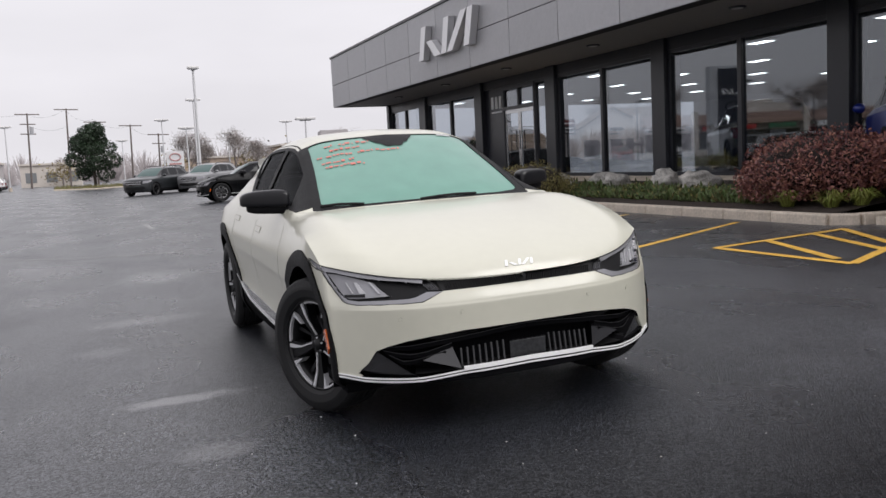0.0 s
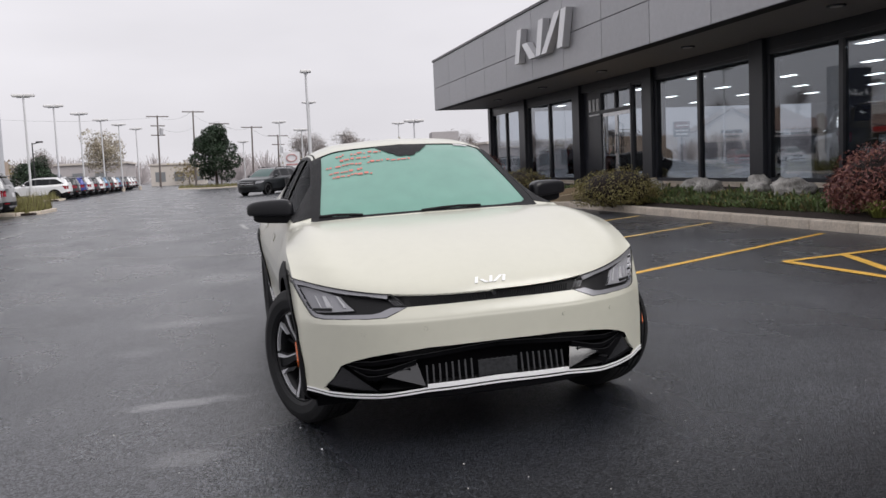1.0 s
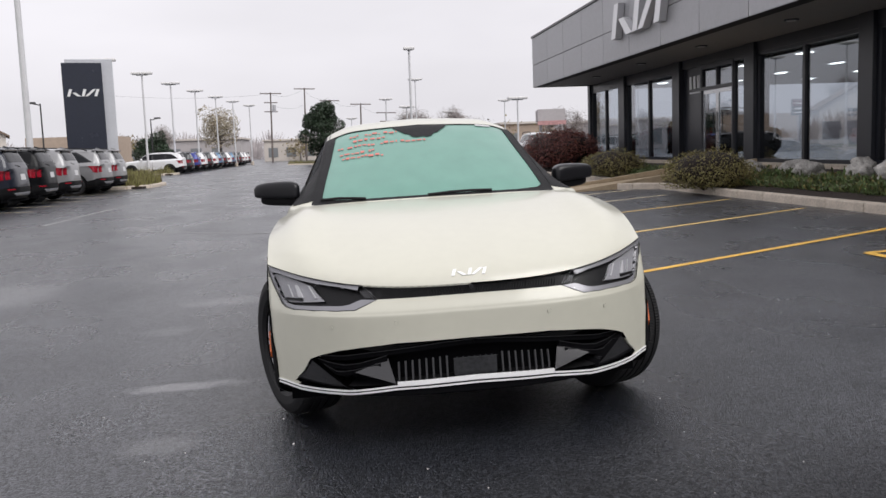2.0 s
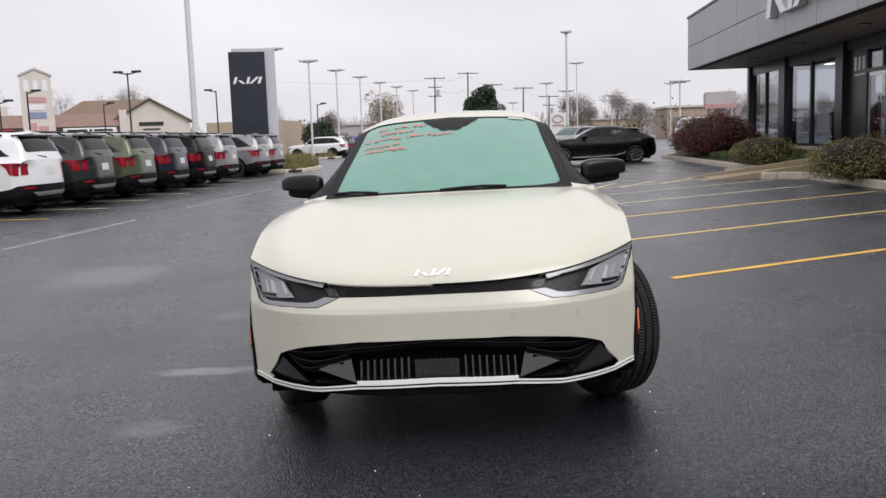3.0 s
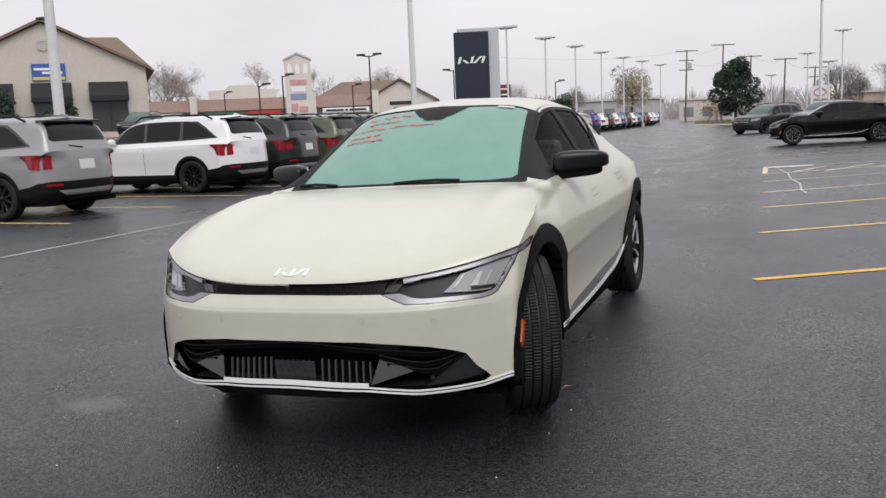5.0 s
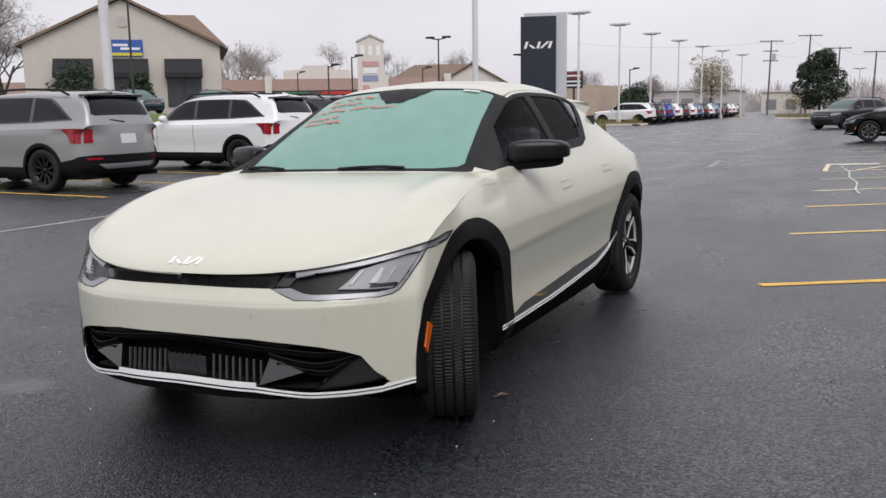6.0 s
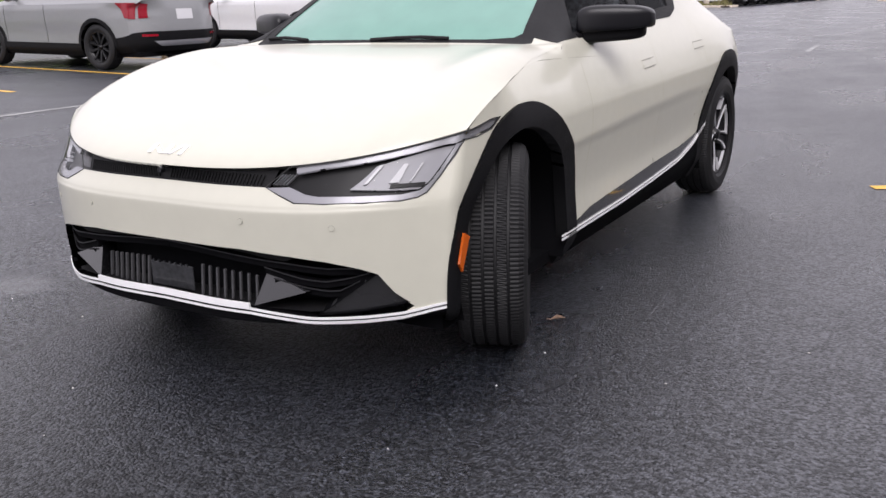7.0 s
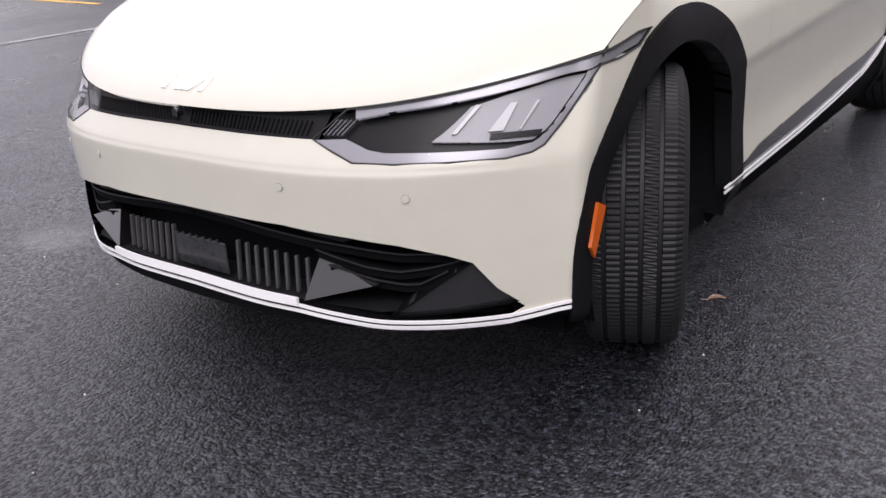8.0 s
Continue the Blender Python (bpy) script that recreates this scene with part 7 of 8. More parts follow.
# mirrors
def rounded_block(cx, cy, cz, hx, y_front, y_back, z_low, z_high, shape, s):
    """A rounded block that narrows and sweeps back towards its outer end."""
    bm = bmesh.new()
    bmesh.ops.create_uvsphere(bm, u_segments=28, v_segments=16, radius=1.0)
    for v in bm.verts:
        x, y, z = (math.copysign(abs(c) ** shape, c) for c in v.co)
        out = (x + 1) / 2
        zz = z * z_low if z < 0 else z * z_high * (1 - 0.30 * out ** 2)
        yy = y * (y_front if y < 0 else y_back) * (1 - 0.30 * out ** 2)
        v.co = Vector((s * (cx + x * hx), cy + yy + 0.06 * x, cz + zz + 0.008 * x))
    bmesh.ops.recalc_face_normals(bm, faces=bm.faces[:])
    return bm


for s in (1, -1):
    mir = part("door_mirror", rounded_block(0.930, 1.745, 1.106, 0.142, 0.088, 0.05, 0.022, 0.088, 0.42, s), MIRROR_BLACK, ev, "black door mirror", True)
    part("mirror_trim", rounded_block(0.905, 1.748, 1.078, 0.130, 0.076, 0.045, 0.040, 0.018, 0.45, s), ARCH_BLACK, mir, "matt black mirror base", True)
    part("mirror_stalk", merge(tube((s * 0.79, 1.70, 1.062), (s * 0.88, 1.735, 1.082), 0.026, 0.034, 10), box(s * 0.80 - 0.02, s * 0.80 + 0.02, 1.58, 1.75, 1.040, 1.080, 0.012)), ARCH_BLACK, mir)
    part("mirror_seam", rounded_block(0.928, 1.744, 1.0865, 0.139, 0.086, 0.045, 0.0018, 0.0018, 0.55, s), SATIN_DARK, mir)
    part("mirror_glass", box(s * 0.93 - 0.09, s * 0.93 + 0.10, 1.792, 1.798, 1.085, 1.17, 0.002), MACHINED, mir)

# wheels, wells and underside
STEER = 24
for s in (1, -1):
    turn = 0 if s == 1 else 180
    wheel(ev, pose(s * 0.805, FA, 0.368, 0, 0, turn + STEER))
    wheel(ev, pose(s * 0.815, RA, 0.368, 0, 0, turn))
    for cy in (FA, RA):
        bm = bmesh.new()
        pts = [(cy + 0.432 * math.cos(t), 0.368 + 0.432 * math.sin(t)) for t in np.linspace(-0.35, math.pi + 0.35, 26)]
        a = [bm.verts.new((s * 0.90, y, z)) for y, z in pts]
        b = [bm.verts.new((s * 0.45, y, z)) for y, z in pts]
        for i in range(len(pts) - 1):
            bm.faces.new((a[i], a[i + 1], b[i + 1], b[i]))
        bm.faces.new(b)
        part("wheel_well", bm, WELL, ev, "black wheel well liner", True)
part("underbody", merge(box(-0.84, 0.84, 0.40, 4.35, 0.19, 0.24), box(-0.44, 0.44, 0.3, 4.4, 0.2, 0.7), box(-0.84, 0.84, 1.30, 3.28, 0.2, 0.55)), WELL, ev, "dark flat underbody")
# cabin
for x in (-0.37, 0.37):
    for y, wrap in ((2.05, True), (2.95, False)):
        seat = part("seat", merge(box(x - 0.25, x + 0.25, y - 0.1, y + 0.42, 0.56, 0.72, 0.05)), SEAT, ev, "dark fabric seat")
        part("backrest", box(-0.25, 0.25, 0, 0.12, 0, 0.62, 0.05, pose(x, y + 0.38, 0.66, -16)), SEAT_WRAP if wrap and x > 0 else SEAT, seat, "seat back under thin film" if wrap and x > 0 else "")
        part("headrest", box(-0.13, 0.13, 0, 0.09, 0.64, 0.82, 0.03, pose(x, y + 0.38, 0.66, -16)), SEAT, seat)
part("dashboard", merge(box(-0.72, 0.72, 1.42, 1.78, 0.72, 0.98, 0.05)), CABIN, ev)
part("door_card", merge(box(0.76, 0.80, 1.5, 3.3, 0.5, 1.06), box(-0.80, -0.76, 1.5, 3.3, 0.5, 1.06)), CABIN, ev)
part("cabin_rear", box(-0.7, 0.7, 3.55, 3.60, 0.5, 1.3), CABIN, ev)
bm = bmesh.new()
prev = None
for i in range(25):
    a = 2 * math.pi * i / 24
    p = Vector((0.37 + 0.18 * math.cos(a), 1.82 + 0.07 * math.sin(a), 1.0 + 0.165 * math.sin(a)))
    if prev:
        add_tube(bm, prev, p, 0.016, sides=8)
    prev = p
part("steering_wheel", bm, CABIN, ev)


# a fallen leaf and grit on the asphalt near the wheel
LEAF_TAN = material("dry tan leaf", (0.52, 0.36, 0.26), 0.7, vary=0.2, scale=40)
leaf = thing("leaf", LOT @ pose(3.44, 4.96, 0.004, 0, 0, 35), "small dry tan leaf on the wet asphalt", "leaf")
bm = bmesh.new()
rows = []
for i in range(7):
    f = i / 6
    w = 0.013 * math.sin(math.pi * (0.08 + 0.84 * f))
    rows.append([bm.verts.new((-0.026 + 0.052 * f, k * w, 0.002 + 0.010 * abs(k) * math.sin(3 * f + 0.4) + 0.006 * f)) for k in (-1, 0, 1)])
for a, b in zip(rows, rows[1:]):
    for k in (0, 1):
        bm.faces.new((a[k], a[k + 1], b[k + 1], b[k]))
bmesh.ops.solidify(bm, geom=bm.faces[:], thickness=0.001)
part("blade", bm, LEAF_TAN, leaf, "", True)
part("stalk", tube((-0.026, 0, 0.003), (-0.045, 0.006, 0.003), 0.0012, 0.0008, 5), LEAF_TAN, leaf)
rng = random.Random(12)
bm = bmesh.new()
for k in range(70):
    x, y, q = rng.uniform(0.4, 5.6), rng.uniform(2.4, 6.4), rng.uniform(0.0018, 0.004)
    ball = bmesh.ops.create_icosphere(bm, subdivisions=1, radius=q, matrix=pose(x, y, q * 0.4) @ Matrix.Diagonal((1.3, 0.9, 0.7, 1)))
grit = mesh_object("grit", bm, material("pale grit", (0.6, 0.58, 0.55), 0.7, vary=0.3, scale=60))
grit.matrix_basis = LOT
tagged(grit, "pale grit specks scattered on the asphalt", "grit", kind="stuff")

# ---- parked sport utility cars: the same method, coarser ----
SV_Y = [1.2, 1.35, 1.6, 1.9, 2.2, 2.6, 3.2, 3.8, 4.2, 4.45, 4.56, 4.64, 4.70, 4.74]
sv_xe = curve([0.35, 0.7, 1.2, 2.0, 3.0, 4.0, 4.5, 4.74], [0.90, 0.935, 0.94, 0.94, 0.945, 0.94, 0.90, 0.84])
sv_ze = curve([0.35, 0.7, 1.2, 2.0, 3.0, 4.0, 4.5, 4.74], [0.90, 0.985, 1.02, 1.03, 1.04, 1.06, 1.06, 1.05])
sv_zc = curve([0.09, 0.11, 0.16, 0.3, 0.6, 1.0, 1.4], [0.92, 0.955, 0.985, 1.02, 1.065, 1.10, 1.13])
sv_p = curve([0.09, 0.3, 1.0, 1.35], [3.0, 4.0, 6.0, 10.0])
sv = {
    "x1": curve(SV_Y, [0.875, 0.87, 0.868, 0.866, 0.866, 0.866, 0.866, 0.86, 0.845, 0.82, 0.80, 0.79, 0.78, 0.77]),
    "z1": curve(SV_Y, [1.075, 1.10, 1.11, 1.115, 1.12, 1.125, 1.135, 1.15, 1.16, 1.165, 1.155, 1.14, 1.12, 1.09]),
    "x2": curve(SV_Y, [0.78, 0.75, 0.715, 0.69, 0.68, 0.68, 0.68, 0.67, 0.66, 0.65, 0.65, 0.66, 0.67, 0.68]),
    "z2": curve(SV_Y, [1.09, 1.115, 1.27, 1.45, 1.57, 1.61, 1.615, 1.60, 1.575, 1.54, 1.46, 1.33, 1.20, 1.11]),
    "x3": curve(SV_Y, [0.46, 0.46, 0.46, 0.45, 0.45, 0.45, 0.45, 0.45, 0.45, 0.44, 0.44, 0.44, 0.44, 0.44]),
    "z3": curve(SV_Y, [1.10, 1.125, 1.29, 1.48, 1.615, 1.67, 1.68, 1.665, 1.645, 1.615, 1.50, 1.35, 1.21, 1.115]),
    "z4": curve(SV_Y, [1.105, 1.13, 1.30, 1.495, 1.635, 1.69, 1.70, 1.69, 1.67, 1.64, 1.52, 1.36, 1.215, 1.12]),
}


def sv_top(Y, s):
    Y, s = np.asarray(Y, float), np.asarray(s, float)
    Yc = np.clip(Y, 0.09, 4.74)
    ye = np.where(Yc < 1.35, Yc + 0.26 * (1.35 - Yc) / 1.26, Yc)
    xe, ze = sv_xe(ye), sv_ze(ye)
    a = np.clip(1 - s, -0.05, 1.05)
    x_h = a * xe
    y_h = Yc + 0.26 * np.abs(a) ** 3 * np.clip(1.35 - Yc, 0, 9) / 1.26
    zc, p = sv_zc(Yc), sv_p(Yc)
    z_h = zc - (zc - ze) * np.abs(a) ** p
    c = np.zeros((len(Y), 5, 2))
    c[:, 0] = np.stack([xe, ze], 1)
    for k, key in ((1, "1"), (2, "2"), (3, "3")):
        c[:, k] = np.stack([sv["x" + key](Yc), sv["z" + key](Yc)], 1)
    c[:, 4] = np.stack([0 * Yc, sv["z4"](Yc)], 1)
    g = spline(KN, c, np.clip(s, -0.01, 1.01))
    k = np.clip((Yc - 1.25) / 0.14, 0, 1)
    y_g = Yc - 0.10 * np.abs(a) ** 4 * np.clip((Yc - 4.2) / 0.5, 0, 1) - 0.07 * (1 - a * a) * np.exp(-((Yc - 1.7) / 0.5) ** 2)
    return np.stack([x_h * (1 - k) + g[:, 0] * k, y_h * (1 - k) + y_g * k, z_h * (1 - k) + g[:, 1] * k], 1)


SV_FX = np.array([0, 0.3, 0.55, 0.72, 0.82])
SV_SY = np.array([0.35, 0.5, 0.7, 0.93, 1.2, 2.0, 3.0, 3.745, 4.2, 4.45])
SV_RX = np.array([0.86, 0.70, 0.35, 0.0])
SV_W = np.concatenate([np.array([0, 0.3, 0.555, 0.735, 0.86]), 1.02 + (SV_SY - 0.35), 5.12 + np.array([0.27, 0.46, 0.81, 1.16])])


def sv_level(zf, zc, y0, xm, xs, zs, yr, zr):
    pts = [(x / 0.9 * xm, y0 + (0.35 - y0) * (x / 0.9) ** 3, zf + (zc - zf) * (x / 0.9) ** 3) for x in SV_FX]
    f, g = curve([0.35, 0.7, 1.2, 3.0, 3.745, 4.45], xs), curve([0.35, 0.7, 1.2, 3.0, 3.745, 4.45], zs)
    pts += [(float(f(y)[0]), y, float(g(y)[0])) for y in SV_SY]
    pts += [(x * xs[-1] / 0.9, yr - (yr - 4.45) * (x / 0.9) ** 4, zr) for x in SV_RX]
    return np.array(pts)


sv_edge = [sv_top(np.array([0.09]), np.array([1 - x / 0.9]))[0] for x in SV_FX]
sv_edge += [sv_top(np.array([0.09 + (y - 0.35) * 1.26 if y < 1.35 else y]), np.array([0.0]))[0] for y in SV_SY]
sv_edge += [sv_top(np.array([4.74]), np.array([1 - x / 0.9]))[0] for x in SV_RX]
SV_L = np.array([
    sv_level(0.22, 0.22, 0.16, 0.84, [0.84] * 6, [0.24, 0.24, 0.22, 0.22, 0.24, 0.30], 4.66, 0.30),
    sv_level(0.36, 0.36, 0.04, 0.90, [0.90, 0.93, 0.925, 0.925, 0.935, 0.90], [0.36, 0.36, 0.34, 0.34, 0.36, 0.42], 4.79, 0.44),
    sv_level(0.56, 0.56, 0.03, 0.92, [0.92, 0.94, 0.93, 0.93, 0.95, 0.91], [0.56, 0.58, 0.56, 0.56, 0.58, 0.60], 4.81, 0.60),
    sv_level(0.76, 0.76, 0.05, 0.92, [0.92, 0.945, 0.95, 0.95, 0.955, 0.91], [0.76, 0.78, 0.78, 0.78, 0.80, 0.82], 4.79, 0.82),
    sv_level(0.88, 0.86, 0.07, 0.91, [0.91, 0.945, 0.952, 0.955, 0.955, 0.90], [0.86, 0.92, 0.94, 0.95, 0.96, 0.97], 4.77, 0.97),
    np.array(sv_edge),
])


SV_VS = np.linspace(0, 5, 101)


def sv_ring(w, v):
    w, v = np.asarray(w, float), np.asarray(v, float)
    n = len(w)
    rows = np.stack([spline(SV_W, np.repeat(L[None], n, 0), np.clip(w, 0, SV_W[-1])) for L in SV_L], 1)
    return spline(np.arange(6.0), rows, np.clip(v, -0.02, 5.02))


def svz(w, z):
    w = min(max(w, 0), SV_W[-1])
    col = sv_ring(np.full(101, w), SV_VS)[:, 2]
    return -0.2 if z <= col[0] else 5.2 if z >= col[-1] else float(np.interp(z, col, SV_VS))


def sv_out(points, step=0.12):
    out = []
    for (a, b), (c, d) in zip(points, points[1:] + points[:1]):
        n = max(1, int(abs(c - a) / step))
        out += [(a + (c - a) * i / n, svz(a + (c - a) * i / n, b + (d - b) * i / n)) for i in range(n)]
    return out


def ssy(y):
    return 1.02 + (y - 0.35)


def srx(x):
    return 5.12 + float(np.interp(-x, [-0.9, -0.86, -0.70, -0.35, 0.0], [0.1, 0.27, 0.46, 0.81, 1.16]))


def sfx(x):
    return float(np.interp(x, [0, 0.3, 0.55, 0.72, 0.82, 0.9], [0, 0.3, 0.555, 0.735, 0.86, 1.02]))


def build_suv(paint, label):
    t = thing("sport_utility_car", Matrix.Identity(4), label, "car", "cars parked in the far row")
    r = Sheet(sv_ring, np.concatenate([np.linspace(0, 1.1, 16), np.linspace(1.2, 5.12, 40), np.linspace(5.18, SV_W[-1], 18)]), np.linspace(0, 5, 19))
    for cy in (0.93, 3.745):
        r.cut("opening", [(ssy(cy + 0.40 * math.cos(q)), svz(ssy(cy + 0.40 * math.cos(q)), 0.37 + 0.40 * math.sin(q))) for q in np.linspace(-0.5, math.pi + 0.5, 18)])
    for cy, name in ((0.93, "arch_front"), (3.745, "arch_rear")):
        r.cut(name, [(ssy(cy + 0.46 * math.cos(q)), svz(ssy(cy + 0.46 * math.cos(q)), 0.37 + 0.46 * math.sin(q))) for q in np.linspace(-0.5, math.pi + 0.5, 18)])
    r.cut("sill", sv_out([(ssy(1.3), 0.42), (ssy(3.35), 0.42), (ssy(3.35), 0.05), (ssy(1.3), 0.05)]))
    r.cut("skid", sv_out([(srx(0.62), 0.475), (6.4, 0.475), (6.4, 0.395), (srx(0.50), 0.395)]))
    r.cut("rear_bumper", sv_out([(ssy(4.1), 0.50), (ssy(4.45), 0.56), (srx(0.7), 0.62), (6.4, 0.62), (6.4, 0.05), (ssy(4.1), 0.05)]))
    r.cut("tail_lamp", sv_out([(ssy(4.26), 1.055), (ssy(4.40), 0.83), (srx(0.80), 0.81), (srx(0.785), 1.06), (ssy(4.4), 1.06)]))
    r.cut("tail_lamp_bar", sv_out([(srx(0.770), 1.05), (srx(0.770), 0.82), (srx(0.67), 0.83), (srx(0.67), 1.04)]))
    r.cut("plate", sv_out([(srx(0.17), 0.96), (6.4, 0.96), (6.4, 0.80), (srx(0.17), 0.80)]))
    r.cut("head_lamp", sv_out([(sfx(0.56), 0.74), (sfx(0.84), 0.76), (ssy(0.55), 0.86), (ssy(0.52), 0.90), (sfx(0.60), 0.88)]))
    r.cut("front_grille", sv_out([(-0.1, 0.90), (sfx(0.54), 0.88), (sfx(0.50), 0.66), (-0.1, 0.62)]))
    r.cut("front_intake", sv_out([(-0.1, 0.52), (sfx(0.62), 0.54), (sfx(0.74), 0.40), (-0.1, 0.32)]))
    r.cut("handle", sv_out([(ssy(2.25), 0.91), (ssy(2.45), 0.915), (ssy(2.45), 0.945), (ssy(2.25), 0.94)]))
    r.cut("handle", sv_out([(ssy(3.15), 0.925), (ssy(3.35), 0.93), (ssy(3.35), 0.96), (ssy(3.15), 0.955)]))
    for y in (1.42, 2.50):
        r.cut("gap_front" if y < 2 else "gap_rear", [(ssy(y), svz(ssy(y), 0.42)), (ssy(y) + 0.012, svz(ssy(y), 0.42)), (ssy(y) + 0.012, 5.2), (ssy(y), 5.2)])
    r.sort()
    r.part("body_side", ["body", "handle"], paint, t, rim=0.02)
    for s in (1, -1):
        for k in ("arch_front", "arch_rear"):
            r.part("wheel_arch_trim", [k], ARCH_BLACK, t, off=0.01, rim=0.05, sides=(s,))
        r.part("sill_trim", ["sill"], ARCH_BLACK, t, off=0.01, rim=0.02, sides=(s,))
        lamp_ = r.part("tail_lamp", ["tail_lamp"], TAIL_RED, t, off=0.012, rim=0.03, sides=(s,), label="red tail lamp")
        r.part("light_bar", ["tail_lamp_bar"], TAIL_RED, lamp_, off=0.012, rim=0.03, sides=(s,))
        r.part("head_lamp", ["head_lamp"], LAMP_SILVER, t, off=0.004, rim=0.02, sides=(s,))
    r.part("rear_bumper", ["rear_bumper"], ARCH_BLACK, t, off=0.006, rim=0.02)
    r.part("skid_plate", ["skid"], LAMP_PALE, t, off=0.014, rim=0.02)
    r.part("paper_plate", ["plate"], PLATE_WHITE, t, off=0.004, rim=0.01)
    r.part("front_grille", ["front_grille"], GLOSS_BLACK, t, off=-0.02)
    r.part("front_intake", ["front_intake"], TRIM_BLACK, t, off=-0.02)
    for s in (1, -1):
        for k in ("gap_front", "gap_rear"):
            r.part("panel_gap", [k], SEAM, t, off=-0.006, sides=(s,))
    part("grille_bar", merge(box(-0.5, 0.5, 0.02, 0.06, 0.83, 0.85), box(-0.48, 0.48, 0.02, 0.06, 0.70, 0.72)), MACHINED, t)
    u = Sheet(sv_top, np.concatenate([np.linspace(0.09, 1.3, 14), np.linspace(1.35, 4.40, 34), np.linspace(4.45, 4.74, 9)]), np.concatenate([np.linspace(0, 0.24, 9), np.linspace(0.3, 1, 9)]))
    u.cut("side_window", [(1.62, 0.105), (2.46, 0.10), (2.44, 0.192), (2.1, 0.192), (1.9, 0.185)])
    u.cut("side_window", [(2.54, 0.10), (3.42, 0.10), (3.40, 0.192), (2.52, 0.192)])
    u.cut("side_window", [(3.50, 0.10), (4.34, 0.106), (4.06, 0.150), (3.80, 0.184), (3.48, 0.192)])
    u.cut("window_frame", [(1.45, 0.092), (3.6, 0.092), (4.44, 0.099), (4.11, 0.153), (3.83, 0.195), (2.1, 0.199), (1.5, 0.2)])
    u.cut("windscreen", [(1.40, 0.27), (1.39, 1.1), (2.13, 1.1), (2.12, 0.27)])
    u.cut("rear_screen", [(4.475, 1.1), (4.475, 0.36), (4.50, 0.32), (4.66, 0.24), (4.675, 0.34), (4.675, 1.1)])
    u.cut("spoiler", [(4.34, 1.1), (4.34, 0.28), (4.485, 0.27), (4.49, 1.1)])
    u.sort()
    u.part("upper_body", ["body"], paint, t, rim=0.02)
    u.part("spoiler", ["spoiler"], paint, t, off=0.035, rim=0.06)
    for s in (1, -1):
        u.part("window_frame", ["window_frame"], GLOSS_BLACK, t, off=0.002, rim=0.02, sides=(s,))
        u.part("side_glass", ["side_window"], PRIVACY, t, off=-0.004, sides=(s,))
        bm = bmesh.new()
        pts = [(s * 0.69, 2.15, 1.60), (s * 0.70, 2.35, 1.71), (s * 0.70, 3.2, 1.725), (s * 0.69, 4.0, 1.70), (s * 0.67, 4.2, 1.61)]
        for p, q in zip(pts, pts[1:]):
            add_tube(bm, p, q, 0.02, sides=6)
        part("roof_rail", bm, TRIM_BLACK, t, "black roof rail")
        bm = bmesh.new()
        bmesh.ops.create_uvsphere(bm, u_segments=14, v_segments=8, radius=1.0)
        bmesh.ops.transform(bm, verts=bm.verts[:], matrix=pose(s * 1.03, 1.72, 1.17) @ Matrix.Diagonal((0.12, 0.08, 0.085, 1)))
        part("door_mirror", merge(bm, tube((s * 0.87, 1.72, 1.12), (s * 1.0, 1.72, 1.14), 0.03, 0.03, 6)), paint, t, "", True)
        for cy in (0.93, 3.745):
            wheel(t, pose(s * 0.82, cy, 0.37, 0, 0, 0 if s == 1 else 180), 0.37, 0.23, 0.245, fine=False, dark=True)
            bm = bmesh.new()
            ps = [(cy + 0.42 * math.cos(q), 0.37 + 0.42 * math.sin(q)) for q in np.linspace(-0.4, math.pi + 0.4, 14)]
            a = [bm.verts.new((s * 0.915, y, z)) for y, z in ps]
            b = [bm.verts.new((s * 0.5, y, z)) for y, z in ps]
            for i in range(len(ps) - 1):
                bm.faces.new((a[i], a[i + 1], b[i + 1], b[i]))
            bm.faces.new(b)
            part("wheel_well", bm, WELL, t, "", True)
    u.part("windscreen", ["windscreen"], SCREEN_DARK, t, off=-0.003)
    u.part("rear_screen", ["rear_screen"], PRIVACY, t, off=-0.003)
    part("rear_wiper", tube((0.02, 4.73, 1.16), (0.30, 4.71, 1.20), 0.012, 0.008, 6), TRIM_BLACK, t)
    for s in (1, -1):
        bm = bmesh.new()
        rows = []
        for x in (0.56, 0.63, 0.70, 0.76):
            c = sv_ring(np.array([srx(x)]), np.array([svz(srx(x), 0.56)]))[0]
            rows.append([bm.verts.new((s * c[0], c[1] + d, 0.56 + q)) for d, q in ((0.0, -0.018), (0.016, -0.018), (0.016, 0.018), (0.0, 0.018))])
        for a, b in zip(rows, rows[1:]):
            for k in range(4):
                bm.faces.new((a[k], a[(k + 1) % 4], b[(k + 1) % 4], b[k]))
        bm.faces.new(rows[0])
        bm.faces.new(rows[-1][::-1])
        bmesh.ops.recalc_face_normals(bm, faces=bm.faces[:])
        part("bumper_reflector", bm, TAIL_RED, t, "red bumper reflector")
    part("spoiler_lip", box(-0.62, 0.62, 4.36, 4.56, 1.585, 1.625, 0.012), GLOSS_BLACK, t, "black edge of the roof spoiler")
    part("shark_fin", prism([(0, 0), (0.20, 0), (0.18, 0.03), (0.06, 0.07)], 0.03, pose(0.015, 4.30, 1.66, 0, 0, -90) @ Matrix.Diagonal((-1, 1, 1, 1))), paint, t)
    part("underbody", merge(box(-0.82, 0.82, 0.45, 4.6, 0.22, 0.3), box(-0.5, 0.5, 0.3, 4.6, 0.25, 0.8)), WELL, t)
    return t


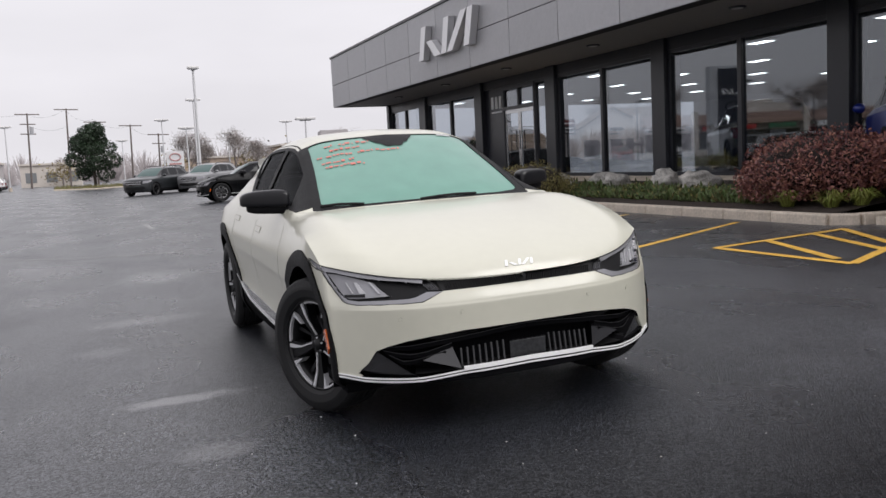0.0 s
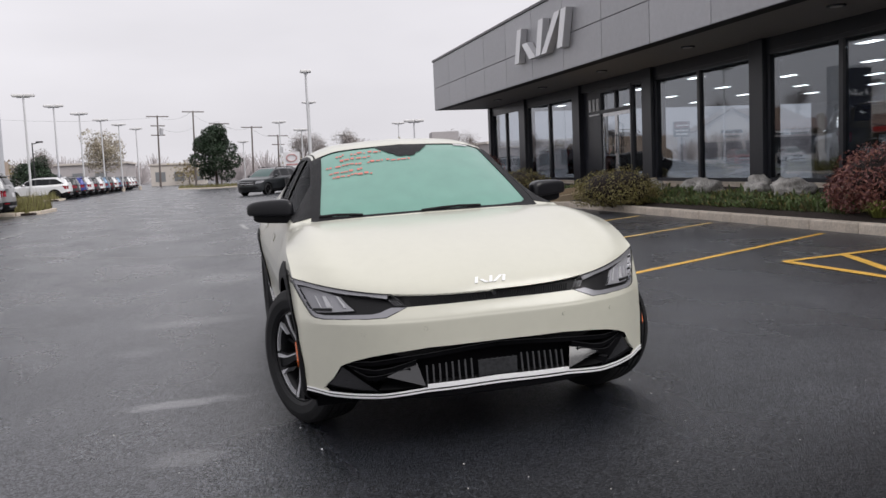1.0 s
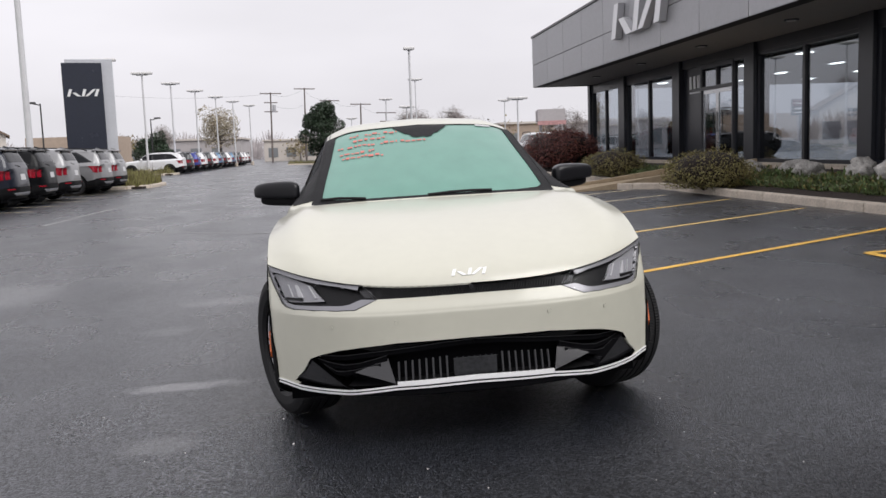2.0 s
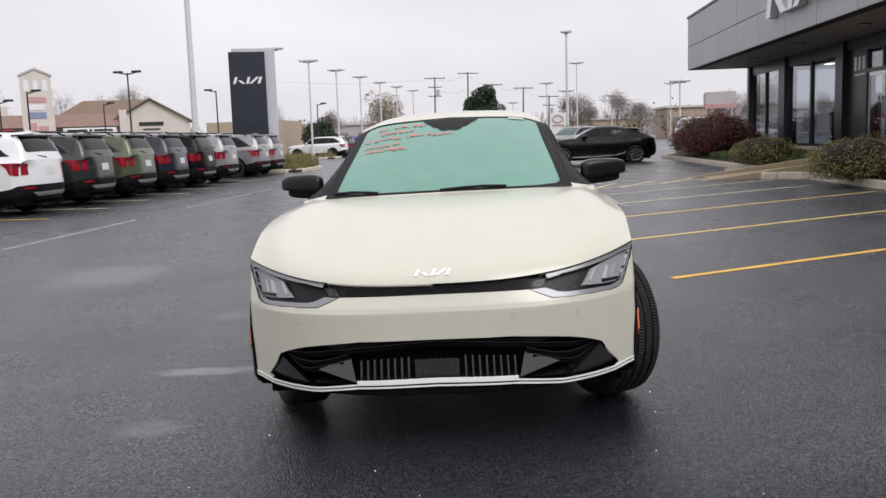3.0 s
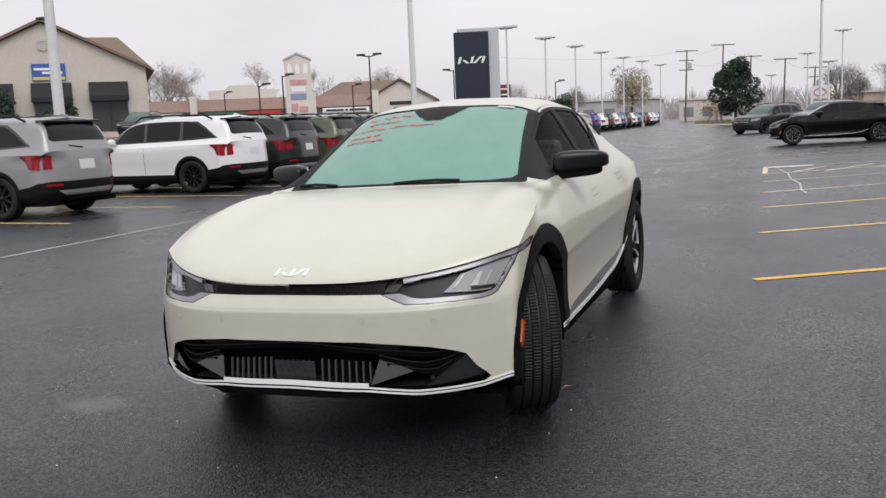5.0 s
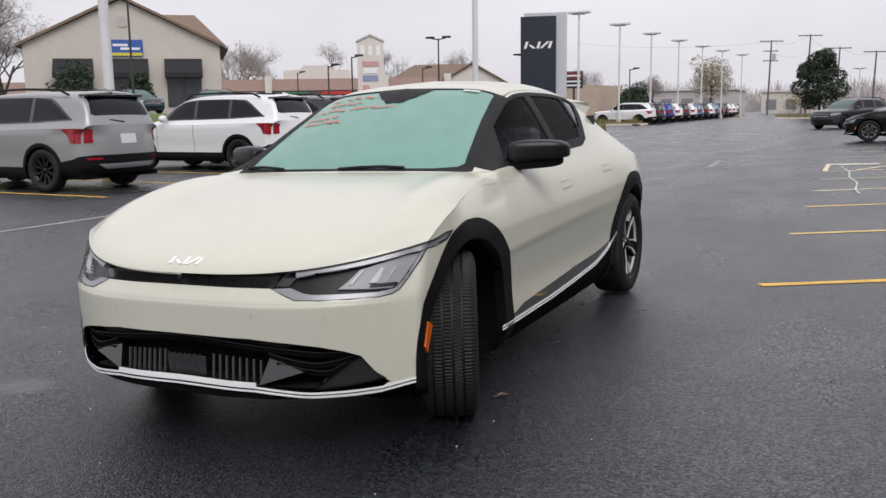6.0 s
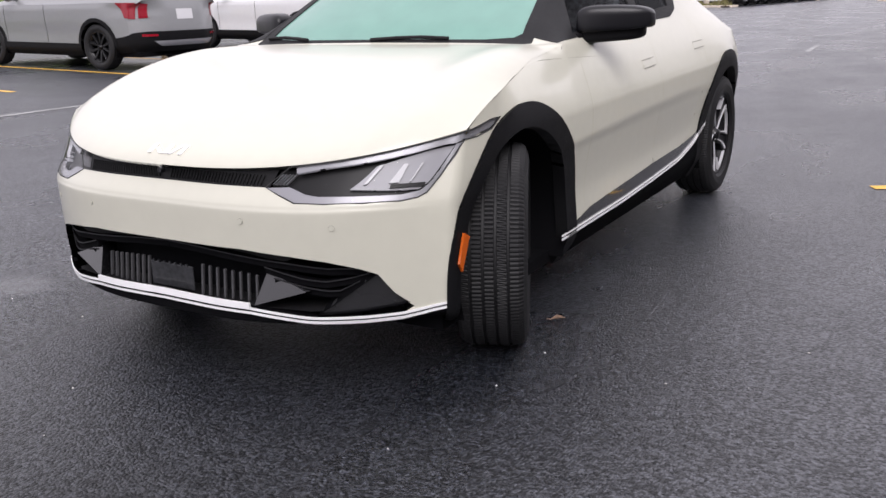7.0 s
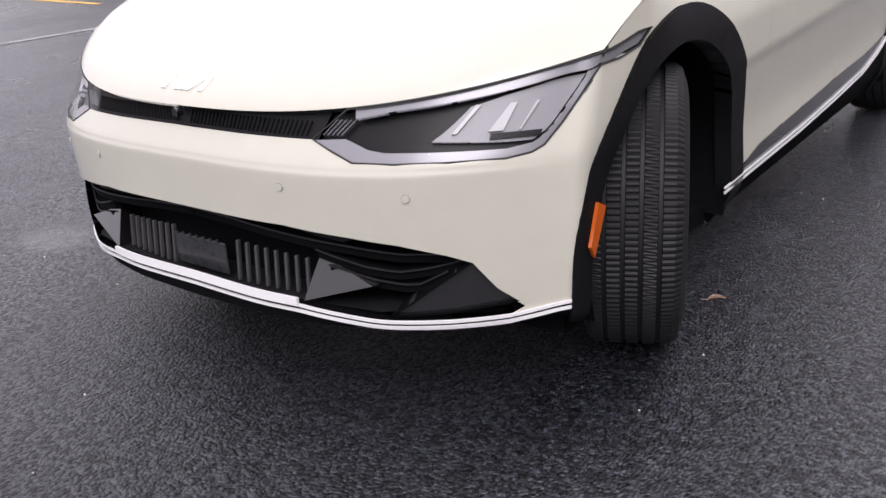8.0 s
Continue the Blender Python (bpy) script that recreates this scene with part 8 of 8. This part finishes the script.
SCREEN_DARK = material("car windscreen", (0.07, 0.115, 0.11), 0.08, spec=0.4)
SUV_GREY = car_paint("steel grey paint", (0.28, 0.285, 0.29), 0.3, 0.4)
proto = build_suv(SUV_GREY, "steel grey sport utility car with red tail lamps")
SUV_FRONT = -12.1
BIG = Matrix.Diagonal((1.055, 1.055, 1.055, 1))
proto.matrix_basis = pose(SUV_FRONT, 13.2, 0.03, 0, 0, -90) @ BIG


def suv_copy(m, paint, label, group="cars parked in the far row"):
    c = copy_thing(proto, m)
    tagged(c, label, "car", group)
    for o in c.children_recursive:
        if o.type == "MESH" and o.data.materials[0] == SUV_GREY:
            if paint.name not in o.data.name:
                key = o.data.name + " " + paint.name
                me = bpy.data.meshes.get(key) or o.data.copy()
                me.name = key
                me.materials[0] = paint
                o.data = me
    return c


P_WHITE = car_paint("white paint", (0.72, 0.72, 0.73))
P_DARKGREEN = car_paint("dark slate paint", (0.014, 0.018, 0.018), 0.2)
P_OLIVE = car_paint("olive green paint", (0.075, 0.088, 0.048), 0.2)
P_NAVY = car_paint("navy paint", (0.006, 0.009, 0.02), 0.2)
P_BLACK = car_paint("black paint", (0.002, 0.0024, 0.0035), rough=0.3, coat=0.0, spec=0.22)
P_SILVER = car_paint("silver paint", (0.26, 0.26, 0.265), 0.5, 0.4)
P_BLUE = car_paint("bright blue paint", (0.01, 0.025, 0.22), 0.2)
P_PALEBLUE = car_paint("pale blue paint", (0.10, 0.18, 0.28), 0.3)
P_GUN = car_paint("gunmetal paint", (0.022, 0.025, 0.028), 0.3)
P_TEAL = car_paint("dark teal paint", (0.02, 0.06, 0.08), 0.3)
P_RED = car_paint("red paint", (0.25, 0.01, 0.01), 0.1)
P_GOLD = car_paint("bronze paint", (0.07, 0.05, 0.018), 0.4)
for y, paint, label in ((18.65, P_WHITE, "white sport utility car with black wheels"), (21.3, P_DARKGREEN, "dark slate sport utility car, tail to the lane"), (23.95, P_OLIVE, "olive green sport utility car, tail to the lane"),
                        (26.55, P_NAVY, "navy sport utility car, tail to the lane"), (29.15, P_BLACK, "black sport utility car, tail to the lane"), (31.75, P_SILVER, "silver sport utility car, tail to the lane"), (36.2, P_SILVER, "silver sport utility car near the island"), (38.6, P_SILVER, "silver sport utility car beside the island")):
    suv_copy(pose(SUV_FRONT, y, 0.03, 0, 0, -90), paint, label)
# second row beyond the island
second = [P_WHITE, P_GUN, P_BLUE, P_WHITE, P_GUN, P_WHITE, P_PALEBLUE, P_GUN, P_WHITE, P_PALEBLUE, P_NAVY, P_GUN, P_WHITE, P_WHITE, P_SILVER]
for i, paint in enumerate(second):
    suv_copy(pose(-15.4 - 0.02 * i, 73.5 + 4.1 * i, 0.03, 0, 0, -90), paint, "parked car in the long second row, tail to the lane", "cars of the second row")
# vans facing the camera beyond the black crossover
suv_copy(pose(2.6, 57.6, -0.01, 0, 0, -38), P_GUN, "dark grey people carrier facing the lane", "people carriers")
suv_copy(pose(5.9, 58.0, 0.07, 0, 0, -38), P_SILVER, "silver people carrier facing the lane", "people carriers")
for x, y, yaw, paint in ((13.0, 44.4, 0, P_WHITE), (-46, 72, 20, P_GUN), (-39, 76, 20, P_SILVER), (-33, 80, 20, P_WHITE), (-28, 82, 20, P_RED), (-52, 66, 20, P_TEAL), (-58, 62, 20, P_SILVER)):
    suv_copy(pose(x, y, ground_z(x), 0, 0, yaw), paint, "distant car parked by the shops", "cars by the shops")
for x, y, yaw, paint, label in ((-33.8, 42.1, 70, P_TEAL, "dark teal car parked before the gabled shop"), (-32.9, 45.2, 20, P_GUN, "gunmetal car parked before the gabled shop")):
    suv_copy(pose(x, y, 1.44, 0, 0, yaw) @ Matrix.Diagonal((0.92, 0.92, 0.86, 1)), paint, label, "cars by the shops")
# showroom cars seen through the glass
suv_copy(pose(18.2, 21.0, Z_SILL - 0.06, 0, 0, 150), P_GOLD, "bronze car on the showroom floor", "showroom cars")
suv_copy(pose(15.2, 12.6, Z_SILL - 0.06, 0, 0, 140), P_BLUE, "blue car on the showroom floor", "showroom cars")
suv_copy(pose(18.6, 33.0, Z_SILL - 0.06, 0, 0, 120), P_GUN, "gunmetal car on the showroom floor", "showroom cars")

# ---- the black crossover by the hedge: the same model in black ----
twin = copy_thing(ev, pose(4.25, 36.5, 0.075, 0, -SLOPE, -88))
tagged(twin, "black electric crossover parked by the red hedge", "car")
for o in list(twin.children_recursive):
    if o.name.startswith(("red_mark", "sticker")):
        bpy.data.objects.remove(o)
    elif o.type == "EMPTY" and abs(o.matrix_basis.translation.y - FA) < 0.01:
        s = 1 if o.matrix_basis.translation.x > 0 else -1
        o.matrix_basis = pose(s * 0.805, FA, 0.368, 0, 0, 0 if s == 1 else 180)
    elif o.type == "MESH" and o.data.materials[0] in (CREAM, MINT, TINT):
        me = o.data.copy()
        me.materials[0] = {CREAM: P_BLACK, MINT: SCREEN_DARK, TINT: PRIVACY}[me.materials[0]]
        o.data = me
